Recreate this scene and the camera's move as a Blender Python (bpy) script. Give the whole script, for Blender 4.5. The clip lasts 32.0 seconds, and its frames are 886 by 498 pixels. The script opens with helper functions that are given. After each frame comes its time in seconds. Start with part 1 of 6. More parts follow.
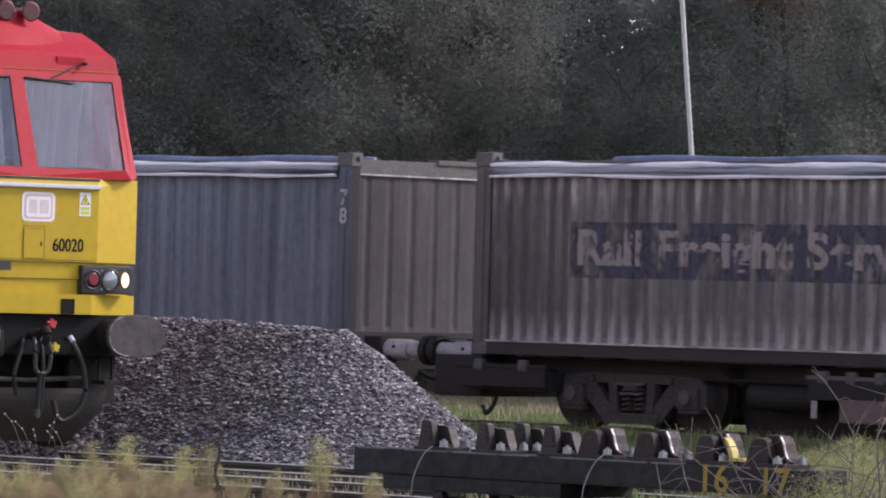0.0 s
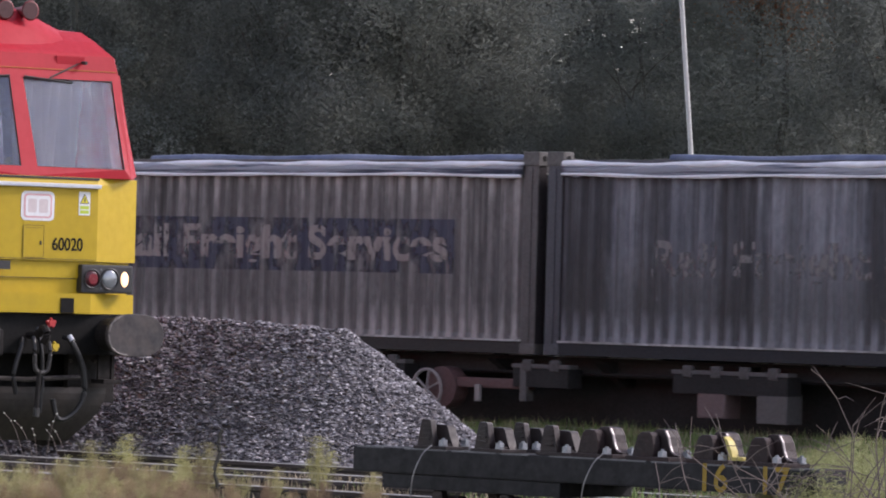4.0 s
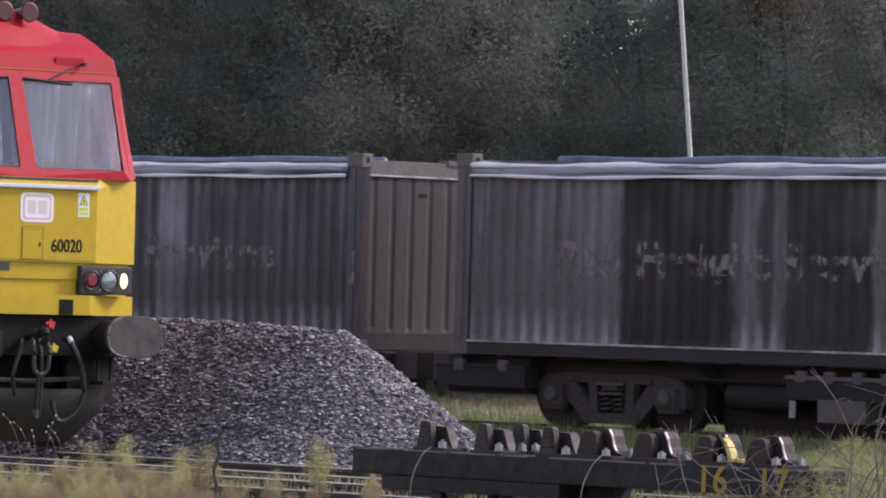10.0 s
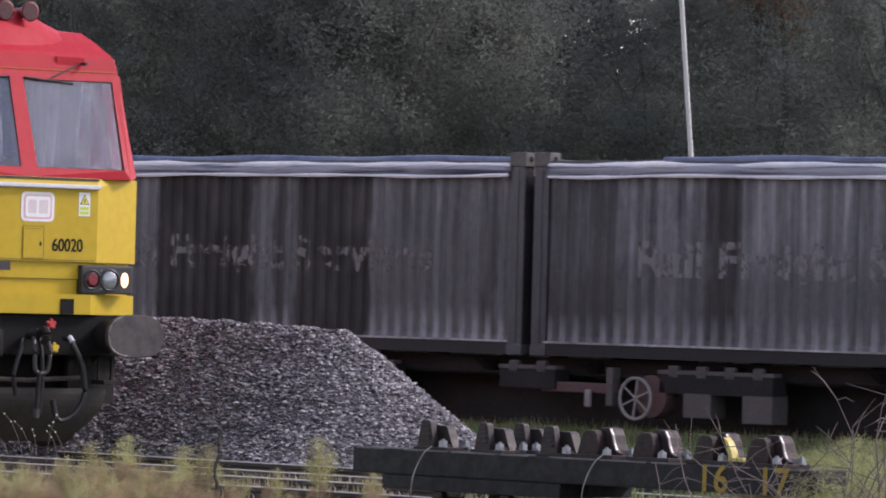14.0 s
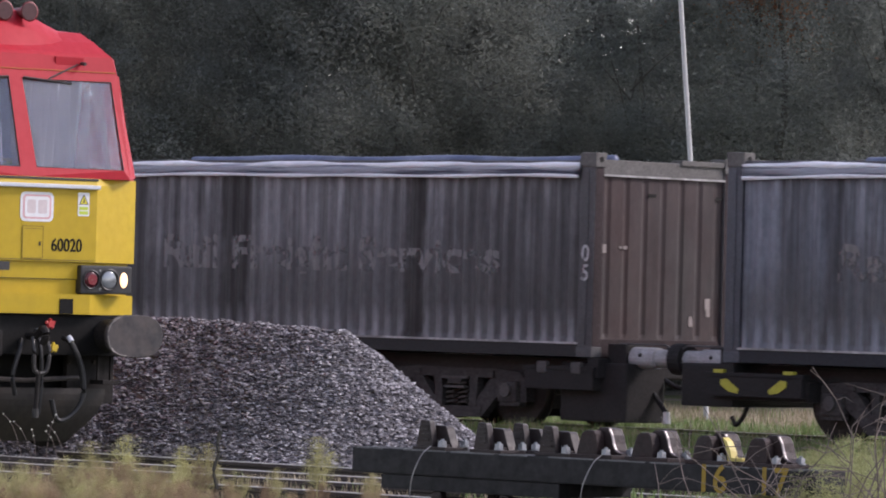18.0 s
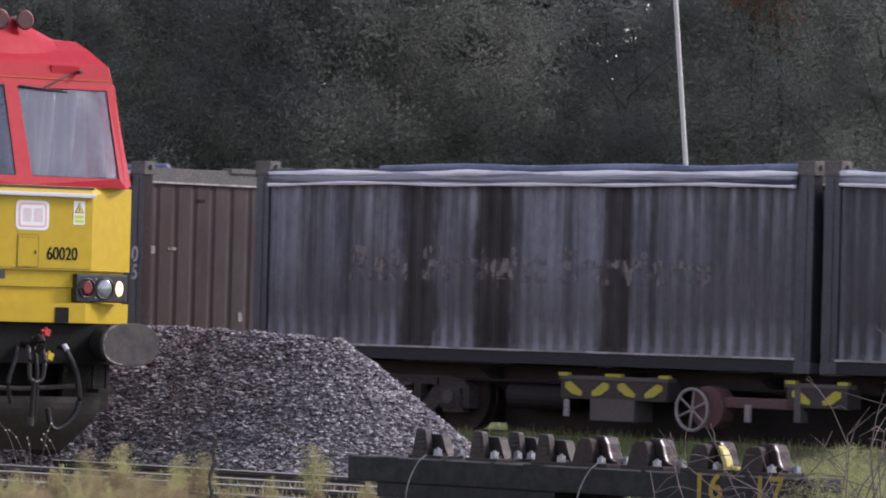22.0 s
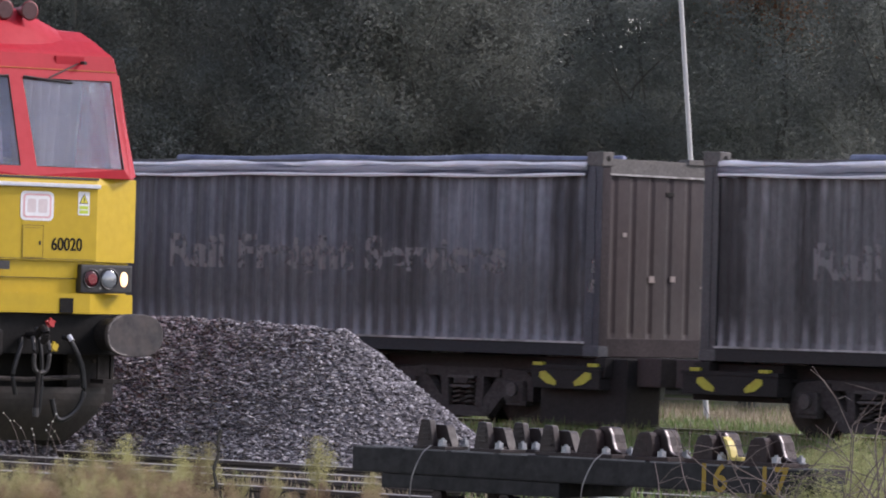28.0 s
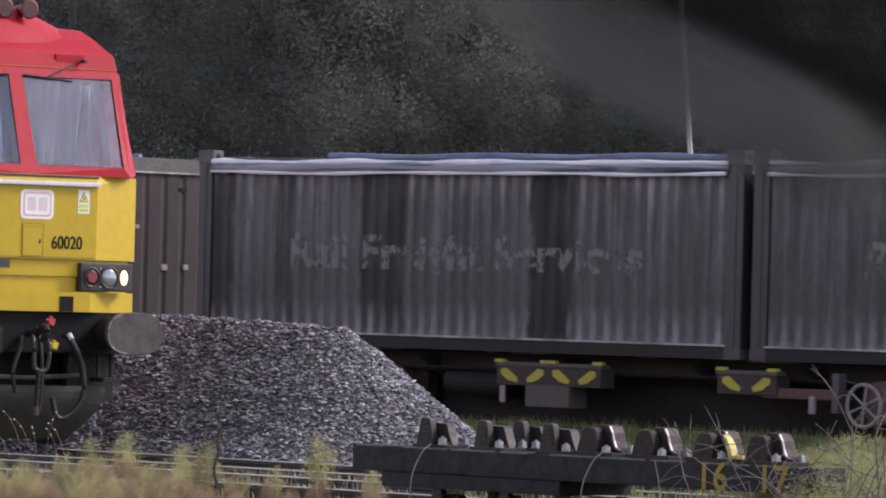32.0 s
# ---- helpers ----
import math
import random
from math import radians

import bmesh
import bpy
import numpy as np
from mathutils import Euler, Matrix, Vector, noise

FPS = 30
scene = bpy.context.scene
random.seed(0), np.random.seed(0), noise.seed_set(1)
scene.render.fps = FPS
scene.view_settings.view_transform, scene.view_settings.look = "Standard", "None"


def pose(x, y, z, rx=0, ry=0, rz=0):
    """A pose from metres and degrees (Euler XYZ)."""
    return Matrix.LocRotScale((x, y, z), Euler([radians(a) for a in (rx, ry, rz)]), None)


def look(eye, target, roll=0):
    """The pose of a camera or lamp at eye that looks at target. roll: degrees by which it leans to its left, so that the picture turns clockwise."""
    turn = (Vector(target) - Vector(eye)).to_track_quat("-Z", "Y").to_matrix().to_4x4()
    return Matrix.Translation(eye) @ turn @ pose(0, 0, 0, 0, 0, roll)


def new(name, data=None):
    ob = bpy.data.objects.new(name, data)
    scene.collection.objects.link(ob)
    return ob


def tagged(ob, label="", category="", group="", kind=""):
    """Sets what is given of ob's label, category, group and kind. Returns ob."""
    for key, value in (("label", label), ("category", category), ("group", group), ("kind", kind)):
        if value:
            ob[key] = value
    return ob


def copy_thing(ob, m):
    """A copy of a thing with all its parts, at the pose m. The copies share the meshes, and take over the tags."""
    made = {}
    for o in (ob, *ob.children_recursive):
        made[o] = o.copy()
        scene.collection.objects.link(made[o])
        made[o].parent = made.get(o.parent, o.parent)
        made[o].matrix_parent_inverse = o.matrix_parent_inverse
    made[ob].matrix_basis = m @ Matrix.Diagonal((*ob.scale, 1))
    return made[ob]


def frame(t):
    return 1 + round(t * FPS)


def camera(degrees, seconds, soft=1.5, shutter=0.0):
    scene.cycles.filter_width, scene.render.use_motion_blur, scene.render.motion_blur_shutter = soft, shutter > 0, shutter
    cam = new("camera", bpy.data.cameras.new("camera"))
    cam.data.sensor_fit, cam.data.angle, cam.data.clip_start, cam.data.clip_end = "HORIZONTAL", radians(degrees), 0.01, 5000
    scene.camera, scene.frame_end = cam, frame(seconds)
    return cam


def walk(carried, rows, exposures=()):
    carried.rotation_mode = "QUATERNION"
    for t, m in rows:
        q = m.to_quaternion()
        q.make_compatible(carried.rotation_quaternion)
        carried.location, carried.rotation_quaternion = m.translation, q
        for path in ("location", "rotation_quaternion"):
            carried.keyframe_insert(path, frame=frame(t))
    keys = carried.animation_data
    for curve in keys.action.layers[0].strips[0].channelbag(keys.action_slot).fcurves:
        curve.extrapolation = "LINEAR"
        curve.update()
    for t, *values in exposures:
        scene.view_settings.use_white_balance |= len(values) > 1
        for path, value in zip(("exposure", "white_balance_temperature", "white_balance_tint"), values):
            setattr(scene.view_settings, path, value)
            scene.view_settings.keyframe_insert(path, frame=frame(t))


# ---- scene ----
# World: z = 0 is the rail top of the far running line; the camera stands at x = y = 0 and looks along +y.
EYE, TILT, LEAN = 1.50, 90.542, 1.505
ANGLE = 43.71
TH = radians(ANGLE)                      # the running line against the picture plane
DX, DY = math.cos(TH), -math.sin(TH)     # along the running line, to the right and nearer
NX, NY = math.sin(TH), math.cos(TH)      # square to it, away from the camera
SIDE = 64.40                             # where the near side of the train crosses the axis of view

cam = camera(9.533, 32.0, soft=1.9, shutter=0.5)
# small jolts of the hand-held tripod: seconds, and thousandths of a degree to the left and up
walk(cam, [(t, pose(0, 0, EYE, TILT + up / 1000, 0, left / 1000) @ pose(0, 0, 0, 0, 0, LEAN)) for t, left, up in [(0, 7, 0), (1, 0, 0), (2, 9, 0), (2.5, 2, 9), (3, 0, -9), (3.5, 0, -9), (5.5, 0, -5), (6.5, 0, 0), (8.5, 0, 0), (9.5, -2, 2),
         (10.2, -9, 9), (11, 0, 0), (11.5, 0, -5), (12, 7, -7), (12.5, 0, 2), (13.5, 7, -2), (14, 0, 0), (14.5, 2, 9), (16.5, -9, 9),
         (17, -5, 9), (17.5, -9, 26), (18, -9, 0), (18.5, -9, 0), (19, -2, 14), (19.5, 0, -9), (20, -7, 5), (20.5, -5, 21), (21, 0, 28),
         (21.3, -6, 22), (21.4, -49, 28), (21.5, -74, 28), (21.6, -49, 36), (21.8, -39, 70), (22, -54, 93), (22.1, -49, 67), (22.2, -37, 31),
         (22.3, -14, 22), (22.5, -7, 19), (23, -7, 9), (23.5, -9, 0), (24.5, -9, 0), (25, -9, -9), (25.5, -12, 5), (27.5, -12, 9),
         (28, -7, -9), (28.5, -9, 0), (29.5, -12, -5), (30, -12, 2), (30.5, -9, 0), (31, -9, -19), (31.5, 0, -19), (32, -7, -26)]], [(0, 1.04, 6780, 24), (32, 1.04, 6780, 24)])

# ---- light: a bright overcast sky with a weak veiled sun from behind on the right ----
SUN_UP, SUN_AZ = 36, 76                 # degrees above the horizon; clockwise from +y
world = bpy.data.worlds.new("sky")
scene.world = world
world.use_nodes = True
wt = world.node_tree
wt.nodes.clear()
sky = wt.nodes.new("ShaderNodeTexSky")
sky.sky_type, sky.sun_disc = "NISHITA", False
sky.sun_elevation, sky.sun_rotation = radians(SUN_UP), radians(SUN_AZ)
sky.air_density, sky.dust_density, sky.ozone_density = 1.0, 0.4, 1.0
grey = wt.nodes.new("ShaderNodeHueSaturation")
grey.inputs["Saturation"].default_value = 0.62
bg = wt.nodes.new("ShaderNodeBackground")
bg.inputs["Strength"].default_value = 0.15
wo = wt.nodes.new("ShaderNodeOutputWorld")
wt.links.new(sky.outputs[0], grey.inputs["Color"])
wt.links.new(grey.outputs[0], bg.inputs[0])
wt.links.new(bg.outputs[0], wo.inputs[0])
sun = new("sun", bpy.data.lights.new("sun", "SUN"))
sun.data.energy, sun.data.angle, sun.data.color = 1.9, radians(14), (1.0, 0.98, 0.96)
sa, se = radians(SUN_AZ), radians(SUN_UP)
sun.matrix_world = look((math.sin(sa) * math.cos(se) * 60, math.cos(sa) * math.cos(se) * 60, math.sin(se) * 60), (0, 0, 0))


# ---- materials ----
def nodes(name):
    m = bpy.data.materials.new(name)
    m.use_nodes = True
    t = m.node_tree
    return m, t, t.nodes["Principled BSDF"]


def ramp(t, src, stops):
    r = t.nodes.new("ShaderNodeValToRGB")
    while len(r.color_ramp.elements) < len(stops):
        r.color_ramp.elements.new(0.5)
    for e, (p, c) in zip(r.color_ramp.elements, stops):
        e.position, e.color = p, (*c, 1) if len(c) == 3 else (c[0], c[0], c[0], 1)
    t.links.new(src, r.inputs[0])
    return r.outputs[0]


def noise_out(t, scale, detail=5, stretch=(1, 1, 1), rough=0.6, random_shift=False, coord="Object"):
    tc = t.nodes.new("ShaderNodeTexCoord")
    mp = t.nodes.new("ShaderNodeMapping")
    mp.inputs["Scale"].default_value = stretch
    t.links.new(tc.outputs[coord], mp.inputs["Vector"])
    if random_shift:
        oi = t.nodes.new("ShaderNodeObjectInfo")
        mu = t.nodes.new("ShaderNodeMath")
        mu.operation = "MULTIPLY"
        mu.inputs[1].default_value = 37.0
        t.links.new(oi.outputs["Random"], mu.inputs[0])
        t.links.new(mu.outputs[0], mp.inputs["Location"])
    n = t.nodes.new("ShaderNodeTexNoise")
    n.inputs["Scale"].default_value, n.inputs["Detail"].default_value, n.inputs["Roughness"].default_value = scale, detail, rough
    t.links.new(mp.outputs[0], n.inputs["Vector"])
    return n.outputs["Fac"]


def mixed(t, fac, a, b, blend="MIX"):
    m = t.nodes.new("ShaderNodeMix")
    m.data_type, m.blend_type = "RGBA", blend
    if isinstance(fac, float):
        m.inputs[0].default_value = fac
    else:
        t.links.new(fac, m.inputs[0])
    for s, v in ((6, a), (7, b)):
        if isinstance(v, tuple):
            m.inputs[s].default_value = (*v, 1)
        else:
            t.links.new(v, m.inputs[s])
    return m.outputs[2]


def bump(t, b, src, strength=0.3, dist=0.01):
    n = t.nodes.new("ShaderNodeBump")
    n.inputs["Strength"].default_value, n.inputs["Distance"].default_value = strength, dist
    t.links.new(src, n.inputs["Height"])
    t.links.new(n.outputs[0], b.inputs["Normal"])


def surface(name, base, rough=0.6, metal=0.0, dark=0.6, stain=None, grain=30.0, broad=1.5, amount=0.5, relief=0.2, random=False, gloss=0.5):
    """A worn surface: base colour broken at two scales, with stains of another colour and a fine relief."""
    m, t, b = nodes(name)
    fine = noise_out(t, grain, 6, random_shift=random)
    wide = noise_out(t, broad, 4, random_shift=random)
    shade = tuple(c * dark for c in base)
    col = mixed(t, ramp(t, fine, [(0.3, (0,)), (0.7, (1,))]), shade, base)
    col = mixed(t, ramp(t, wide, [(0.5 - 0.2, (0,)), (0.5 + 0.25, (amount,))]), col, stain or tuple(c * 0.55 for c in base))
    t.links.new(col, b.inputs["Base Color"])
    t.links.new(ramp(t, fine, [(0.2, (min(1, rough + 0.15),)), (0.8, (max(0.05, rough - 0.12),))]), b.inputs["Roughness"])
    b.inputs["Metallic"].default_value = metal
    b.inputs["Specular IOR Level"].default_value = gloss
    bump(t, b, fine, relief, 0.01)
    return m


def math_node(t, op, a, b=None):
    n = t.nodes.new("ShaderNodeMath")
    n.operation = op
    for k, v in enumerate((a, b)):
        if isinstance(v, (int, float)):
            n.inputs[k].default_value = v
        elif v is not None:
            t.links.new(v, n.inputs[k])
    return n.outputs[0]


def soft_step(t, src, a, b):
    """0 below a, 1 above b, smooth between (and falling where b lies below a)."""
    n = t.nodes.new("ShaderNodeMapRange")
    n.interpolation_type = "SMOOTHSTEP"
    lo, hi, n0, n1 = (a, b, 0.0, 1.0) if a < b else (b, a, 1.0, 0.0)
    for k, v in zip((1, 2, 3, 4), (lo, hi, n0, n1)):
        n.inputs[k].default_value = v
    t.links.new(src, n.inputs[0])
    return n.outputs[0]


def streaked(name, base, streak, dirt, dense=0.5, pitch=0.2165, soot_bands=(), pale_bands=(), ticks=0.5, foot=0.6, rust=None, wear_and_rib_light=0.28, film_most=0.85):
    """Dirty corrugated steel: vertical runs of pale dust and dark soot over the old paint, pale ticks under the sheet,
    rib shading and bright dusty rib feet put into the colour.
    Bands: x from, x to, strength, where soot or washed paint runs down the side."""
    m, t, b = nodes(name)
    runs = noise_out(t, 1.0, 6, (7.5, 7.5, 0.65), 0.65, True)
    wide = noise_out(t, 1.0, 4, (0.8, 0.8, 0.16), 0.55, True)
    fine = noise_out(t, 17, 6, (1, 1, 0.5), 0.7, True)
    blot = noise_out(t, 1.0, 5, (1.5, 1.5, 0.35), 0.6, True)
    soot = noise_out(t, 1.0, 5, (4.4, 4.4, 0.12), 0.7, True)
    cloud = noise_out(t, 2.3, 5, (1, 1, 0.7), 0.6, True)
    tc = t.nodes.new("ShaderNodeTexCoord")
    sp = t.nodes.new("ShaderNodeSeparateXYZ")
    t.links.new(tc.outputs["Object"], sp.inputs[0])
    x, z = sp.outputs[0], sp.outputs[2]
    wob = math_node(t, "ADD", x, math_node(t, "MULTIPLY", math_node(t, "SUBTRACT", noise_out(t, 1.0, 5, (3.0, 3.0, 1.3), 0.65, True), 0.5), 0.36))
    ridge = ramp(t, math_node(t, "DIVIDE", math_node(t, "MODULO", x, pitch), pitch), [(0.0, (0.85,)), (0.28, (1.0,)), (0.46, (0.0,)), (0.80, (0.0,)), (1.0, (0.85,))] if pitch < 0.3 else
                 [(0.0, (0.8,)), (0.40, (1.0,)), (0.60, (0.8,)), (0.78, (0.1,)), (0.85, (0.1,)), (1.0, (0.8,))])
    col = mixed(t, ramp(t, wide, [(0.36, (0,)), (0.62, (1,))]), dirt, base)
    col = mixed(t, ramp(t, blot, [(0.52, (0,)), (0.74, (0.55 * dense,))]), col, streak)
    for a, b1, k in pale_bands:
        inside = math_node(t, "MULTIPLY", soft_step(t, wob, a - 0.10, a + 0.12), soft_step(t, wob, b1 + 0.10, b1 - 0.12))
        inside = math_node(t, "MULTIPLY", inside, ramp(t, cloud, [(0.30, (0.35 * k,)), (0.62, (k,))]))
        col = mixed(t, inside, col, streak)
    col = mixed(t, ramp(t, runs, [(0.52, (0,)), (0.74, (dense,))]), col, streak)
    # rib shading put into the colour: crests paler than the hollows, in patches
    col = mixed(t, math_node(t, "MULTIPLY", ridge, ramp(t, noise_out(t, 1.0, 4, (2.2, 2.2, 0.6), 0.6, True), [(0.36, (0.05 * wear_and_rib_light,)), (0.70, (wear_and_rib_light,))])), col, streak)
    # pale ticks that wash down from under the sheet, each of its own length
    head = soft_step(t, math_node(t, "ADD", z, math_node(t, "MULTIPLY", math_node(t, "SUBTRACT", noise_out(t, 1.0, 2, (4.6, 4.6, 0.0), 0.5, True), 0.5), 1.6)), 1.75, 2.15)
    col = mixed(t, math_node(t, "MULTIPLY", math_node(t, "MULTIPLY", head, ridge), ramp(t, cloud, [(0.35, (0.25 * ticks,)), (0.6, (ticks,))])), col, streak)
    col = mixed(t, ramp(t, soot, [(0.47, (0,)), (0.64, (0.75,))]), col, tuple(c * 0.55 for c in dirt))
    # a film of brown road dust over the lower half
    film = math_node(t, "MULTIPLY", soft_step(t, math_node(t, "ADD", z, math_node(t, "MULTIPLY", math_node(t, "SUBTRACT", wide, 0.5), 1.4)), 1.55, 0.75), ramp(t, cloud, [(0.30, (0.4 * film_most,)), (0.60, (film_most,))]))
    grey = sum(dirt) / 3 * 1.28
    col = mixed(t, film, col, (grey * 1.01, grey, grey * 1.02))
    for a, b1, k in soot_bands:
        inside = math_node(t, "MULTIPLY", soft_step(t, wob, a - 0.05, a + 0.07), soft_step(t, wob, b1 + 0.05, b1 - 0.07))
        inside = math_node(t, "MULTIPLY", inside, ramp(t, cloud, [(0.40, (k,)), (0.80, (0.78 * k,))]))
        col = mixed(t, inside, col, (0.017, 0.0145, 0.0145))
    # dust in the feet of the ribs, with their brighter look put into the colour
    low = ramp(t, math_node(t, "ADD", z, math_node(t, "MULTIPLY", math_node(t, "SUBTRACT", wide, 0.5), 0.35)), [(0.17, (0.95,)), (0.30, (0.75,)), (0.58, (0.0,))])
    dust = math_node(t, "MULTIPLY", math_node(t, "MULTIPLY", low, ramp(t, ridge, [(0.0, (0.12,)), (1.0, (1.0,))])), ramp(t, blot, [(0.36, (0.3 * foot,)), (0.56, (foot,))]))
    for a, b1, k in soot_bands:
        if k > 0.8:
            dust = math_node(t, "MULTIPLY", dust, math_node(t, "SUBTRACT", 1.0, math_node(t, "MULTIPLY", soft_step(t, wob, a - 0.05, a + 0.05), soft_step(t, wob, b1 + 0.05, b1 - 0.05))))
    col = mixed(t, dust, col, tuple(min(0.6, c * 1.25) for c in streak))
    if rust:
        col = mixed(t, ramp(t, noise_out(t, 1.0, 5, (1.1, 1.1, 0.5), 0.65, True), [(0.40, (0,)), (0.60, (0.85,))]), col, rust)
    # chips, scuffs and grain
    col = mixed(t, ramp(t, noise_out(t, 5.0, 6, (1, 1, 0.8), 0.75, True), [(0.69, (0,)), (0.73, (0.6,))]), col, streak)
    col = mixed(t, ramp(t, fine, [(0.36, (0.45,)), (0.60, (0,))]), col, (0.45, 0.45, 0.45), "MULTIPLY")
    t.links.new(col, b.inputs["Base Color"])
    t.links.new(ramp(t, cloud, [(0.3, (0.75,)), (0.7, (0.5,))]), b.inputs["Roughness"])
    b.inputs["Specular IOR Level"].default_value = 0.3
    bump(t, b, fine, 0.15, 0.01)
    return m


def worn_mark(name, colour, keep=0.5, rough=0.7, scale=9.0):
    """Old paint, flaked away in patches down to what lies under it."""
    m, t, b = nodes(name)
    b.inputs["Base Color"].default_value = (*colour, 1)
    b.inputs["Roughness"].default_value = rough
    tr = t.nodes.new("ShaderNodeBsdfTransparent")
    mx = t.nodes.new("ShaderNodeMixShader")
    wear_and_rib_light = noise_out(t, scale, 5, (1, 1, 0.45))
    t.links.new(ramp(t, wear_and_rib_light, [(0.62 - keep * 0.4, (0,)), (0.72 - keep * 0.3, (1,))]), mx.inputs[0])
    t.links.new(tr.outputs[0], mx.inputs[1])
    t.links.new(b.outputs[0], mx.inputs[2])
    t.links.new(mx.outputs[0], t.nodes["Material Output"].inputs[0])
    return m


def glowing(name, colour, power):
    m, t, b = nodes(name)
    b.inputs["Base Color"].default_value = (*colour, 1)
    b.inputs["Emission Color"].default_value = (*colour, 1)
    b.inputs["Emission Strength"].default_value = power
    return m


def leafy(name, a, b_, c, trans=0.25, rough=0.55, bright=1.42):
    m, t, b = nodes(name)
    geo = t.nodes.new("ShaderNodeNewGeometry")
    oi = t.nodes.new("ShaderNodeObjectInfo")
    col = ramp(t, geo.outputs["Random Per Island"], [(0.0, a), (0.55, b_), (1.0, c)])
    wide = noise_out(t, 0.35, 3, random_shift=True)
    col = mixed(t, ramp(t, wide, [(0.35, (0,)), (0.7, (0.7,))]), col, b_, "MIX")
    hs = t.nodes.new("ShaderNodeHueSaturation")
    mr = t.nodes.new("ShaderNodeMapRange")
    mr.inputs[3].default_value, mr.inputs[4].default_value = 0.75, 1.3
    t.links.new(oi.outputs["Random"], mr.inputs[0])
    tone = t.nodes.new("ShaderNodeMath")
    tone.operation = "MULTIPLY"
    t.links.new(mr.outputs[0], tone.inputs[0])
    t.links.new(ramp(t, noise_out(t, 0.9, 4, random_shift=True), [(0.32, (0.62,)), (0.68, (1.0,))]), tone.inputs[1])
    gain = t.nodes.new("ShaderNodeMath")
    gain.operation, gain.inputs[1].default_value = "MULTIPLY", bright
    t.links.new(tone.outputs[0], gain.inputs[0])
    t.links.new(gain.outputs[0], hs.inputs["Value"])
    tint = t.nodes.new("ShaderNodeMapRange")
    tint.inputs[3].default_value, tint.inputs[4].default_value = 0.485, 0.515
    t.links.new(oi.outputs["Random"], tint.inputs[0])
    t.links.new(tint.outputs[0], hs.inputs["Hue"])
    t.links.new(col, hs.inputs["Color"])
    t.links.new(hs.outputs[0], b.inputs["Base Color"])
    b.inputs["Roughness"].default_value = rough
    tl = t.nodes.new("ShaderNodeBsdfTranslucent")
    t.links.new(hs.outputs[0], tl.inputs[0])
    mx = t.nodes.new("ShaderNodeMixShader")
    mx.inputs[0].default_value = trans
    t.links.new(b.outputs[0], mx.inputs[1])
    t.links.new(tl.outputs[0], mx.inputs[2])
    t.links.new(mx.outputs[0], t.nodes["Material Output"].inputs[0])
    return m


RED = surface("red_paint", (0.40, 0.012, 0.023), 0.5, dark=0.88, grain=14, broad=1.2, amount=0.25, relief=0.04, gloss=0.22)
YELLOW = surface("yellow_paint", (0.46, 0.32, 0.012), 0.45, dark=0.86, stain=(0.38, 0.25, 0.02), grain=11, broad=1.6, amount=0.45, relief=0.05, gloss=0.3)
BLACK = surface("black_paint", (0.018, 0.018, 0.020), 0.5, dark=0.6, stain=(0.05, 0.045, 0.04), relief=0.1)
GRIME = surface("oily_underframe", (0.014, 0.013, 0.013), 0.65, dark=0.5, stain=(0.036, 0.029, 0.026), broad=2.5, relief=0.35, gloss=0.2)
STEEL = surface("dull_steel", (0.30, 0.29, 0.29), 0.45, 0.6, dark=0.6, stain=(0.12, 0.10, 0.09), relief=0.15)
SILVER = surface("galvanised_steel", (0.62, 0.63, 0.66), 0.4, 0.35, dark=0.8, relief=0.08)
# near-black with the shade of openings and underframe put into the base colour
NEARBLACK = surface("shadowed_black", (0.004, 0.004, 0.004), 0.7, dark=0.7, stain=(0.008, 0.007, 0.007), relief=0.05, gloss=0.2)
RUBBER = surface("rubber_hose", (0.007, 0.007, 0.0075), 0.5, dark=0.7, relief=0.1)
WHITE = surface("white_paint", (0.78, 0.78, 0.80), 0.5, dark=0.88, stain=(0.5, 0.49, 0.47), relief=0.05)


# ---- mesh helpers ----
def part(name, bm, material, parent, label="", smooth=False):
    me = bpy.data.meshes.new(name)
    bm.to_mesh(me)
    bm.free()
    me.materials.append(material)
    if smooth:
        me.shade_smooth()
    ob = new(name, me)
    ob.parent = parent
    if label:
        ob["label"] = label
    return ob


def again(ob, m, parent=None):
    """The same mesh once more, as a part of its own."""
    o = new(ob.name.split(".")[0], ob.data)
    o.parent = parent or ob.parent
    o.matrix_basis = m
    return o


def thing(name, m, label, category, group="", kind=""):
    ob = new(name)
    ob.matrix_basis = m
    return tagged(ob, label, category, group, kind)


def box(x0, x1, y0, y1, z0, z1, bevel=0.0, bm=None):
    bm = bm or bmesh.new()
    r = bmesh.ops.create_cube(bm, size=1.0, matrix=Matrix.LocRotScale(((x0 + x1) / 2, (y0 + y1) / 2, (z0 + z1) / 2), None, (x1 - x0, y1 - y0, z1 - z0)))
    if bevel:
        es = list({e for v in r["verts"] for e in v.link_edges})
        bmesh.ops.bevel(bm, geom=es, offset=bevel, segments=2, affect="EDGES", profile=0.7)
    return bm


def rod(a, b, r0, r1=None, sides=12, bm=None, caps=True):
    """A round bar from a to b."""
    bm = bm or bmesh.new()
    a, b = Vector(a), Vector(b)
    q = (b - a).to_track_quat("Z", "Y").to_matrix().to_4x4()
    bmesh.ops.create_cone(bm, cap_ends=caps, segments=sides, radius1=r0, radius2=r0 if r1 is None else r1, depth=(b - a).length,
                          matrix=Matrix.Translation((a + b) / 2) @ q)
    return bm


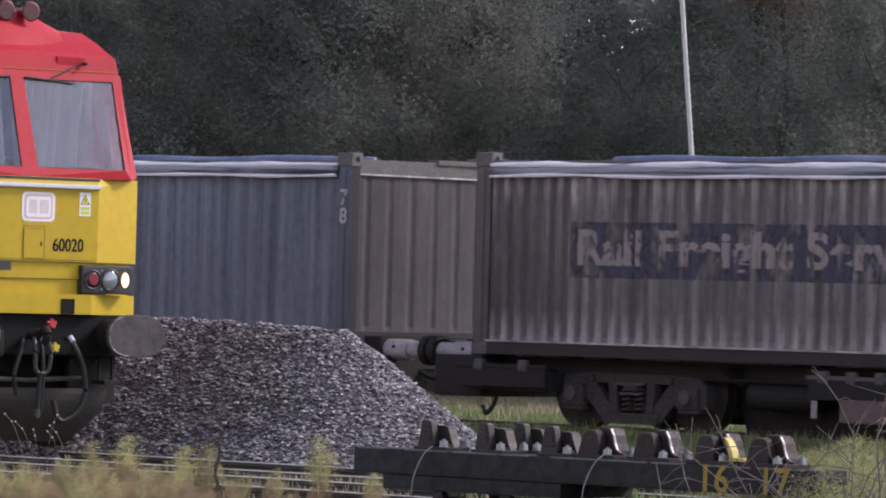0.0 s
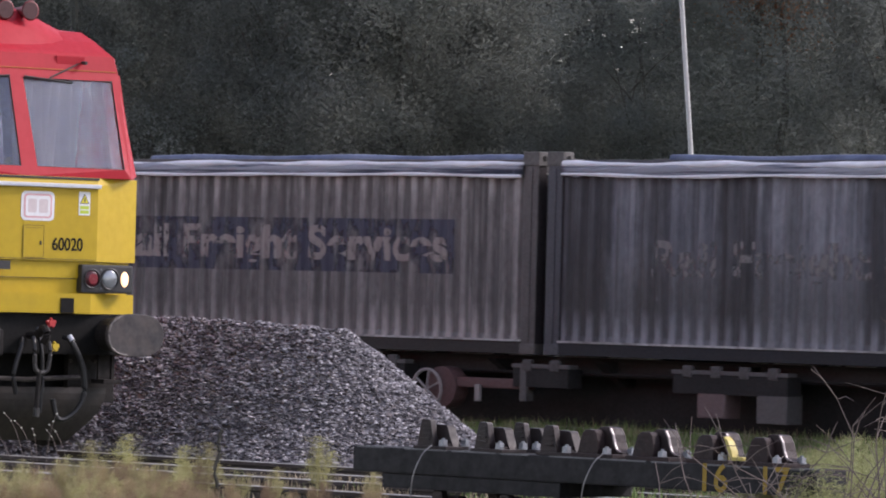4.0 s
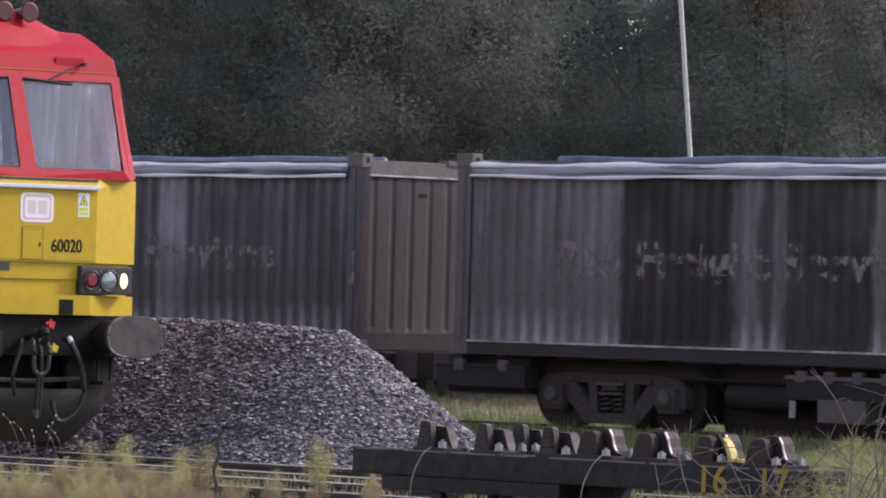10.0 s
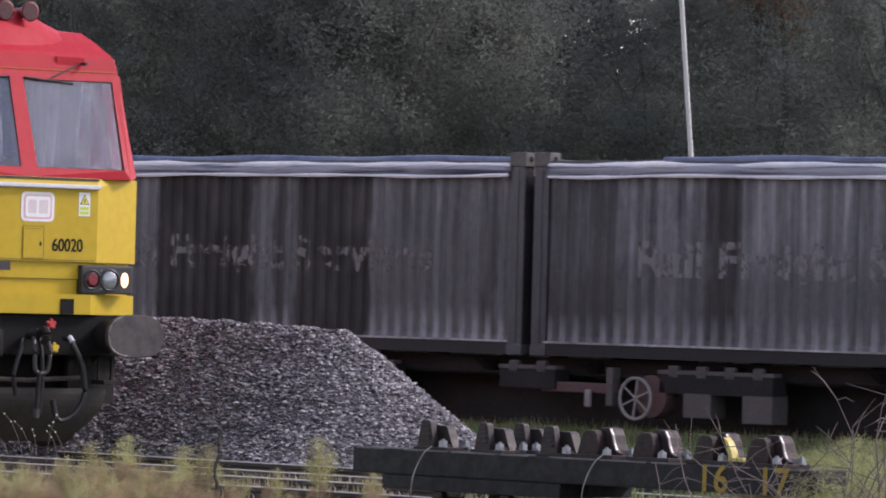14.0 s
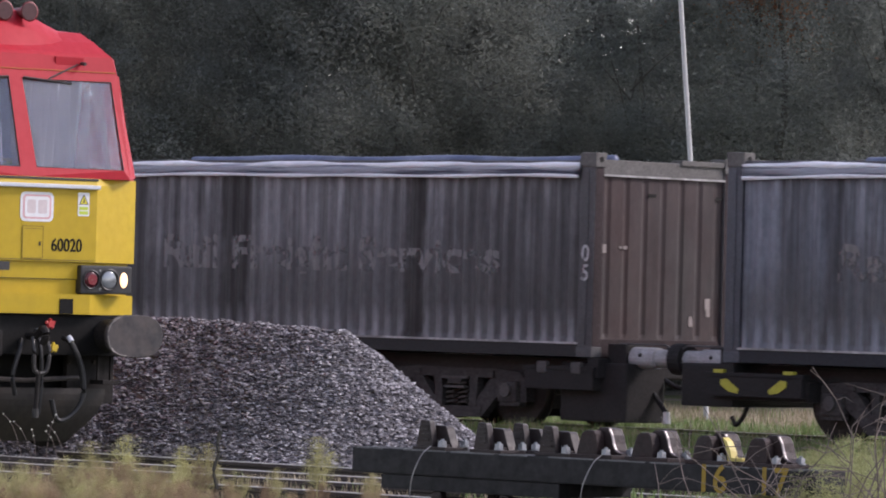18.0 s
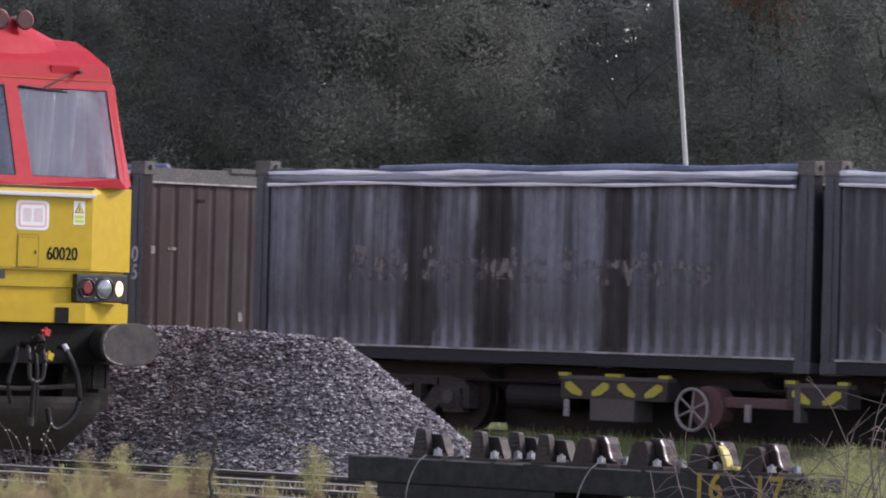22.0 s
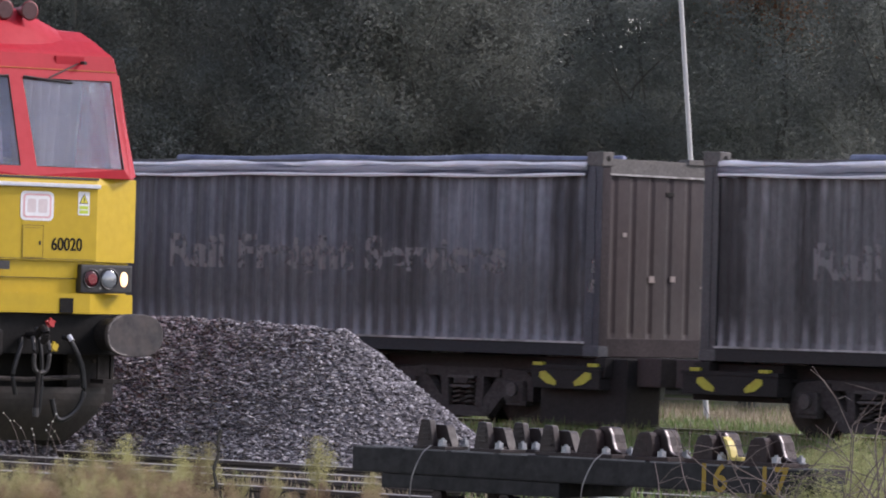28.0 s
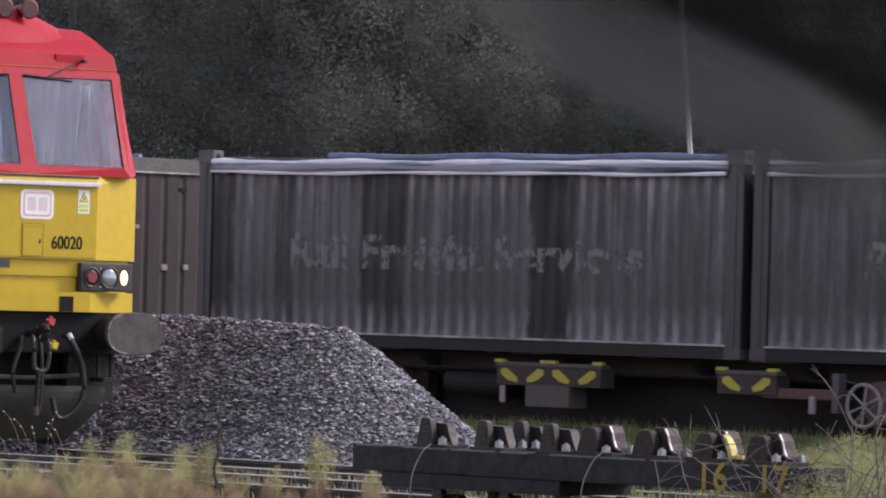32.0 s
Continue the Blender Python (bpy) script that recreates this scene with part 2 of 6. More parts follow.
def tube(points, r, sides=8, bm=None):
    """A bent pipe through points, with caps."""
    bm = bm or bmesh.new()
    pts = [Vector(p) for p in points]
    rings = []
    for i, p in enumerate(pts):
        d = (pts[min(i + 1, len(pts) - 1)] - pts[max(i - 1, 0)]).normalized()
        q = d.to_track_quat("Z", "Y").to_matrix()
        rr = r[i] if isinstance(r, (list, tuple)) else r
        rings.append([bm.verts.new(p + q @ Vector((math.cos(k * 2 * math.pi / sides) * rr, math.sin(k * 2 * math.pi / sides) * rr, 0))) for k in range(sides)])
    for a, b in zip(rings, rings[1:]):
        for k in range(sides):
            bm.faces.new((a[k], a[(k + 1) % sides], b[(k + 1) % sides], b[k]))
    bm.faces.new(rings[0][::-1])
    bm.faces.new(rings[-1])
    return bm


def curve_pts(points, n=6):
    """A smooth line through points (Catmull-Rom)."""
    p = [Vector(q) for q in points]
    p = [p[0] * 2 - p[1], *p, p[-1] * 2 - p[-2]]
    out = []
    for i in range(1, len(p) - 2):
        for k in range(n):
            t = k / n
            out.append(0.5 * ((2 * p[i]) + (p[i + 1] - p[i - 1]) * t + (2 * p[i - 1] - 5 * p[i] + 4 * p[i + 1] - p[i + 2]) * t * t
                              + (3 * p[i] - p[i - 1] - 3 * p[i + 1] + p[i + 2]) * t ** 3))
    return out + [p[-2]]


def prism(outline, y0, y1, bm=None, axis="y", bevel=0.0):
    """An outline of (a, b) pairs pushed from y0 to y1 along an axis."""
    bm = bm or bmesh.new()
    put = {"y": lambda a, b, c: (a, c, b), "x": lambda a, b, c: (c, a, b), "z": lambda a, b, c: (a, b, c)}[axis]
    lo = [bm.verts.new(put(a, b, y0)) for a, b in outline]
    hi = [bm.verts.new(put(a, b, y1)) for a, b in outline]
    n = len(outline)
    fs = [bm.faces.new(lo), bm.faces.new(hi[::-1])]
    for i in range(n):
        fs.append(bm.faces.new((lo[i], hi[i], hi[(i + 1) % n], lo[(i + 1) % n])))
    bmesh.ops.recalc_face_normals(bm, faces=fs)
    if bevel:
        es = list({e for f in fs[:2] for e in f.edges})
        bmesh.ops.bevel(bm, geom=es, offset=bevel, segments=2, affect="EDGES", profile=0.7)
    return bm


def disc(centre, axis, r, depth, sides=24, bm=None):
    c, a = Vector(centre), Vector(axis).normalized()
    return rod(c - a * depth / 2, c + a * depth / 2, r, sides=sides, bm=bm)


def text_mesh(string, size, depth=0.004, bold=0.0):
    """Raised letters as a bmesh in the xz plane, facing -y, centred."""
    cu = bpy.data.curves.new("letters", "FONT")
    cu.body, cu.size, cu.extrude, cu.align_x, cu.align_y = string, size, depth, "CENTER", "CENTER"
    cu.offset = bold
    ob = new("letters", cu)
    me = bpy.data.meshes.new_from_object(ob.evaluated_get(bpy.context.evaluated_depsgraph_get()))
    bpy.data.objects.remove(ob)
    bm = bmesh.new()
    bm.from_mesh(me)
    bmesh.ops.rotate(bm, verts=bm.verts, cent=(0, 0, 0), matrix=Euler((radians(90), 0, 0)).to_matrix())
    return bm


def heavy(bm, by):
    """Thickens letters by laying them over themselves a little to each side."""
    src = bm.copy()
    for dx, dz, dy in ((by, 0, 0.0003), (-by, 0, 0.0006), (0, by * 0.7, 0.0009)):
        index = {v: bm.verts.new((v.co.x + dx, v.co.y + dy, v.co.z + dz)) for v in src.verts}
        for f in src.faces:
            bm.faces.new([index[v] for v in f.verts])
    src.free()
    return bm


def along(s, off=0.0):
    """Plan place at s metres along the running line and off metres behind the train's near side."""
    return DX * s + NX * off, SIDE + DY * s + NY * off


# ---- ground: level yard and running line ----
def ground_z(x, y):
    p = x * NX + y * NY
    base = -0.16
    if p < 90:
        base += 0.04 * noise.noise((x * 0.8, y * 0.8, 0)) + 0.015 * noise.noise((x * 3, y * 3, 4))
    for c in (47.78, 32.4, 29.73):
        base += 0.05 * min(1, 2 * max(0.0, 1 - abs(p - c) / 2.0))
    return base


def ground_material():
    m, t, b = nodes("yard_ground")
    tc = t.nodes.new("ShaderNodeTexCoord")
    wide = noise_out(t, 0.55, 5)
    fine = noise_out(t, 22, 6)
    vor = t.nodes.new("ShaderNodeTexVoronoi")
    vor.inputs["Scale"].default_value = 24
    t.links.new(tc.outputs["Object"], vor.inputs["Vector"])
    soil = mixed(t, ramp(t, fine, [(0.3, (0,)), (0.7, (1,))]), (0.07, 0.062, 0.058), (0.19, 0.165, 0.15))
    stone = mixed(t, ramp(t, vor.outputs["Distance"], [(0.1, (0,)), (0.6, (1,))]), (0.17, 0.16, 0.165), soil)
    grass = mixed(t, fine, (0.035, 0.06, 0.016), (0.11, 0.14, 0.045))
    col = mixed(t, ramp(t, wide, [(0.42, (0,)), (0.58, (1,))]), stone, grass)
    t.links.new(col, b.inputs["Base Color"])
    b.inputs["Roughness"].default_value = 0.9
    bump(t, b, fine, 0.6, 0.05)
    return m


GROUND = ground_material()


def build_ground():
    bm = bmesh.new()
    fine_p = [14 + 0.5 * i for i in range(120)]
    ps = [-2500, -600, -150, -40, 0, 8, *fine_p, 76, 85, 110, 200, 600, 2500]
    ss = [-2500, -600, -150, -70, *[-50 + 1.0 * i for i in range(101)], 70, 150, 600, 2500]
    grid = []
    for p in ps:
        row = []
        for s in ss:
            x, y = DX * s + NX * p, DY * s + NY * p
            row.append(bm.verts.new((x, y, ground_z(x, y) if abs(s) <= 60 else ground_z(x, y))))
        grid.append(row)
    for a, b in zip(grid, grid[1:]):
        for i in range(len(a) - 1):
            bm.faces.new((a[i], a[i + 1], b[i + 1], b[i]))
    g = part("ground", bm, GROUND, None, smooth=True)
    tagged(g, "uneven yard ground of grey ballast, soil and patchy grass", "ground", kind="structure")


build_ground()


# ---- tracks ----
RAILTOP = surface("polished_rail", (0.62, 0.60, 0.60), 0.38, 0.45, dark=0.7, stain=(0.2, 0.16, 0.14), relief=0.05)
RAILSIDE = surface("rail_web", (0.045, 0.032, 0.027), 0.8, dark=0.55, stain=(0.05, 0.04, 0.036), relief=0.3)
SLEEPER = surface("old_timber", (0.105, 0.085, 0.072), 0.9, dark=0.5, stain=(0.05, 0.044, 0.04), grain=25, broad=3, relief=0.5, random=True)
BALLAST = surface("ballast_stone", (0.27, 0.25, 0.262), 0.85, dark=0.45, stain=(0.14, 0.13, 0.145), grain=18, broad=9, relief=0.5)


def rail_outline():
    return [(-0.07, 0), (0.07, 0), (0.07, 0.012), (0.012, 0.03), (0.012, 0.11), (0.035, 0.122), (0.035, 0.150), (0.028, 0.156), (-0.028, 0.156),
            (-0.035, 0.150), (-0.035, 0.122), (-0.012, 0.11), (-0.012, 0.03), (-0.07, 0.012)]


def track(name, label, m, length, top, sleepers=True):
    """A plain track along local x, its rail tops at the given height; rails, chairs and sleepers are parts."""
    root = thing(name, m, label, "track", kind="structure")
    web = None
    for y in (-0.7525, 0.7525):
        if web is None:
            web = part("rail", prism([(a, b + top - 0.156) for a, b in rail_outline()], 0, length, axis="x"), RAILSIDE, root, "rusty running rail with a worn shiny head")
            bmesh_top = box(0, length, -0.031, 0.031, top - 0.003, top + 0.003)
            head = part("railhead", bmesh_top, RAILTOP, web)
            web.matrix_basis = Matrix.Translation((0, y, 0))
        else:
            w2 = again(web, Matrix.Translation((0, y, 0)), root)
            again(head, Matrix.Identity(4), w2)
    if sleepers:
        first = None
        n = int(length / 0.65)
        for i in range(n):
            sm = pose(0.3 + i * 0.65 + random.uniform(-0.02, 0.02), random.uniform(-0.03, 0.03), top - 0.156, 0, 0, random.uniform(-1, 1))
            if first is None:
                first = part("sleeper", box(-0.125, 0.125, -1.3, 1.3, -0.13, -0.002, 0.012), SLEEPER, root)
                first.matrix_basis = sm
            else:
                again(first, sm, root)
    return root


# ---- locomotive: a cab end with raked windscreens, flat yellow nose and chamfered corners ----
LOCO = pose(-3.726, 48.04, 0.04, 0, 0, -54.48)


def shell(sections, back):
    """A cab shell lofted from sections (z, front, half width of the flat, half width, how far the corner falls back)."""
    bm = bmesh.new()
    rings = []
    for z, f0, u1, u2, fall in sections:
        half = [(f0, u1), (f0 - fall, u2), (back, u2)]
        pts = [(f, -u) for f, u in half[::-1]] + half
        rings.append([bm.verts.new((f, u, z)) for f, u in pts])
    for a, b in zip(rings, rings[1:]):
        for k in range(len(a)):
            bm.faces.new((a[k], a[(k + 1) % len(a)], b[(k + 1) % len(b)], b[k]))
    bm.faces.new(rings[0][::-1])
    bm.faces.new(rings[-1])
    bmesh.ops.recalc_face_normals(bm, faces=bm.faces)
    return bm


def frame_panel(corners, inner, thick):
    """A plate with a hole: outer and inner quads of (x, y, z), thickened along -x."""
    bm = bmesh.new()
    def ring(pts, dx):
        return [bm.verts.new((x + dx, y, z)) for x, y, z in pts]
    o0, i0, o1, i1 = ring(corners, 0), ring(inner, 0), ring(corners, -thick), ring(inner, -thick)
    for k in range(4):
        j = (k + 1) % 4
        bm.faces.new((o0[k], o0[j], i0[j], i0[k]))
        bm.faces.new((o1[k], i1[k], i1[j], o1[j]))
        bm.faces.new((i0[k], i0[j], i1[j], i1[k]))
        bm.faces.new((o0[j], o0[k], o1[k], o1[j]))
    bmesh.ops.recalc_face_normals(bm, faces=bm.faces)
    return bm


def glass_material():
    m, t, b = nodes("cab_glass")
    b.inputs["Base Color"].default_value = (0.90, 0.92, 0.97, 1)
    b.inputs["Roughness"].default_value = 0.06
    b.inputs["IOR"].default_value = 1.32
    b.inputs["Transmission Weight"].default_value = 1.0
    dirt = noise_out(t, 6, 5, (1, 1, 0.3))
    t.links.new(ramp(t, dirt, [(0.4, (0.02,)), (0.75, (0.09,))]), b.inputs["Roughness"])
    return m


def build_loco():
    lo = thing("locomotive", LOCO, "red and yellow diesel locomotive standing on a yard siding", "locomotive")
    # the long body behind the cab, and the nose in its bands
    body = part("body", shell([(1.05, -3.0, 1.30, 1.31, 0.01), (2.44, -3.0, 1.32, 1.33, 0.01), (3.30, -3.0, 1.27, 1.28, 0.01), (3.62, -3.0, 1.05, 1.06, 0.01),
                               (3.80, -3.0, 0.6, 0.62, 0.01)], -20.6), RED, lo, "red bodyside")
    part("bumper", shell([(1.235, 0.045, 0.62, 1.24, 0.26), (1.415, 0.045, 0.62, 1.24, 0.26)], -1.0), YELLOW, lo, "yellow bumper panel")
    part("recess_band", shell([(1.415, -0.05, 0.66, 1.24, 0.28), (1.55, -0.05, 0.66, 1.24, 0.28)], -1.0), YELLOW, lo)
    part("recess_band", shell([(1.556, -0.03, 0.66, 1.24, 0.28), (1.705, -0.03, 0.66, 1.24, 0.28)], -1.0), YELLOW, lo)
    nose = part("nose_panel", shell([(1.71, 0.0, 0.70, 1.30, 0.30), (2.40, 0.0, 0.70, 1.30, 0.30), (2.475, -0.03, 0.70, 1.30, 0.27)], -3.0), YELLOW, lo, "flat yellow warning panel")
    # cab front in red: sill, pillars, header, with real holes for the windscreens
    zs, zt, fs, ft = 2.475, 3.45, -0.03, -0.36
    def on(u, z):
        return (fs + (ft - fs) * (z - zs) / (zt - zs), u, z)
    wz0, wz1 = 2.56, 3.375
    for sgn in (1, -1):
        a = [on(sgn * 0.0, zs), (fs - 0.03, sgn * 1.09, zs), on(sgn * 1.10, zt), on(sgn * 0.0, zt)]
        i = [on(sgn * 0.085, wz0), on(sgn * 1.015, wz0), on(sgn * 1.025, wz1), on(sgn * 0.070, wz1)]
        scr = part("windscreen_frame", frame_panel(a, i, 0.035), RED, lo, "red windscreen surround")
        bm = bmesh.new()
        vs = [bm.verts.new((x - 0.014, y, z)) for x, y, z in i]
        bm.faces.new(vs)
        bmesh.ops.solidify(bm, geom=bm.faces[:], thickness=0.006)
        pane = part("windscreen", bm, GLASS, scr, "clear cab windscreen")
        pane.visible_shadow = False
        gk = [Vector(p) for p in i]
        bm = bmesh.new()
        for k in range(4):
            rod(gk[k] - Vector((0.006, 0, 0)), gk[(k + 1) % 4] - Vector((0.012, 0, 0)), 0.007, sides=6, bm=bm)
        part("window_seal", bm, BLACK, scr, "black rubber seal")
        # corner pillar round to the cab side
        bm = bmesh.new()
        q = [(fs - 0.03, sgn * 1.09, zs), (fs - 0.28, sgn * 1.30, zs + 0.03), (ft - 0.26, sgn * 1.255, zt), on(sgn * 1.10, zt)]
        back = [(x - 0.12, y - sgn * 0.06, z) for x, y, z in q]
        A, B = [bm.verts.new(p) for p in q], [bm.verts.new(p) for p in back]
        bm.faces.new(A), bm.faces.new(B[::-1])
        for k in range(4):
            bm.faces.new((A[k], A[(k + 1) % 4], B[(k + 1) % 4], B[k]))
        bmesh.ops.recalc_face_normals(bm, faces=bm.faces)
        part("corner_pillar", bm, RED, lo, "red cab corner")
        # cab side with its wall
        part("cab_side", prism([(-3.0, zs), (fs - 0.30, zs), (ft - 0.28, zt), (-3.0, zt)], sgn * 1.24, sgn * 1.295), RED, lo)
        # curtain in the cab
        bm = bmesh.new()
        prev = None
        for k in range(61):
            u = sgn * (0.05 + 0.98 * k / 60)
            x = -0.62 + 0.085 * math.sin(k * 0.62) + 0.04 * math.sin(k * 0.37 + 1)
            pair = [bm.verts.new((x, u, 2.40)), bm.verts.new((x - 0.05, u, 3.45))]
            if prev:
                bm.faces.new((prev[0], pair[0], pair[1], prev[1]))
            prev = pair
        bmesh.ops.solidify(bm, geom=bm.faces[:], thickness=0.004)
        part("curtain", bm, CURTAIN, lo, "pale grey-blue folded cab curtain", smooth=True)
        # wiper
        wp = part("wiper_arm", rod(on(sgn * 0.62, 3.52)[:1] + (sgn * 0.70, 3.53), (ft + 0.05, sgn * 0.34, 3.38), 0.008, sides=6), BLACK, lo)
        part("wiper_blade", rod((ft + 0.035, sgn * 0.08, 3.385), (ft + 0.03, sgn * 0.60, 3.345), 0.009, sides=6), BLACK, wp, "black wiper blade")
    part("cab_floor", box(-3.0, -0.35, -1.23, 1.23, 2.38, 2.42), BLACK, lo)
    part("cab_bulkhead", box(-2.2, -2.1, -1.23, 1.23, 2.42, 3.60), CURTAIN, lo)
    brow = part("brow", shell([(3.45, -0.36, 1.10, 1.255, 0.26), (3.60, -0.40, 1.07, 1.24, 0.25), (3.63, -0.43, 1.05, 1.22, 0.25)], -3.0), RED, lo, "red brow over the windscreens")
    part("cab_roof", shell([(3.63, -0.44, 1.05, 1.21, 0.25), (3.74, -0.60, 1.00, 1.15, 0.24), (3.835, -0.78, 0.95, 1.05, 0.22), (3.86, -1.0, 0.80, 0.90, 0.2)], -3.0), RED, lo, "red sloping cab roof")
    bm = bmesh.new()
    rows = []
    for k in range(17):
        u = -0.98 + 1.96 * k / 16
        hump = 0.33 * (0.5 + 0.5 * math.cos(math.pi * u / 0.98)) ** 0.75
        rows.append([bm.verts.new((f, u, z)) for f, z in ((-0.46, 3.60), (-0.62, 3.70 + hump * 0.45), (-0.80, 3.77 + hump * 0.85), (-1.15, 3.80 + hump), (-6.0, 3.80 + hump), (-6.0, 3.5))])
    for a, b in zip(rows, rows[1:]):
        for k in range(5):
            bm.faces.new((a[k], b[k], b[k + 1], a[k + 1]))
    bmesh.ops.recalc_face_normals(bm, faces=bm.faces)
    part("roof_dome", bm, RED, lo, "raised red roof dome", smooth=True)
    # black strip for the shadow line between the red cab and the nose
    part("waist_line", box(-0.028, -0.012, -0.72, 0.72, 2.452, 2.472), BLACK, nose)
    part("brow_stripe", box(-0.375, -0.356, -1.08, 1.08, 3.457, 3.467), ORANGE, brow, "thin orange line")
    # handrail along the top of the nose
    hr = part("handrail", box(0.002, 0.045, -0.76, 0.71, 2.375, 2.412, 0.008), SILVER, nose, "silver grab rail")
    # emblem: a white rounded square with a red ring and two blocks
    def plate(u0, u1, z0, z1, r, x, thick, material, name, parent, label=""):
        pts = []
        for cu, cz, a0 in ((u1 - r, z1 - r, 0), (u0 + r, z1 - r, 90), (u0 + r, z0 + r, 180), (u1 - r, z0 + r, 270)):
            for k in range(5):
                a = radians(a0 + 22.5 * k)
                pts.append((cu + r * math.cos(a), cz + r * math.sin(a)))
        return part(name, prism(pts, x, x + thick, axis="x"), material, parent, label)
    em = plate(-0.115, 0.235, 2.068, 2.335, 0.05, 0.0, 0.004, WHITE, "emblem", nose, "white rounded emblem with a faded red ring")
    plate(-0.088, 0.208, 2.092, 2.311, 0.035, 0.003, 0.003, FADED_RED, "emblem_ring", em)
    plate(-0.070, 0.190, 2.108, 2.295, 0.025, 0.004, 0.004, WHITE, "emblem_field", em)
    plate(-0.045, 0.045, 2.14, 2.265, 0.02, 0.006, 0.003, PALE_PINK, "emblem_block", em)
    plate(0.070, 0.165, 2.14, 2.265, 0.02, 0.006, 0.003, PALE_PINK, "emblem_block", em)
    # hazard notice
    st = plate(0.495, 0.615, 2.13, 2.345, 0.008, 0.0, 0.003, WHITE, "warning_label", nose, "white label with a yellow warning triangle")
    part("triangle", prism([(0.505, 2.235), (0.605, 2.235), (0.555, 2.33)], 0.003, 0.005, axis="x"), BLACK, st)
    part("triangle_field", prism([(0.517, 2.242), (0.593, 2.242), (0.555, 2.316)], 0.005, 0.007, axis="x"), BRIGHT_YELLOW, st)
    part("bolt_mark", prism([(0.548, 2.252), (0.560, 2.252), (0.562, 2.290), (0.552, 2.290)], 0.006, 0.009, axis="x"), BLACK, st)
    part("notice_bar", box(0.003, 0.005, 0.508, 0.602, 2.145, 2.175), LIME, st)
    part("notice_bar", box(0.003, 0.005, 0.508, 0.602, 2.185, 2.215), LIME, st)
    # hatch with its seams, and the fleet number
    hatch = part("hatch", box(0.0, 0.006, -0.085, 0.13, 1.735, 2.025, 0.002), YELLOW, nose, "small yellow hatch")
    for q in ((-0.085, 0.13, 2.022, 2.028), (-0.085, 0.13, 1.732, 1.738), (-0.088, -0.082, 1.735, 2.025), (0.127, 0.133, 1.735, 2.025)):
        part("hatch_seam", box(0.003, 0.0075, *q), OLIVE, hatch)
    part("hatch_slot", box(0.005, 0.009, -0.06, 0.10, 2.0, 2.005), OLIVE, hatch)
    part("hatch_catch", box(0.005, 0.014, 0.09, 0.104, 1.85, 1.885), BLACK, hatch)
    bm = heavy(text_mesh("60020", 0.165, 0.002, 0.0012), 0.0012)
    bmesh.ops.transform(bm, verts=bm.verts, matrix=Matrix.Translation((0.003, 0.385, 1.855)) @ Euler((0, 0, radians(90))).to_matrix().to_4x4() @ Matrix.Diagonal((0.80, 1, 1.0, 1)))
    part("number", bm, NEARBLACK, nose, "black fleet number")
    part("panel_seam", box(0.0, 0.003, -0.68, 0.68, 1.722, 1.727), BLACK, nose)
    part("slot", box(0.02, 0.051, -0.42, -0.24, 1.62, 1.70), BLACK, lo)
    # lamp clusters
    for sgn in (1, -1):
        cl = part("lamp_housing", box(-0.12, 0.035, sgn * 0.80 - 0.275, sgn * 0.80 + 0.275, 1.425, 1.685, 0.02), BLACK, lo, "black lamp housing")
        for du, r, mt, nm in ((-0.165, 0.078, LAMP_RED, "tail_lamp"), (0.025, 0.088, LAMP_CLEAR, "headlamp"), (0.185, 0.062, LAMP_LIT if sgn > 0 else LAMP_CLEAR, "marker_lamp")):
            bm = bmesh.new()
            bmesh.ops.create_uvsphere(bm, u_segments=24, v_segments=14, radius=r)
            bmesh.ops.scale(bm, vec=(0.26, 0.66 if nm == "marker_lamp" else 0.94, 1.12 if nm == "marker_lamp" else 0.97), verts=bm.verts)
            bmesh.ops.translate(bm, verts=bm.verts, vec=(0.034, sgn * 0.80 + du, 1.555))
            lens = part(nm, bm, mt, cl, {"tail_lamp": "dark red domed lens", "headlamp": "clear domed lens", "marker_lamp": "lit white marker lamp" if mt is LAMP_LIT else "clear lens"}[nm], smooth=True)
            if nm == "tail_lamp":
                part("inner_lens", disc((0.056, sgn * 0.80 + du, 1.555), (1, 0, 0), r * 0.62, 0.008, 20), LAMP_INNER, lens, "red inner lens")
            for dz in (-0.085, 0.085):
                if nm == "headlamp":
                    part("screw", disc((0.037, sgn * 0.80 - 0.07, 1.555 + dz), (1, 0, 0), 0.010, 0.008, 8), LAMP_CLEAR, cl, "small bright screw")
            if nm != "marker_lamp":
                ring = tube([(0.044, sgn * 0.80 + du + (r + 0.006) * math.cos(k * math.pi / 12), 1.555 + (r + 0.006) * math.sin(k * math.pi / 12)) for k in range(25)], 0.008, 6)
                part("lamp_rim", ring, BLACK, cl)
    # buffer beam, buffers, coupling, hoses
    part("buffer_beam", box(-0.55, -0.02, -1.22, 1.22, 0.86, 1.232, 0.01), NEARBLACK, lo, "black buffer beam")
    for u in (-0.8635, 0.8635):
        bf = part("buffer", rod((-0.02, u, 1.05), (0.18, u, 1.05), 0.15, sides=20), GRIME, lo)
        part("buffer_shank", rod((0.15, u, 1.05), (0.42, u, 1.05), 0.105, sides=20), GRIME, bf)
        pts = []
        for k in range(32):
            a = 2 * math.pi * k / 32
            pts.append((u + 0.30 * math.copysign(abs(math.cos(a)) ** 0.72, math.cos(a)), 1.05 + 0.195 * math.copysign(abs(math.sin(a)) ** 0.85, math.sin(a))))
        part("buffer_head", prism(pts, 0.40, 0.45, axis="x", bevel=0.012), BUFFER, bf, "worn oval buffer head")
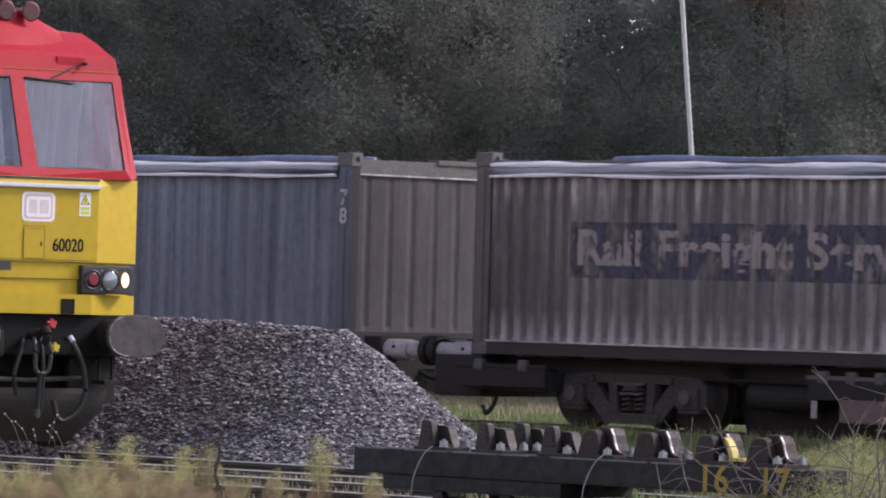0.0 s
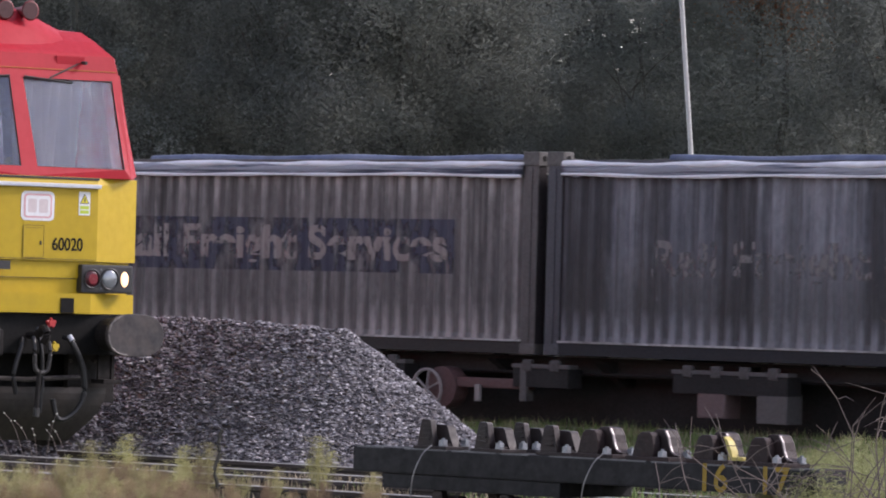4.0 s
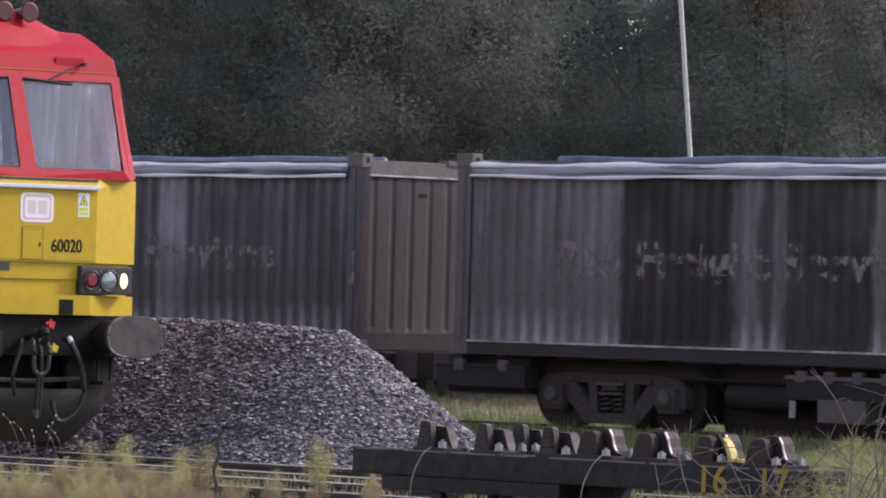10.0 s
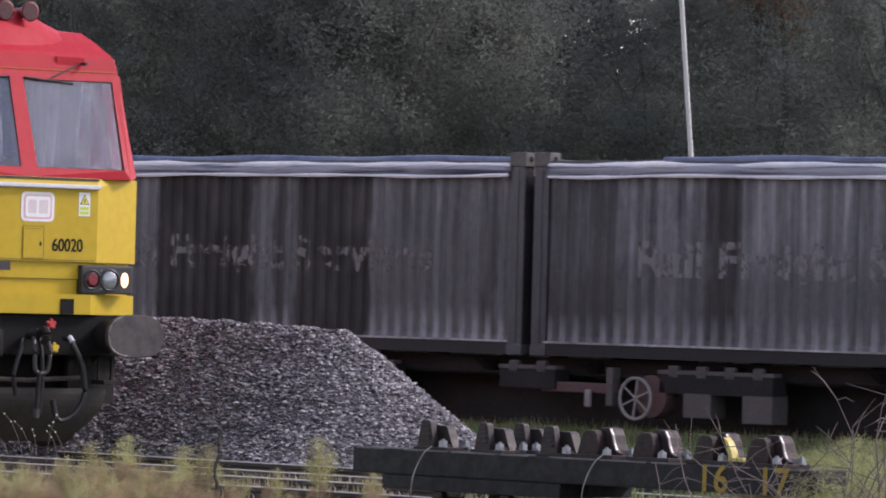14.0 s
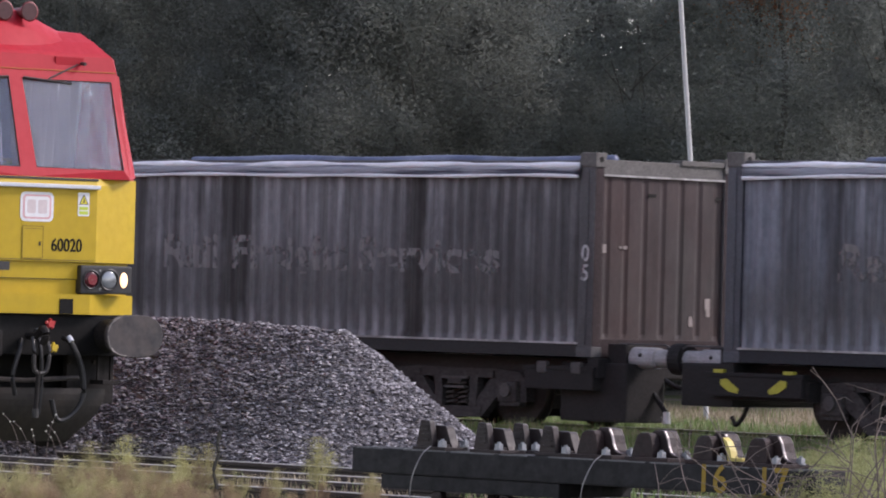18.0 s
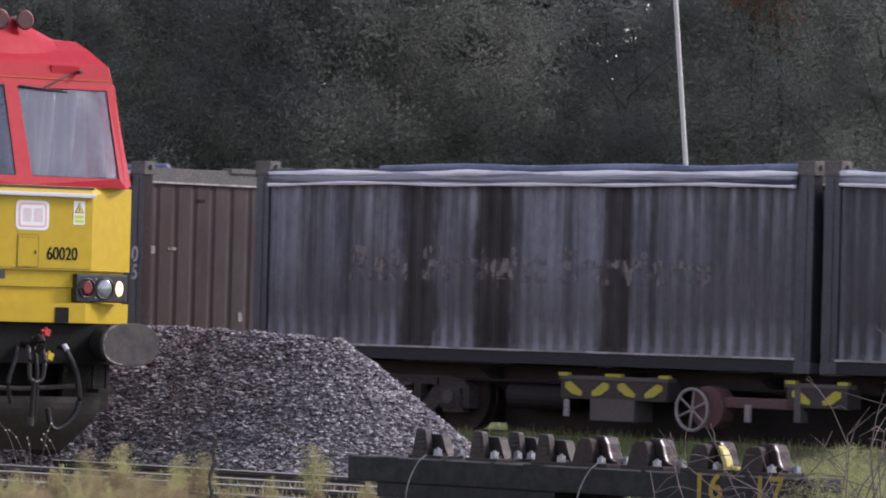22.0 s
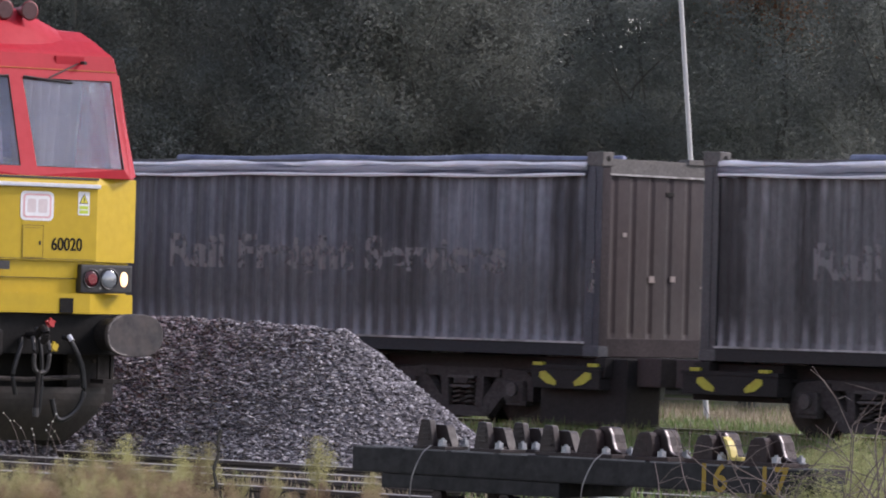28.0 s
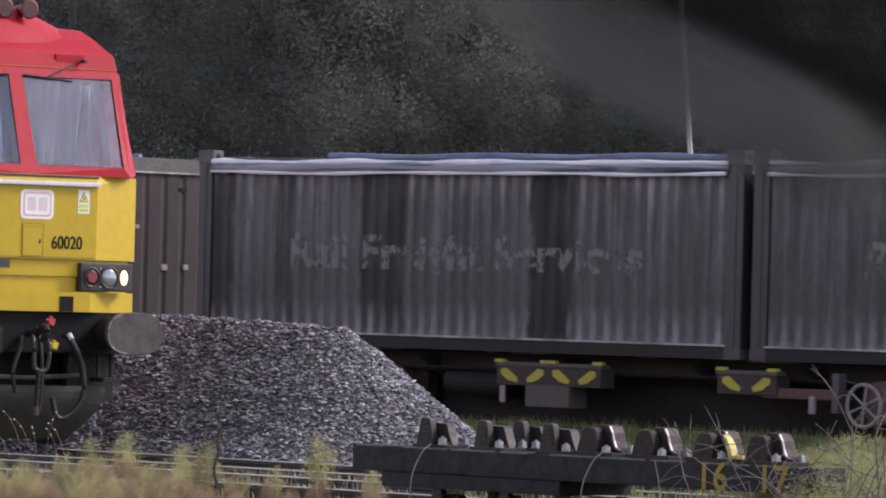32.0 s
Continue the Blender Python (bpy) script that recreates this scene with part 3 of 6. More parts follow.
        part("worn_rim", tube([(0.446, u + (p[0] - u) * 0.965, 1.05 + (p[1] - 1.05) * 0.955) for p in pts[10:24]], [0.004 + 0.009 * abs(math.sin(k * 1.1)) for k in range(14)], 6), RIM, bf, "bare worn rim")
    part("draw_slot", box(0.03, 0.055, 0.30, 0.44, 1.238, 1.375), NEARBLACK, lo)
    part("drawhook", tube(curve_pts([(0.0, 0.0, 1.03), (0.16, 0.0, 1.04), (0.27, 0.0, 1.10), (0.33, 0.0, 1.04), (0.27, 0.0, 0.97)], 4), 0.035), GRIME, lo)
    link = part("screw_coupling", tube(curve_pts([(0.20, -0.07, 1.02), (0.25, -0.08, 0.9), (0.24, -0.06, 0.72), (0.24, 0.06, 0.72), (0.25, 0.08, 0.9), (0.20, 0.07, 1.02)], 4), 0.021), COUPLING, lo, "hanging steel screw coupling")
    part("coupling_bar", rod((0.24, -0.02, 0.72), (0.22, -0.03, 0.35), 0.022, sides=8), GRIME, link)
    part("coupling_weight", rod((0.22, -0.03, 0.38), (0.22, -0.03, 0.30), 0.030, sides=10), COUPLING, link)
    part("air_hose", tube(curve_pts([(0.06, 0.34, 1.02), (0.14, 0.37, 0.98), (0.18, 0.47, 0.76), (0.18, 0.49, 0.48), (0.17, 0.38, 0.32), (0.16, 0.24, 0.28), (0.15, 0.18, 0.46)], 6), 0.026), RUBBER, lo, "black rubber air hose")
    part("air_hose", tube(curve_pts([(0.06, -0.10, 1.0), (0.14, -0.16, 0.92), (0.16, -0.24, 0.68), (0.14, -0.20, 0.5)], 6), 0.021), RUBBER, lo, "black rubber air hose")
    part("air_hose", tube(curve_pts([(0.06, 0.05, 1.10), (0.12, 0.07, 0.9), (0.13, 0.08, 0.6), (0.13, 0.06, 0.33)], 6), 0.019), RUBBER, lo, "black rubber air hose")
    def cock(u, z, material, label):
        bm = bmesh.new()
        for k in range(5):
            a = radians(90 + 72 * k)
            rod((0.10, u, z), (0.11, u + 0.050 * math.cos(a), z + 0.046 * math.sin(a)), 0.022, 0.014, sides=8, bm=bm)
        disc((0.11, u, z), (1, 0, 0), 0.032, 0.05, 12, bm)
        part("air_cock", bm, material, lo, label)
    cock(0.17, 1.145, COCK_RED, "red air cock handle")
    cock(0.21, 0.93, COCK_YELLOW, "yellow air cock handle")
    part("hose_end", rod((0.12, 0.36, 1.03), (0.16, 0.37, 0.985), 0.026, sides=10), SILVER, lo)
    part("lifeguard", box(-0.35, -0.28, 0.60, 1.10, 0.42, 0.86, 0.01), GRIME, lo)
    for u, z in ((0.62, 0.80), (0.88, 0.80), (0.62, 0.50), (0.88, 0.50), (-0.35, 0.80), (-0.70, 0.80)):
        part("frame_bolt", disc((-0.27, u, z), (1, 0, 0), 0.018, 0.02, 8), GRIME_BROWN, lo)
    part("cross_pipe", tube([(0.0, -1.0, 0.66), (0.01, 0.0, 0.63), (0.0, 0.55, 0.66)], 0.022, 7), GRIME_BROWN, lo)
    part("jumper_box", box(-0.02, 0.07, -0.52, -0.30, 0.84, 1.08, 0.02), GRIME, lo)
    part("step", box(-0.2, 0.02, 0.80, 0.98, 0.60, 0.64, 0.006), GRIME, lo)
    for u in (0.82, 0.96):
        part("step_hanger", box(-0.12, -0.09, u - 0.012, u + 0.012, 0.6, 0.9), GRIME, lo)
    bm = bmesh.new()
    prev = None
    for k in range(10):
        a = radians(-8 + 12 * k)
        z, f = 0.56 - 0.49 * k / 9, -0.30 + 0.17 * math.cos(a)
        tip = 0.92 - 0.30 * (k / 9) ** 2
        row = [bm.verts.new((f, u, z)) for u in (-1.15, tip)] + [bm.verts.new((f - 0.02, u, z)) for u in (tip, -1.15)]
        if prev:
            for c in range(4):
                bm.faces.new((prev[c], row[c], row[(c + 1) % 4], prev[(c + 1) % 4]))
        prev = row
    part("obstacle_deflector", bm, DEFLECTOR, lo, "dirty brown obstacle deflector", smooth=False)
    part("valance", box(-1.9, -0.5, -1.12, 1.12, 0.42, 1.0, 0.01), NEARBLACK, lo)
    for f in (-2.6, -16.4):
        bg_ = part("bogie", box(f - 2.3, f + 2.0, -1.15, 1.15, 0.30, 0.95, 0.04), GRIME, lo)
        for df in (-1.9, 0, 1.75):
            for u in (-0.75, 0.75):
                part("wheel", disc((f + df, u, 0.535), (0, 1, 0), 0.535, 0.13, 28), GRIME, bg_)
    # two trumpet horns on the roof
    for u, f in ((0.30, -0.62), (0.06, -0.66)):
        hn = part("horn", tube([(f - 0.42, u, 4.0), (f - 0.15, u, 4.0), (f - 0.04, u, 4.0), (f, u, 4.0)], [0.030, 0.042, 0.068, 0.094], 20), DULL_RED, lo, "dull red trumpet horn", smooth=True)
        part("horn_mouth", disc((f + 0.002, u, 4.0), (1, 0, 0), 0.080, 0.006, 20), HORN_IN, hn)
        part("horn_bracket", box(f - 0.3, f - 0.22, u - 0.03, u + 0.03, 3.72, 3.97), DULL_RED, hn)
    part("aerial_plate", box(-0.405, -0.377, 0.45, 0.75, 3.50, 3.59, 0.004), RED, lo)
    part("wiper_spindle", rod((-0.37, 0.72, 3.535), (-0.30, 0.72, 3.53), 0.016, sides=10), BLACK, lo)


GLASS = glass_material()
DEFLECTOR = surface("muddy_deflector", (0.027, 0.019, 0.015), 0.6, dark=0.6, stain=(0.018, 0.016, 0.015), grain=14, broad=2.2, amount=0.9, relief=0.3)
COUPLING = surface("greasy_coupling_steel", (0.050, 0.047, 0.046), 0.5, 0.3, dark=0.5, stain=(0.03, 0.028, 0.027), broad=6, relief=0.2)
CURTAIN = surface("curtain_cloth", (0.44, 0.42, 0.50), 0.9, dark=0.78, stain=(0.24, 0.23, 0.33), grain=6, broad=2.6, amount=0.9, relief=0.2)
ORANGE = surface("faded_orange_line", (0.50, 0.13, 0.02), 0.5, dark=0.85, relief=0.02)
OLIVE = surface("shaded_seam", (0.20, 0.135, 0.012), 0.7, dark=0.8, relief=0.1)
PALE_PINK = surface("bleached_pink", (0.66, 0.57, 0.57), 0.6, dark=0.9, relief=0.02)
FADED_RED = surface("faded_red", (0.75, 0.42, 0.42), 0.6, dark=0.92, relief=0.02)
BRIGHT_YELLOW = surface("sign_yellow", (0.75, 0.65, 0.05), 0.5, dark=0.95, relief=0.02)
LIME = surface("lime_paint", (0.50, 0.62, 0.06), 0.5, dark=0.95, relief=0.02)
LAMP_RED = surface("red_lens", (0.075, 0.008, 0.014), 0.2, dark=0.8, relief=0.02)
LAMP_CLEAR = surface("clear_lens", (0.30, 0.32, 0.34), 0.14, 0.45, dark=0.75, relief=0.02)
LAMP_INNER = surface("red_inner_lens", (0.20, 0.012, 0.022), 0.25, dark=0.85, relief=0.02)
LAMP_LIT = glowing("lit_lens", (1.0, 0.66, 0.34), 0.95)
BUFFER = surface("greasy_buffer_face", (0.019, 0.019, 0.022), 0.6, 0.0, dark=0.5, stain=(0.085, 0.066, 0.060), grain=12, broad=6.5, amount=0.9, relief=0.15)
RIM = surface("bare_worn_steel", (0.22, 0.20, 0.19), 0.6, 0.2, dark=0.5, stain=(0.07, 0.06, 0.055), grain=30, broad=14, amount=0.9, relief=0.3)
COCK_RED = surface("red_cock", (0.50, 0.03, 0.03), 0.5, dark=0.8, relief=0.05)
COCK_YELLOW = surface("yellow_cock", (0.60, 0.42, 0.02), 0.5, dark=0.8, relief=0.05)
GRIME_BROWN = surface("brown_grime", (0.050, 0.040, 0.036), 0.8, dark=0.5, stain=(0.04, 0.034, 0.032), broad=3, relief=0.3)
HORN_IN = surface("dark_red_throat", (0.07, 0.018, 0.02), 0.6, dark=0.6, relief=0.1)
DULL_RED = surface("dull_red_paint", (0.20, 0.035, 0.04), 0.55, dark=0.7, stain=(0.10, 0.03, 0.035), relief=0.1)
build_loco()


# ---- the train ----
CL, CW, CH = 9.06, 2.50, 2.375            # container length, width, height
FLOOR = 0.86                             # underside of the containers above the rail
PITCH, WIDE_PITCH, DEEP = 0.2165, 0.2685, 0.028   # spacing of the ribs, of the wider ribs, and their depth


def rib(x, pitch=PITCH):
    """Depth of the corrugation behind the outer face."""
    k = (x / pitch) % 1.0
    if pitch > 0.3:
        return DEEP * 0.55 * max(0.0, min(1.0, (k - 0.62) / 0.15, (1.0 - k) / 0.15))
    if k < 0.28:
        return 0.0
    if k < 0.5:
        return DEEP * (k - 0.28) / 0.22
    if k < 0.78:
        return DEEP
    return DEEP * (1 - (k - 0.78) / 0.22)


def rib_breaks(x0, x1, pitch=PITCH):
    xs = {x0, x1}
    k = math.floor(x0 / pitch)
    while k * pitch < x1:
        for f in (0.0, 0.62, 0.77, 0.85) if pitch > 0.3 else (0.0, 0.28, 0.5, 0.78):
            x = (k + f) * pitch
            if x0 < x < x1:
                xs.add(x)
        k += 1
    return sorted(xs)


def ribbed(x0, x1, z0, z1, pitch=PITCH, thick=0.004):
    """A corrugated sheet in the xz plane, its outer face towards -y; the hollows close in a slope at the foot and the head."""
    bm = bmesh.new()
    prev = None
    for x in rib_breaks(x0, x1, pitch):
        y = rib(x, pitch)
        line = [(0.0, z0), (y, z0 + 0.07), (y, z1 - 0.05), (0.0, z1)]
        q = [bm.verts.new((x, a, z)) for a, z in line] + [bm.verts.new((x, a + thick, z)) for a, z in line[::-1]]
        if prev:
            for k in range(8):
                bm.faces.new((prev[k], q[k], q[(k + 1) % 8], prev[(k + 1) % 8]))
        prev = q
    return bm


def painted(x0, x1, z0, z1, out=0.0025):
    """A skin of paint that follows the corrugation."""
    bm = bmesh.new()
    prev = None
    for x in rib_breaks(x0, x1):
        q = [bm.verts.new((x, rib(x) - out, z0)), bm.verts.new((x, rib(x) - out, z1))]
        if prev:
            bm.faces.new((prev[0], q[0], q[1], prev[1]))
        prev = q
    return bm


LETTER = worn_mark("worn_pale_lettering", (0.160, 0.153, 0.156), 0.68, scale=10.0)
LETTER_FAINT = worn_mark("faint_pale_lettering", (0.165, 0.152, 0.152), 0.50, scale=9.0)
LETTER_BRIGHT = worn_mark("pale_lettering", (0.235, 0.20, 0.19), 0.72, scale=7.0)
BANNER = worn_mark("blue_banner_paint", (0.038, 0.038, 0.062), 0.56, scale=3.6)
DIGIT = worn_mark("pale_digits", (0.36, 0.35, 0.36), 0.80)


def tarp_material():
    m, t, b = nodes("tarpaulin")
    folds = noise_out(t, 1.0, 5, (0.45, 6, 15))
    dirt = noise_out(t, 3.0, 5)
    # dark and pale lines put the folds' shading into the colour
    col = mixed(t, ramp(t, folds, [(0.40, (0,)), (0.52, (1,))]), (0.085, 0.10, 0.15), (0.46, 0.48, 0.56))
    col = mixed(t, ramp(t, dirt, [(0.55, (0,)), (0.85, (0.4,))]), col, (0.13, 0.13, 0.145))
    t.links.new(col, b.inputs["Base Color"])
    b.inputs["Roughness"].default_value = 0.38
    bump(t, b, folds, 0.4, 0.05)
    return m


TARP = tarp_material()
TARP_BLUE = surface("blue_tarpaulin", (0.020, 0.042, 0.125), 0.5, dark=0.6, stain=(0.30, 0.34, 0.45), grain=6, broad=1.2, relief=0.2)
TARP_HIGHLIGHT = surface("white_tarpaulin", (0.86, 0.87, 0.91), 0.35, dark=0.8, stain=(0.42, 0.44, 0.52), grain=5, broad=0.8, amount=0.9, relief=0.1)
ROPE = surface("pale_rope", (0.80, 0.80, 0.84), 0.8, dark=0.7, relief=0.3)
DUST = surface("pale_dust", (0.62, 0.60, 0.59), 0.9, dark=0.4, stain=(0.11, 0.105, 0.10), grain=12, broad=2.4, amount=1.0, relief=0.2)
BEIGE = surface("dusty_head_beam", (0.125, 0.118, 0.112), 0.8, dark=0.5, stain=(0.055, 0.052, 0.050), broad=5, relief=0.2)


def container(name_label, base, streak, dirt, seed, dense=0.5, end=None, soot_bands=(), pale_bands=(), ticks=0.5, foot=0.6):
    """An open-top steel box: ribbed sides and ends, posts, rails, castings and a sheet drawn over the top."""
    rnd = random.Random(seed)
    def dull(c, k):
        m = sum(c) / 3
        return tuple(v + (m * g - v) * k for v, g in zip(c, (1.0, 1.0, 1.03)))
    if seed > 1:
        if seed > 2:
            streak = tuple(v * g for v, g in zip(streak, (0.84, 0.85, 0.90)))
        k = {3: 0.2, 6: 0.1, 7: 0.1}.get(seed, 0.4)
        base, streak, dirt = dull(base, k), dull(streak, k * 0.8), dull(dirt, k)
    end = dull(end, 0.40) if end else None
    root = thing("freight_container", Matrix.Identity(4), name_label, "container", "containers on the train")
    pitch = WIDE_PITCH if seed < 2 else PITCH
    skin = streaked("container_paint_" + "abcdefghijkl"[seed], base, streak, dirt, dense, pitch, soot_bands, pale_bands, ticks, foot, wear_and_rib_light=0.45 if seed == 2 else 0.28, film_most=0.30 if seed == 2 else 0.15 if seed < 2 else 0.80)
    frame_m = surface("container_frame_" + "abcdefghijkl"[seed], tuple(c * 0.72 for c in base), 0.65, dark=0.6, stain=tuple(c * 0.5 for c in dirt), broad=3, amount=0.8, relief=0.2)
    sill_m = surface("container_sill_" + "abcdefghijkl"[seed], tuple(0.28 * v for v in base), 0.7, dark=0.6, stain=tuple(c * 0.35 for c in dirt), broad=3, amount=0.8, relief=0.2, gloss=0.25)
    # ends toned darker than the sides, to offset the sun that strikes them
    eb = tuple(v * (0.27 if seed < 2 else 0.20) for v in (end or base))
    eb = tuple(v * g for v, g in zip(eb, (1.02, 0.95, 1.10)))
    end_m = streaked("container_end_" + "abcdefghijkl"[seed], eb, tuple(min(0.5, v * 1.45) for v in eb), tuple(v * 0.7 for v in eb), dense * 0.35, 0.40 if seed < 2 else 0.33, ticks=0.45 if seed < 2 else 0.50, foot=0.2, wear_and_rib_light=0.12, film_most=0.25,
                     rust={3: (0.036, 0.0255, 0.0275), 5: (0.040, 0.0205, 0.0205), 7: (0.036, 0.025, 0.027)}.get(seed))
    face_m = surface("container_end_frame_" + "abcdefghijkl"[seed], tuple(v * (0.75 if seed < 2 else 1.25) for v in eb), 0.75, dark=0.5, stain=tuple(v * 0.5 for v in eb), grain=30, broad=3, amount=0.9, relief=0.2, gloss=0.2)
    z0, z1 = 0.17, CH - 0.10
    near = part("side_panel", ribbed(0.20, CL - 0.20, z0, z1, pitch), skin, root, "ribbed steel side streaked with dirt")
    near.matrix_basis = Matrix.Translation((0, 0.035, 0))
    far = again(near, Matrix.Translation((CL, CW - 0.035, 0)) @ Euler((0, 0, math.pi)).to_matrix().to_4x4())
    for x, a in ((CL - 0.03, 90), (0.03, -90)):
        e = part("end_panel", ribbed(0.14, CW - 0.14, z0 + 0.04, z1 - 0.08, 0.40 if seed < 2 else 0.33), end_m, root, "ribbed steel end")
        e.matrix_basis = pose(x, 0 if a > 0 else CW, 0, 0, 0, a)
    part("floor", box(0.05, CL - 0.05, 0.06, CW - 0.06, 0.08, 0.17), frame_m, root)
    first = None
    for x in (0.0, CL - 0.23):
        for y in (0.0, CW - 0.16):
            if first is None:
                bm = box(0, 0.23, 0, 0.16, 0.12, CH - 0.12, 0.012)
                box(0.09, 0.14, -0.012, 0.0, 0.15, CH - 0.15, 0.004, bm)
                first = part("corner_post", bm, frame_m, root, "steel corner post")
                cast = part("corner_casting", box(-0.01, 0.25, -0.012, 0.18, CH - 0.125, CH + 0.045, 0.015), BEIGE, first, "dusty corner casting")
                # thin plate added to darken the post's end face like the end panel
                face = part("post_face", box(0.2305, 0.2335, 0.012, 0.150, 0.126, CH - 0.13), face_m, first, "dirt-toned plate that darkens the end face of the post")
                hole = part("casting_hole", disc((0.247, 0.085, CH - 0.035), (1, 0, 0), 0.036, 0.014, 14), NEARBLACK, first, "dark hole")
                cast2 = part("corner_casting", box(-0.005, 0.24, -0.010, 0.17, 0.0, 0.125, 0.012), frame_m, first)
                first.matrix_basis = Matrix.Translation((x, y, 0))
            else:
                p2 = again(first, Matrix.Translation((x, y, 0)))
                again(cast, Matrix.Identity(4), p2)
                again(cast2, Matrix.Identity(4), p2)
                again(hole, Matrix.Identity(4), p2)
                again(face, Matrix.Identity(4), p2)
    for y in (0.0, CW - 0.10):
        part("top_rail", box(0.22, CL - 0.22, y + 0.01, y + 0.09, CH - 0.14, CH - 0.05, 0.01), frame_m, root)
        part("bottom_rail", box(0.22, CL - 0.22, y, y + 0.10, 0.0, 0.15, 0.012), sill_m, root, "sooty steel bottom rail")
        part("rail_ledge", box(0.22, CL - 0.22, y - 0.016 if y == 0.0 else y + 0.06, y + 0.04 if y == 0.0 else y + 0.116, 0.150, 0.174), DUST, root, "dusty ledge")
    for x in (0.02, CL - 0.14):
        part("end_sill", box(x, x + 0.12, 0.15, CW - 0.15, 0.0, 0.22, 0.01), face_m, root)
        part("end_header", box(x, x + 0.12, 0.15, CW - 0.15, CH - 0.21, CH - 0.03, 0.01), BEIGE, root, "dusty beam across the end")
    part("header_lip", box(CL - 0.03, CL + 0.006, 0.15, CW - 0.15, CH - 0.228, CH - 0.206), DUST, root, "pale dusty edge")
    part("header_block", box(CL - 0.17, CL + 0.005, CW * 0.62, CW - 0.14, CH - 0.06, CH + 0.005, 0.01), BEIGE, root)
    for y, z, w, h, slot in {3: ((1.13, 1.93, 0.14, 0.045, 1), (2.05, 1.37, 0.06, 0.04, 0), (2.33, 1.35, 0.07, 0.05, 0), (2.03, 1.15, 0.07, 0.05, 0), (2.30, 1.15, 0.10, 0.08, 0)),
                             5: ((1.05, 1.94, 0.13, 0.04, 1), (2.28, 1.94, 0.13, 0.04, 1), (0.20, 1.29, 0.09, 0.10, 0), (0.55, 1.31, 0.13, 0.04, 0), (2.10, 0.62, 0.09, 0.22, 0), (1.80, 0.45, 0.07, 0.12, 0)),
                             7: ((1.25, 1.95, 0.14, 0.05, 1), (0.95, 0.93, 0.10, 0.08, 0), (1.33, 0.94, 0.09, 0.07, 0), (0.45, 1.45, 0.07, 0.05, 0), (1.9, 0.85, 0.12, 0.03, 0))}.get(seed, ()):
        part("end_slot" if slot else "end_mark", box(CL - 0.026, CL - 0.020, y - w / 2, y + w / 2, z - h / 2, z + h / 2), NEARBLACK if slot else LETTER_BRIGHT, root, "dark lashing slot" if slot else "worn pale mark")
    # the sheet over the load: crowned in the middle, hanging over both sides in a wavy edge
    bm = bmesh.new()
    prev = None
    ph = rnd.uniform(0, 6)
    for k in range(70):
        x = 0.22 + (CL - 0.44) * k / 69
        hang = 0.180 + 0.010 * math.sin(x * 1.1 + ph) + 0.009 * math.sin(x * 2.9 + ph * 2) + (0.02 if k % 17 == int(ph * 2) else 0)
        ruck = 0.018 * math.sin(x * 5 + ph) + 0.012 * math.sin(x * 11.3 + ph)
        edge = min(1, min(x - 0.2, CL - 0.2 - x) / 0.9)
        crown = 0.045 * edge + 0.015 * math.sin(x * 3.3 + ph)
        prof = [(-0.022 + ruck * 0.3, CH - 0.06 - hang), (-0.030 + ruck * 0.4, CH - 0.06 - hang * 0.55), (-0.016, CH - 0.10), (0.03, CH - 0.075), (0.30, CH - 0.07 + 0.3 * crown),
                (CW * 0.5, CH - 0.07 + crown), (CW - 0.30, CH - 0.07 + 0.3 * crown), (CW - 0.03, CH - 0.075), (CW + 0.02, CH - 0.06), (CW + 0.03, CH - 0.2)]
        row = [bm.verts.new((x, y, z)) for y, z in prof]
        if prev:
            for a in range(len(row) - 1):
                bm.faces.new((prev[a], row[a], row[a + 1], prev[a + 1]))
        prev = row
    bmesh.ops.solidify(bm, geom=bm.faces[:], thickness=0.004)
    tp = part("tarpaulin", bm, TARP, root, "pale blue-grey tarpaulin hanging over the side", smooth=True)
    x0 = rnd.uniform(0.9, 1.6)
    pts = [(x0 + (CL - 0.35 - x0) * k / 24, CW * 0.30 + 0.02 * math.sin(k * 1.3 + ph), CH - 0.022 + 0.012 * math.sin(k * 0.7 + ph)) for k in range(25)]
    part("rolled_sheet", tube(pts, 0.052, 8), TARP_BLUE, tp, "blue rolled edge of the sheet", smooth=True)
    pts = [(0.25 + (CL - 0.5) * k / 40, -0.034, CH - 0.238 + 0.008 * math.sin(k * 0.45 + ph) + 0.007 * math.sin(k * 0.31 + ph)) for k in range(41)]
    part("tie_rope", tube(pts, [0.021 + 0.006 * math.sin(k * 0.9 + ph * 3) for k in range(41)], 6), ROPE, tp, "pale hem rope")
    # white roll that paints the highlight along the sheet's top edge
    pts = [(0.24 + (CL - 0.48) * k / 40, 0.0 + 0.008 * math.sin(k * 0.8 + ph), CH - 0.105 + 0.005 * math.sin(k * 0.53 + ph) + 0.004 * math.sin(k * 1.7)) for k in range(41)]
    part("edge_roll", tube(pts, [0.032 + 0.010 * math.sin(k * 0.6 + ph) for k in range(41)], 8), TARP_HIGHLIGHT, tp, "white roll for the highlight along the sheet edge", smooth=True)
    return root, near, first


PALE_WHEEL = surface("pale_brake_wheel", (0.31, 0.29, 0.29), 0.6, 0.1, dark=0.65, stain=(0.14, 0.115, 0.112), relief=0.2)


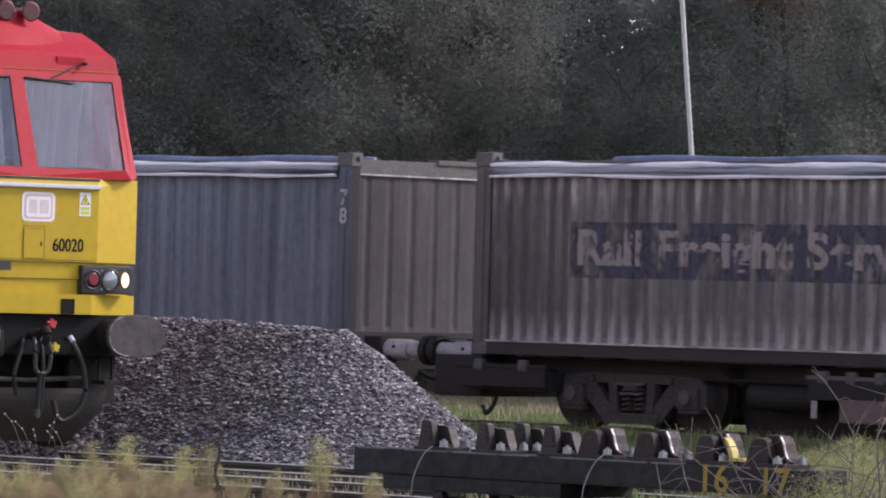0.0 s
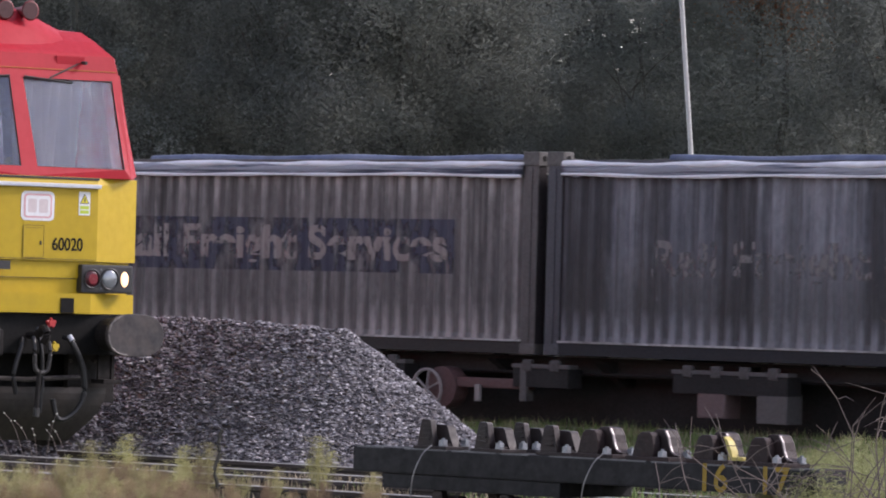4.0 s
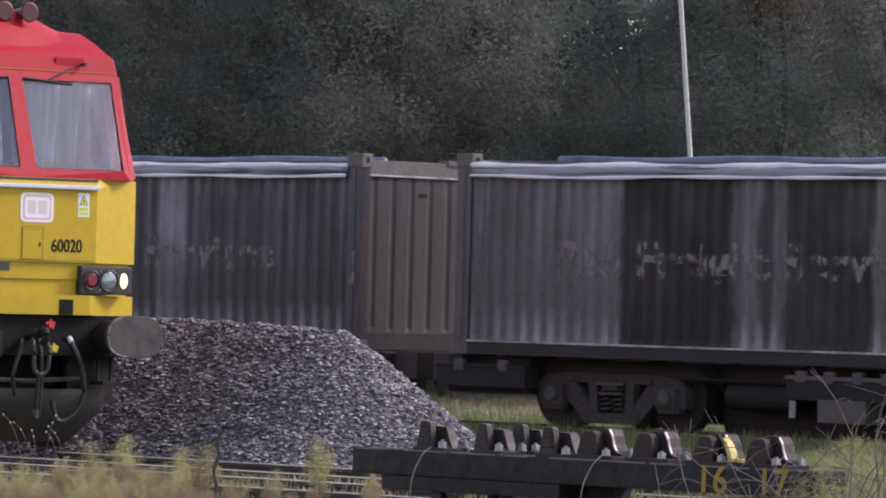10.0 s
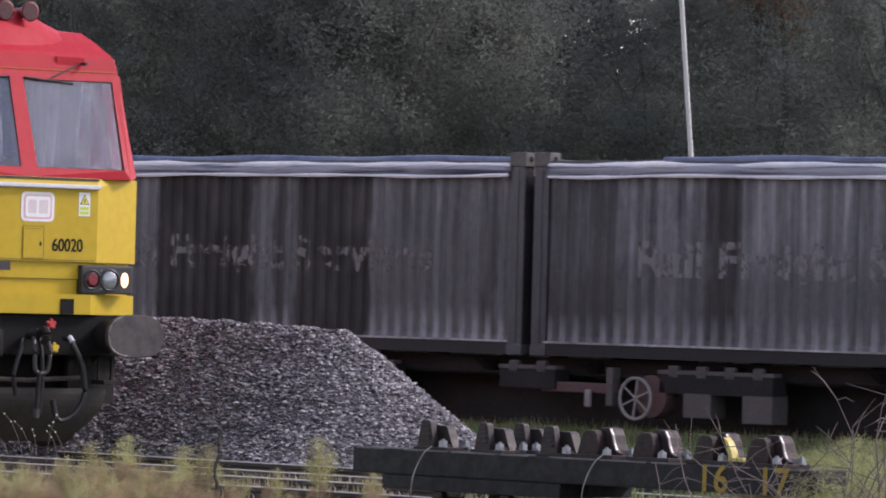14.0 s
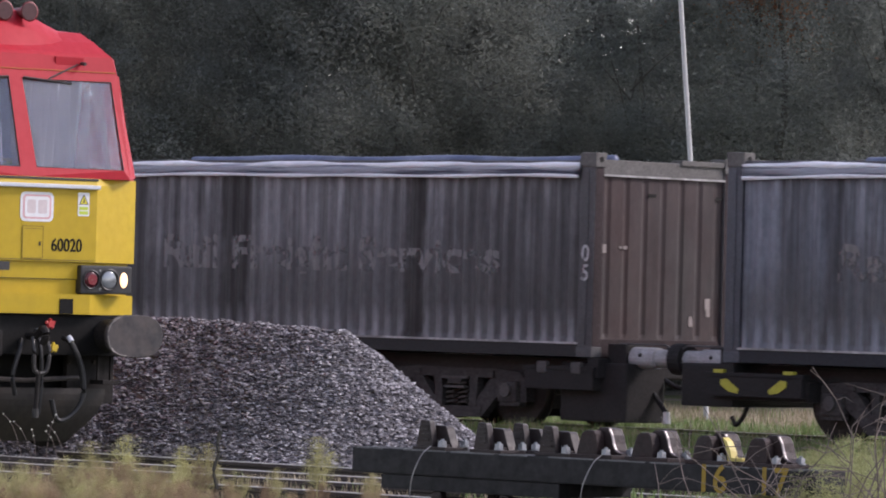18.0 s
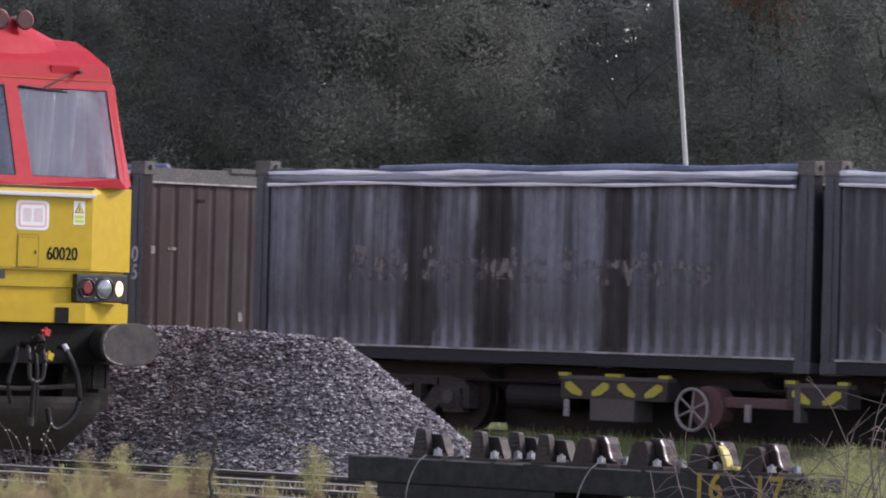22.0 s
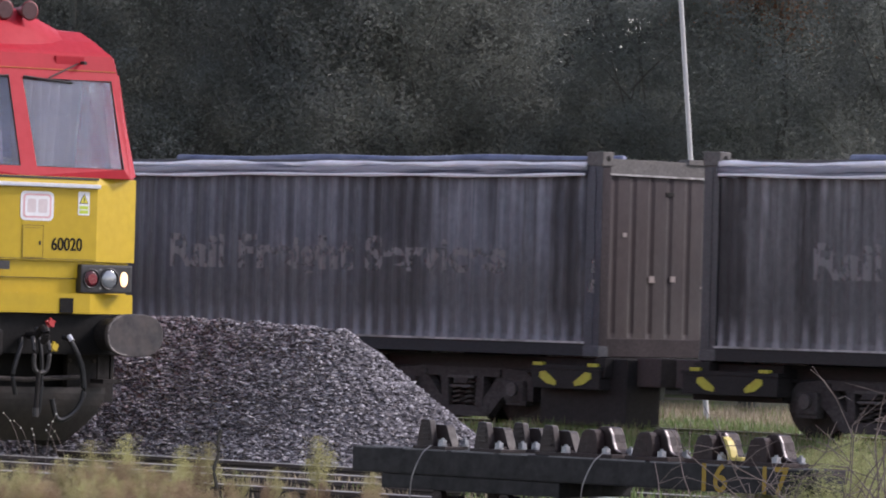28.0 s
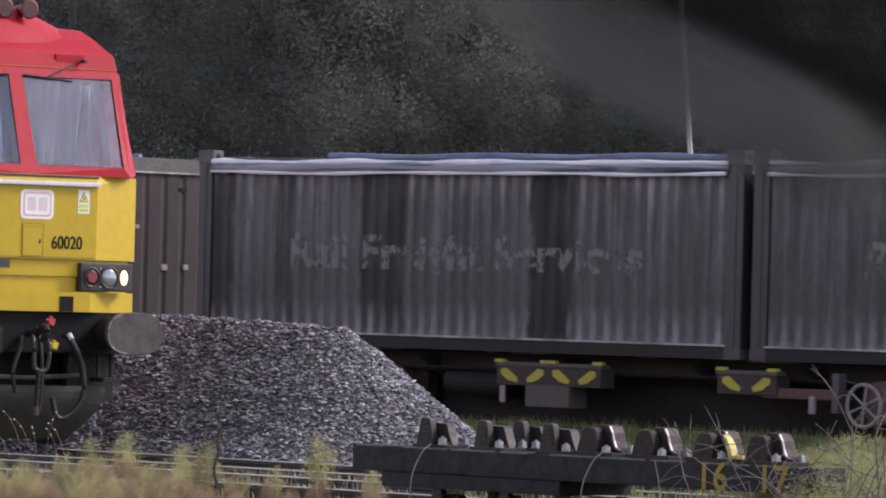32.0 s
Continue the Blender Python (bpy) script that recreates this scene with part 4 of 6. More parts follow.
def sign(near, x0, x1, z, material, label):
    """The painted words, laid over the corrugation from x0 to x1; each letter is a part."""
    bm = text_mesh("Rail Freight Services", 0.5, 0.0, 0.017)
    xs = [v.co.x for v in bm.verts]
    lo, hi = min(xs), max(xs)
    k = (x1 - x0) / (hi - lo)
    for v in bm.verts:
        v.co = ((v.co.x - lo) * k + x0, 0, v.co.z * 1.13 + z)
    for x in rib_breaks(x0, x1)[1:-1]:
        bmesh.ops.bisect_plane(bm, geom=bm.verts[:] + bm.edges[:] + bm.faces[:], plane_co=(x, 0, 0), plane_no=(1, 0, 0))
    for v in bm.verts:
        v.co.y = rib(v.co.x) - 0.009
    # letter by letter: pieces that stand over one another (the dot and stem of an i) belong together
    bmesh.ops.remove_doubles(bm, verts=bm.verts[:], dist=0.0004)
    left, runs = set(bm.faces), []
    while left:
        todo, isle = [left.pop()], []
        while todo:
            f = todo.pop()
            isle.append(f)
            for e in f.edges:
                for g in e.link_faces:
                    if g in left:
                        left.remove(g)
                        todo.append(g)
        xs = [v.co.x for f in isle for v in f.verts]
        runs.append([min(xs), max(xs), isle])
    runs.sort(key=lambda r: r[0])
    letters = []
    for a, b, isle in runs:
        if letters and a < letters[-1][1] - 0.03:
            letters[-1][1] = max(b, letters[-1][1])
            letters[-1][2] += isle
        else:
            letters.append([a, b, isle])
    for a, b, isle in letters:
        me, index = bmesh.new(), {}
        for f in isle:
            vs = []
            for v in f.verts:
                if v not in index:
                    index[v] = me.verts.new(v.co)
                vs.append(index[v])
            me.faces.new(vs)
        part("painted_letter", me, material, near, label)
    bm.free()


def digits(post_ob, chars, z):
    if not chars:
        for k in range(2):
            part("post_mark", box(0.06, 0.165, -0.016, -0.0125, z - 0.09 - 0.24 * k, z + 0.07 - 0.24 * k), LETTER_FAINT, post_ob, "worn pale mark")
    for k, ch in enumerate(chars):
        bm = text_mesh(ch, 0.27, 0.001, 0.004)
        bmesh.ops.translate(bm, verts=bm.verts, vec=(0.115, -0.016, z - 0.23 * k))
        part("post_digit", bm, DIGIT, post_ob, "pale painted digit")


# ---- wagon ----
def wagon_sill(L):
    """The deep middle beam, seen from the side: shallow at the ends, deep between the bogies."""
    return [(0.15, 0.82), (L - 0.15, 0.82), (L - 0.15, 0.60), (L - 3.6, 0.60), (L - 3.75, 0.03), (3.75, 0.03), (3.6, 0.60), (0.15, 0.60)]


WAGON = surface("wagon_frame", (0.0175, 0.0168, 0.0178), 0.7, dark=0.6, stain=(0.031, 0.0275, 0.0280), broad=2.0, relief=0.3, gloss=0.2)
SOLEBAR = surface("dusty_solebar", (0.035, 0.033, 0.034), 0.65, dark=0.6, stain=(0.02, 0.018, 0.018), broad=1.6, amount=0.8, relief=0.2, gloss=0.2)
BOGIE = surface("bogie_casting", (0.074, 0.068, 0.069), 0.8, dark=0.45, stain=(0.022, 0.019, 0.019), grain=24, broad=5, relief=0.35, gloss=0.2)
OXIDE = surface("red_oxide_gear", (0.115, 0.056, 0.056), 0.75, dark=0.6, stain=(0.07, 0.05, 0.05), broad=5, relief=0.3)
PALE_DRUM = surface("dusty_pale_buffer", (0.44, 0.44, 0.46), 0.6, dark=0.6, stain=(0.07, 0.065, 0.065), broad=4, relief=0.15)
CHEVRON = surface("yellow_marker_paint", (0.44, 0.42, 0.04), 0.6, dark=0.75, stain=(0.25, 0.22, 0.03), broad=8, relief=0.1)
BOXGREY = surface("grey_gear_box", (0.085, 0.078, 0.080), 0.65, dark=0.7, stain=(0.055, 0.05, 0.05), broad=4, relief=0.2)
BOXPINK = surface("faded_red_box", (0.125, 0.082, 0.084), 0.65, dark=0.7, stain=(0.09, 0.06, 0.06), broad=4, relief=0.2)
WL = 18.4


def side_frame():
    """A cast bogie side: arched top, deep middle over the springs, open triangles to the axle boxes."""
    bm = bmesh.new()
    top = [(-1.16, 0.30), (-1.16, 0.62), (-1.08, 0.72), (-0.86, 0.77), (0.86, 0.77), (1.08, 0.72), (1.16, 0.62), (1.16, 0.30)]
    prism([(-1.17, 0.34), (-1.17, 0.64), (-1.06, 0.75), (-0.72, 0.79), (-0.72, 0.66), (-0.95, 0.60), (-0.98, 0.34)], 0, 0.16, bm)
    prism([(1.17, 0.34), (1.17, 0.64), (1.06, 0.75), (0.72, 0.79), (0.72, 0.66), (0.95, 0.60), (0.98, 0.34)], 0, 0.16, bm)
    prism([(-0.74, 0.79), (0.74, 0.79), (0.74, 0.66), (-0.74, 0.66)], 0.005, 0.155, bm)
    for s in (-1, 1):
        prism([(s * 0.98, 0.66), (s * 0.58, 0.66), (s * 0.30, 0.30), (s * 0.30, 0.12), (s * 0.44, 0.12), (s * 0.62, 0.34)], 0.01, 0.14, bm)
        prism([(s * 0.22, 0.22), (s * 0.34, 0.22), (s * 0.36, 0.68), (s * 0.24, 0.68)], 0.0, 0.13, bm)
        prism([(s * 0.76, 0.28), (s * 1.08, 0.28), (s * 1.06, 0.62), (s * 0.80, 0.62)], -0.03, 0.10, bm)
    prism([(-0.44, 0.25), (0.44, 0.25), (0.40, 0.10), (-0.40, 0.10)], 0.0, 0.18, bm)
    prism([(-0.10, 0.56), (0.10, 0.56), (0.13, 0.68), (-0.13, 0.68)], -0.03, 0.1, bm)
    return bm


def build_bogie(parent, x):
    bg_ = part("bogie", box(-0.62, 0.62, 0.55, 1.95, 0.20, 0.66, 0.02), WAGON, parent, "cast steel bogie")
    bg_.matrix_basis = Matrix.Translation((x, 0, 0))
    for y, turn in ((0.27, 0), (2.23, 180)):
        sf = part("side_frame", side_frame(), BOGIE, bg_)
        sf.matrix_basis = pose(0, y, 0, 0, 0, turn) @ Matrix.Diagonal((1, 1, 0.86, 1))
        for dx in (-0.10, 0.10):
            bm = tube([(dx + 0.075 * math.cos(a * 0.9), y + (0.07 if turn == 0 else -0.07) + 0.075 * math.sin(a * 0.9), 0.22 + 0.33 * a / 40) for a in range(41)], 0.018, 5)
            part("coil_spring", bm, GRIME_BROWN, bg_)
        for z, w in ((0.545, 0.22), (0.43, 0.17)):
            part("spring_plate", box(-w, w, y - 0.035 if turn == 0 else y - 0.10, y + 0.10 if turn == 0 else y + 0.035, z, z + 0.032, 0.008), LUG, bg_)
        for dx in (-0.62, 0.62):
            part("frame_rib", box(dx - 0.03, dx + 0.03, y - 0.03 if turn == 0 else y, y if turn == 0 else y + 0.03, 0.57, 0.655, 0.008), BOGIE, bg_)
        for dx in (-0.9, 0.9):
            part("axle_cap", disc((dx, y - 0.075 if turn == 0 else y + 0.075, 0.43), (0, 1, 0), 0.085, 0.05, 14), LUG, bg_)
            part("axle_box", box(dx - 0.16, dx + 0.16, y - 0.06 if turn == 0 else y - 0.10, y + 0.10 if turn == 0 else y + 0.06, 0.28, 0.54, 0.04), BOGIE, bg_)
    wheels = []
    for dx in (-0.9, 0.9):
        bm = bmesh.new()
        rod((0, -1.0, 0), (0, 1.0, 0), 0.08, sides=12, bm=bm)
        for y in (-0.755, 0.755):
            rod((0, y - 0.06, 0), (0, y + 0.06, 0), 0.455, sides=32, bm=bm)
            rod((0, y - math.copysign(0.08, y), 0), (0, y - math.copysign(0.055, y), 0), 0.485, sides=32, bm=bm)
            rod((0, y + math.copysign(0.06, y), 0), (0, y + math.copysign(0.075, y), 0), 0.33, 0.20, sides=24, bm=bm)
        ws = part("wheelset", bm, STEELWHEEL, bg_, "steel wheelset")
        ws.matrix_basis = Matrix.Translation((dx, 1.25, 0.455))
        wheels.append(ws)
    return wheels


STEELWHEEL = surface("wheel_steel", (0.022, 0.020, 0.019), 0.6, 0.2, dark=0.6, stain=(0.045, 0.038, 0.035), broad=5, relief=0.2, gloss=0.2)


def wagon(label, yellow, left_buffers, right_buffers, box_mat, brake_x=7.40, way=1):
    root = thing("flat_wagon", Matrix.Identity(4), label, "wagon", "wagons of the train")
    for y in (0.42, 2.08):
        part("solebar", prism([(0.0, 0.62), (WL, 0.62), (WL, 0.84), (0.0, 0.84)], y - 0.03, y + 0.03), SOLEBAR, root, "long steel solebar grey with dust")
        part("solebar_flange", box(0.0, WL, y - 0.06, y + 0.06, 0.605, 0.625), WAGON, root)
    rnd = random.Random(int(brake_x * 10) + len(label) + left_buffers)
    x = 0.4
    while x < WL - 1.0:
        n = rnd.uniform(0.08, 0.9)
        part("dust_line", box(x, x + n, 0.335, 0.392, 0.842, 0.850 + rnd.uniform(0, 0.006)), DUST, root, "pale dust along the solebar")
        x += n + rnd.choice((0.06, 0.1, 0.3, 1.4))
    part("centre_sill", prism(wagon_sill(WL), 0.72, 1.72), WAGON, root, "deep black fish-belly centre sill")
    part("deck", box(0.1, WL - 0.1, 0.30, 2.20, 0.80, 0.835), WAGON, root)
    for x in (0.0, WL - 0.16):
        part("headstock", box(x, x + 0.16, 0.0, 2.50, 0.62, 0.85, 0.01), WAGON, root, "black end beam")
    for x in (3.9, 6.2, 8.3, 10.0, 12.2, 14.4):
        part("cross_member", prism([(0.06, 0.80), (2.44, 0.80), (1.95, 0.50), (0.55, 0.50)], x - 0.06, x + 0.06, axis="x"), WAGON, root)
    # brackets under the solebar, with their painted marks
    def bracket(x0, x1, marks, dark=False):
        b = part("bracket", box(x0, x1, -0.03, 0.22, 0.47, 0.70, 0.01), OXIDE_DARK if yellow and not dark else WAGON, root)
        part("bracket_lip", box(x0 - 0.02, x1 + 0.02, -0.04, 0.12, 0.70, 0.745, 0.006), WAGON if dark else BOXGREY, b)
        if yellow:
            n = marks
            for k in range(n):
                c = x0 + (x1 - x0) * (k + 0.5) / n
                s = 0.135 if k % 2 == 0 else -0.135
                part("yellow_mark", prism([(c - s, 0.66), (c - s * 0.35, 0.675), (c + s, 0.555), (c + s * 0.9, 0.505), (c - s * 0.1, 0.525), (c - s, 0.60)], -0.038, -0.029), CHEVRON, b, "yellow painted marker")
                part("yellow_cap", box(c - s * 1.2 - 0.075, c - s * 1.2 + 0.075, -0.048, 0.02, 0.738, 0.778, 0.006), CHEVRON, b)
        else:
            for k in range(marks):
                c = x0 + (x1 - x0) * (k + 0.5) / marks
                part("bracket_lug", box(c - 0.07, c + 0.08, -0.048, 0.02, 0.66, 0.80, 0.025), LUG, b)
        return b
    bracket(-0.23, 1.21, 2, True)
    bracket(5.28, 6.95, 4)
    bracket(8.76, 9.65, 2)
    bracket(11.30, 13.03, 4)
    bracket(17.25, 18.35, 2, True)
    part("gear_box", box(5.75, 6.45, -0.03, 0.30, 0.22, 0.50, 0.015), box_mat, root, "small equipment box")
    part("gear_box", box(11.68, 12.10, -0.03, 0.25, 0.20, 0.50, 0.015), box_mat, root, "small equipment box")
    part("gear_box", box(12.58, 13.03, -0.03, 0.25, 0.16, 0.50, 0.015), BOXGREY, root, "grey equipment box")
    # handbrake: wheel, spindle housing and shaft
    bx = brake_x
    hw = part("handbrake_wheel", tube([(bx + 0.24 * math.cos(a * math.pi / 14), -0.10, 0.40 + 0.24 * math.sin(a * math.pi / 14)) for a in range(29)], 0.02, 6), PALE_WHEEL, root, "pale spoked handbrake wheel")
    for k in range(3):
        a = k * math.pi / 3 + 0.4
        part("spoke", rod((bx - 0.23 * math.cos(a), -0.10, 0.40 - 0.23 * math.sin(a)), (bx + 0.23 * math.cos(a), -0.10, 0.40 + 0.23 * math.sin(a)), 0.014, sides=6), PALE_WHEEL, hw)
    part("brake_housing", disc((bx + 0.17, 0.08, 0.43), (0, 1, 0), 0.25, 0.22, 20), OXIDE, root, "red oxide brake housing")
    x0, x1 = sorted((bx + way * 0.4, bx + way * 1.6))
    part("brake_shaft", box(x0, x1, 0.0, 0.12, 0.44, 0.56, 0.02), OXIDE, root, "red oxide brake shaft")
    part("brake_lever", box(bx + way * 0.8 - 0.04, bx + way * 0.8 + 0.04, -0.06, -0.02, 0.28, 0.48, 0.008), PALE_WHEEL, root)
    part("shaft_bracket", box(x1 - 0.12, x1 - 0.02, -0.04, 0.10, 0.30, 0.75, 0.01), BOXGREY, root)
    part("brake_pipe", tube([(0.4, 0.30, 0.66), (6, 0.30, 0.64), (12, 0.30, 0.65), (WL - 0.4, 0.30, 0.66)], 0.022, 6), WAGON, root)
    part("air_tank", rod((4.1, 0.45, 0.48), (5.1, 0.45, 0.48), 0.17, sides=20), WAGON, root, "black air reservoir")
    part("end_marker", box(5.35, 5.43, -0.05, -0.03, 0.26, 0.46, 0.004), PALE_WHEEL, root)
    for side, x, d in ((left_buffers, 0.0, -1), (right_buffers, WL, 1)):
        if side:
            for y in (0.39, 2.11):
                bf = part("buffer", rod((x, y, 0.87), (x + d * 0.24, y, 0.87), 0.150, sides=20), WAGON, root)
                part("buffer_sleeve", rod((x + d * 0.22, y, 0.87), (x + d * 0.62, y, 0.87), 0.126, sides=20), PALE_DRUM, bf, "dusty pale buffer sleeve")
                part("buffer_head", disc((x + d * 0.93, y, 0.87), (1, 0, 0), 0.185, 0.10, 24), WAGON, bf)
                part("buffer_plunger", rod((x + d * 0.60, y, 0.87), (x + d * 0.91, y, 0.87), 0.105, sides=16), PALE_DRUM, bf)
                part("buffer_hole", disc((x + d * 0.42, y - 0.118, 0.90), (0, 1, 0.2), 0.026, 0.02, 10), NEARBLACK, bf)
            if d > 0:
                part("pipe_end", rod((x + d * 0.55, 0.62, 0.10), (x + d * 0.55, 0.62, 0.24), 0.05, 0.04, sides=10), WHITE, root, "white pipe end")
                part("hanging_pipe", rod((x + d * 0.10, 0.62, 0.70), (x + d * 0.55, 0.62, 0.22), 0.03, sides=8), WAGON, root)
            if d > 0:
                part("end_block", box(x - 0.7, x + 0.35, 0.12, 0.80, 0.10, 0.80, 0.03), WAGON, root)
            else:
                part("end_block", box(x - 0.72, x + 0.06, 0.10, 1.6, 0.34, 0.84, 0.03), WAGON, root)
                # dark box added where solebar and headstock only cast shade
                part("end_skirt", box(x, x + 1.25, 0.05, 0.60, 0.43, 0.66, 0.02), WAGON, root)
            part("buffer_housing", box(min(x - d * 0.05, x + d * 0.24), max(x - d * 0.05, x + d * 0.24), 0.22, 0.56, 0.66, 1.03, 0.03), WAGON, root, "black buffer housing")
            part("pipe_rail", tube([(x, 0.30, 0.98), (x + d * 0.10, 0.28, 1.03), (x + d * 0.80, 0.28, 1.03), (x + d * 0.92, 0.30, 0.98)], 0.012, 6), BOXGREY, root)
            part("hose_drop", tube(curve_pts([(x + d * 0.02, 0.50, 0.40), (x + d * 0.06, 0.46, 0.24), (x + d * 0.16, 0.44, 0.13), (x + d * 0.24, 0.46, 0.22)], 4), 0.028, 7), RUBBER, root)
            part("coupling", tube(curve_pts([(x, 1.25, 0.95), (x + d * 0.4, 1.25, 0.93), (x + d * 0.8, 1.25, 0.68), (x + d * 0.98, 1.25, 0.86)], 4), 0.045), WAGON, root)
            part("brake_hose", tube(curve_pts([(x, 0.85, 0.80), (x + d * 0.3, 0.84, 0.62), (x + d * 0.6, 0.84, 0.52), (x + d * 0.95, 0.85, 0.66)], 5), 0.03), RUBBER, root)
        else:
            part("drawbar", box(min(x, x + d * 0.75), max(x, x + d * 0.75), 1.08, 1.36, 0.52, 0.78, 0.03), WAGON, root, "black rigid drawbar")
            part("end_block", box(min(x - d * 1.15, x + d * 0.22), max(x - d * 1.15, x + d * 0.22), 0.15, 0.75, 0.04 if d > 0 else 0.40, 0.84, 0.02), WAGON, root)
            part("buffing_plate", box(min(x + d * 0.24, x + d * 0.62), max(x + d * 0.24, x + d * 0.62), 0.30, 0.95, 0.52, 0.86, 0.02), OXIDE_DARK, root, "brown buffing plate")
            part("brake_hose", tube(curve_pts([(x, 0.65, 0.72), (x + d * 0.3, 0.62, 0.55), (x + d * 0.7, 0.64, 0.62)], 5), 0.03), RUBBER, root)
    wheels = build_bogie(root, 2.34) + build_bogie(root, 15.84)
    return root, wheels


LUG = surface("dusty_lug", (0.085, 0.078, 0.078), 0.8, dark=0.6, stain=(0.04, 0.036, 0.036), broad=6, relief=0.3)
OXIDE_DARK = surface("dark_oxide_bracket", (0.048, 0.036, 0.035), 0.75, dark=0.6, stain=(0.025, 0.02, 0.02), broad=5, relief=0.3)

STARTS = [-52.11, -31.70, -11.79, 8.55, 28.42]
TRAIN, WHEELS = [], []
for k, s in enumerate(STARTS):
    yel = k >= 3
    w, ws = wagon("black bogie flat wagon with yellow markers carrying two containers" if yel else "grimy black bogie flat wagon carrying two containers",
                  yel, k in (1, 3), k in (0, 2, 4), BOXPINK if k == 1 else BOXGREY, 11.0 if k in (2, 4) else 7.40, -1 if k in (2, 4) else 1)
    TRAIN.append((w, s, 0.0))
    WHEELS += ws

C = container
BOXES = [
    (0, 0.0, C("blue-grey ribbed steel container on a flat wagon", (0.141, 0.176, 0.241), (0.284, 0.300, 0.332), (0.100, 0.108, 0.133), 0, 0.35), None, None),
    (0, 9.22, C("clean blue-grey ribbed steel container with an olive-brown end", (0.130, 0.158, 0.202), (0.26, 0.285, 0.325), (0.098, 0.114, 0.142), 1, 0.30, (0.215, 0.195, 0.165), ticks=0.15, foot=0.2), None, ("78", 1.86)),
    (1, 0.0, C("brown weathered ribbed container with a dark blue lettered band", (0.165, 0.136, 0.128), (0.46, 0.405, 0.385), (0.078, 0.068, 0.067), 2, 0.60, soot_bands=((0.2, 1.5, 0.40), (2.4, 2.62, 0.45), (4.05, 4.2, 0.4)), ticks=1.0), "banner", None),
    (1, 9.22, C("sooty blue-black ribbed container with faint pale smears", (0.097, 0.102, 0.127), (0.367, 0.367, 0.392), (0.057, 0.057, 0.063), 3, 0.5, (0.21, 0.165, 0.155),
                soot_bands=((0.1, 1.0, 0.55), (1.41, 1.89, 0.4), (2.66, 3.22, 0.6), (4.85, 5.35, 0.5), (5.95, 8.9, 0.45)), pale_bands=((1.0, 1.4, 0.4), (3.45, 4.75, 0.55), (5.4, 5.85, 0.6))), "faint", ("", 1.14)),
    (2, 0.0, C("grey ribbed container with two big soot-dark patches", (0.138, 0.133, 0.140), (0.332, 0.324, 0.332), (0.082, 0.079, 0.082), 4, 0.45,
               soot_bands=((2.63, 4.40, 0.97), (4.75, 5.0, 0.75), (5.14, 6.45, 0.97), (8.35, 8.6, 0.6)), ticks=0.4, foot=0.9), "patches", None),
    (2, 9.22, C("dark grey ribbed container with worn pale lettering", (0.117, 0.117, 0.127), (0.400, 0.392, 0.408), (0.060, 0.057, 0.063), 5, 0.55, (0.20, 0.115, 0.102),
                soot_bands=((0.1, 1.35, 0.55), (2.69, 3.17, 0.75), (5.91, 6.24, 0.85), (7.4, 8.9, 0.25)), pale_bands=((1.42, 1.55, 0.6), (1.9, 2.25, 0.5), (3.25, 5.6, 0.25))), "worn", ("05", 1.22)),
    (3, 0.0, C("slate-blue ribbed container with black vertical patches", (0.112, 0.124, 0.155), (0.350, 0.367, 0.408), (0.064, 0.066, 0.076), 6, 0.42,
               soot_bands=((1.43, 1.65, 0.5), (2.52, 3.11, 0.85), (3.78, 4.38, 0.95), (5.79, 6.29, 0.95), (6.55, 6.68, 0.6)), pale_bands=((0.35, 1.4, 0.35), (1.75, 2.45, 0.4), (3.1, 3.72, 0.45), (4.4, 5.75, 0.4)), ticks=0.6), "bands", None),
    (3, 9.22, C("dark slate ribbed container with worn lettering and a brown end", (0.100, 0.110, 0.138), (0.332, 0.350, 0.383), (0.060, 0.062, 0.071), 7, 0.5, (0.20, 0.155, 0.142),
                soot_bands=((0.3, 1.69, 0.4), (5.05, 6.15, 0.35), (8.24, 8.33, 0.8), (8.42, 8.72, 0.7)), pale_bands=((6.3, 8.2, 0.45), (3.4, 4.6, 0.25)), ticks=0.35), "worn", ("", 1.08)),
    (4, 0.0, C("dark grey ribbed container with soot bands and faded lettering", (0.120, 0.117, 0.123), (0.332, 0.324, 0.332), (0.066, 0.063, 0.066), 8, 0.6,
               soot_bands=((0.1, 0.63, 0.75), (1.40, 1.62, 0.65), (2.83, 3.58, 0.8), (5.69, 6.38, 0.92)), pale_bands=((1.95, 2.8, 0.3),), ticks=0.85, foot=0.8), "worn", None),
    (4, 9.22, C("dark sooty ribbed container with a pale smear", (0.100, 0.100, 0.107), (0.300, 0.291, 0.300), (0.060, 0.057, 0.062), 9, 0.5), "faint", ("", 1.22)),
]
for k, dx, (root, near, post), marks, num in BOXES:
    TRAIN.append((root, STARTS[k] + dx, FLOOR))
    if marks == "banner":
        part("painted_band", painted(1.52, 7.66, 0.94, 1.60, 0.002), BANNER, near, "dark blue painted band")
        sign(near, 1.62, 7.56, 1.275, LETTER_BRIGHT, "worn pale lettering")
    elif marks:
        sign(near, 1.63, 7.50, 1.15, {"faint": LETTER_FAINT, "patches": LETTER_FAINT, "bands": LETTER_FAINT, "worn": LETTER}[marks], "faint pale lettering" if marks in ("faint", "patches", "bands") else "worn pale lettering")
    if num:
        right = [o for o in root.children if o.name.startswith("corner_post") and o.matrix_basis.translation.x > 1 and o.matrix_basis.translation.y < 1][0]
        digits(right, *num)


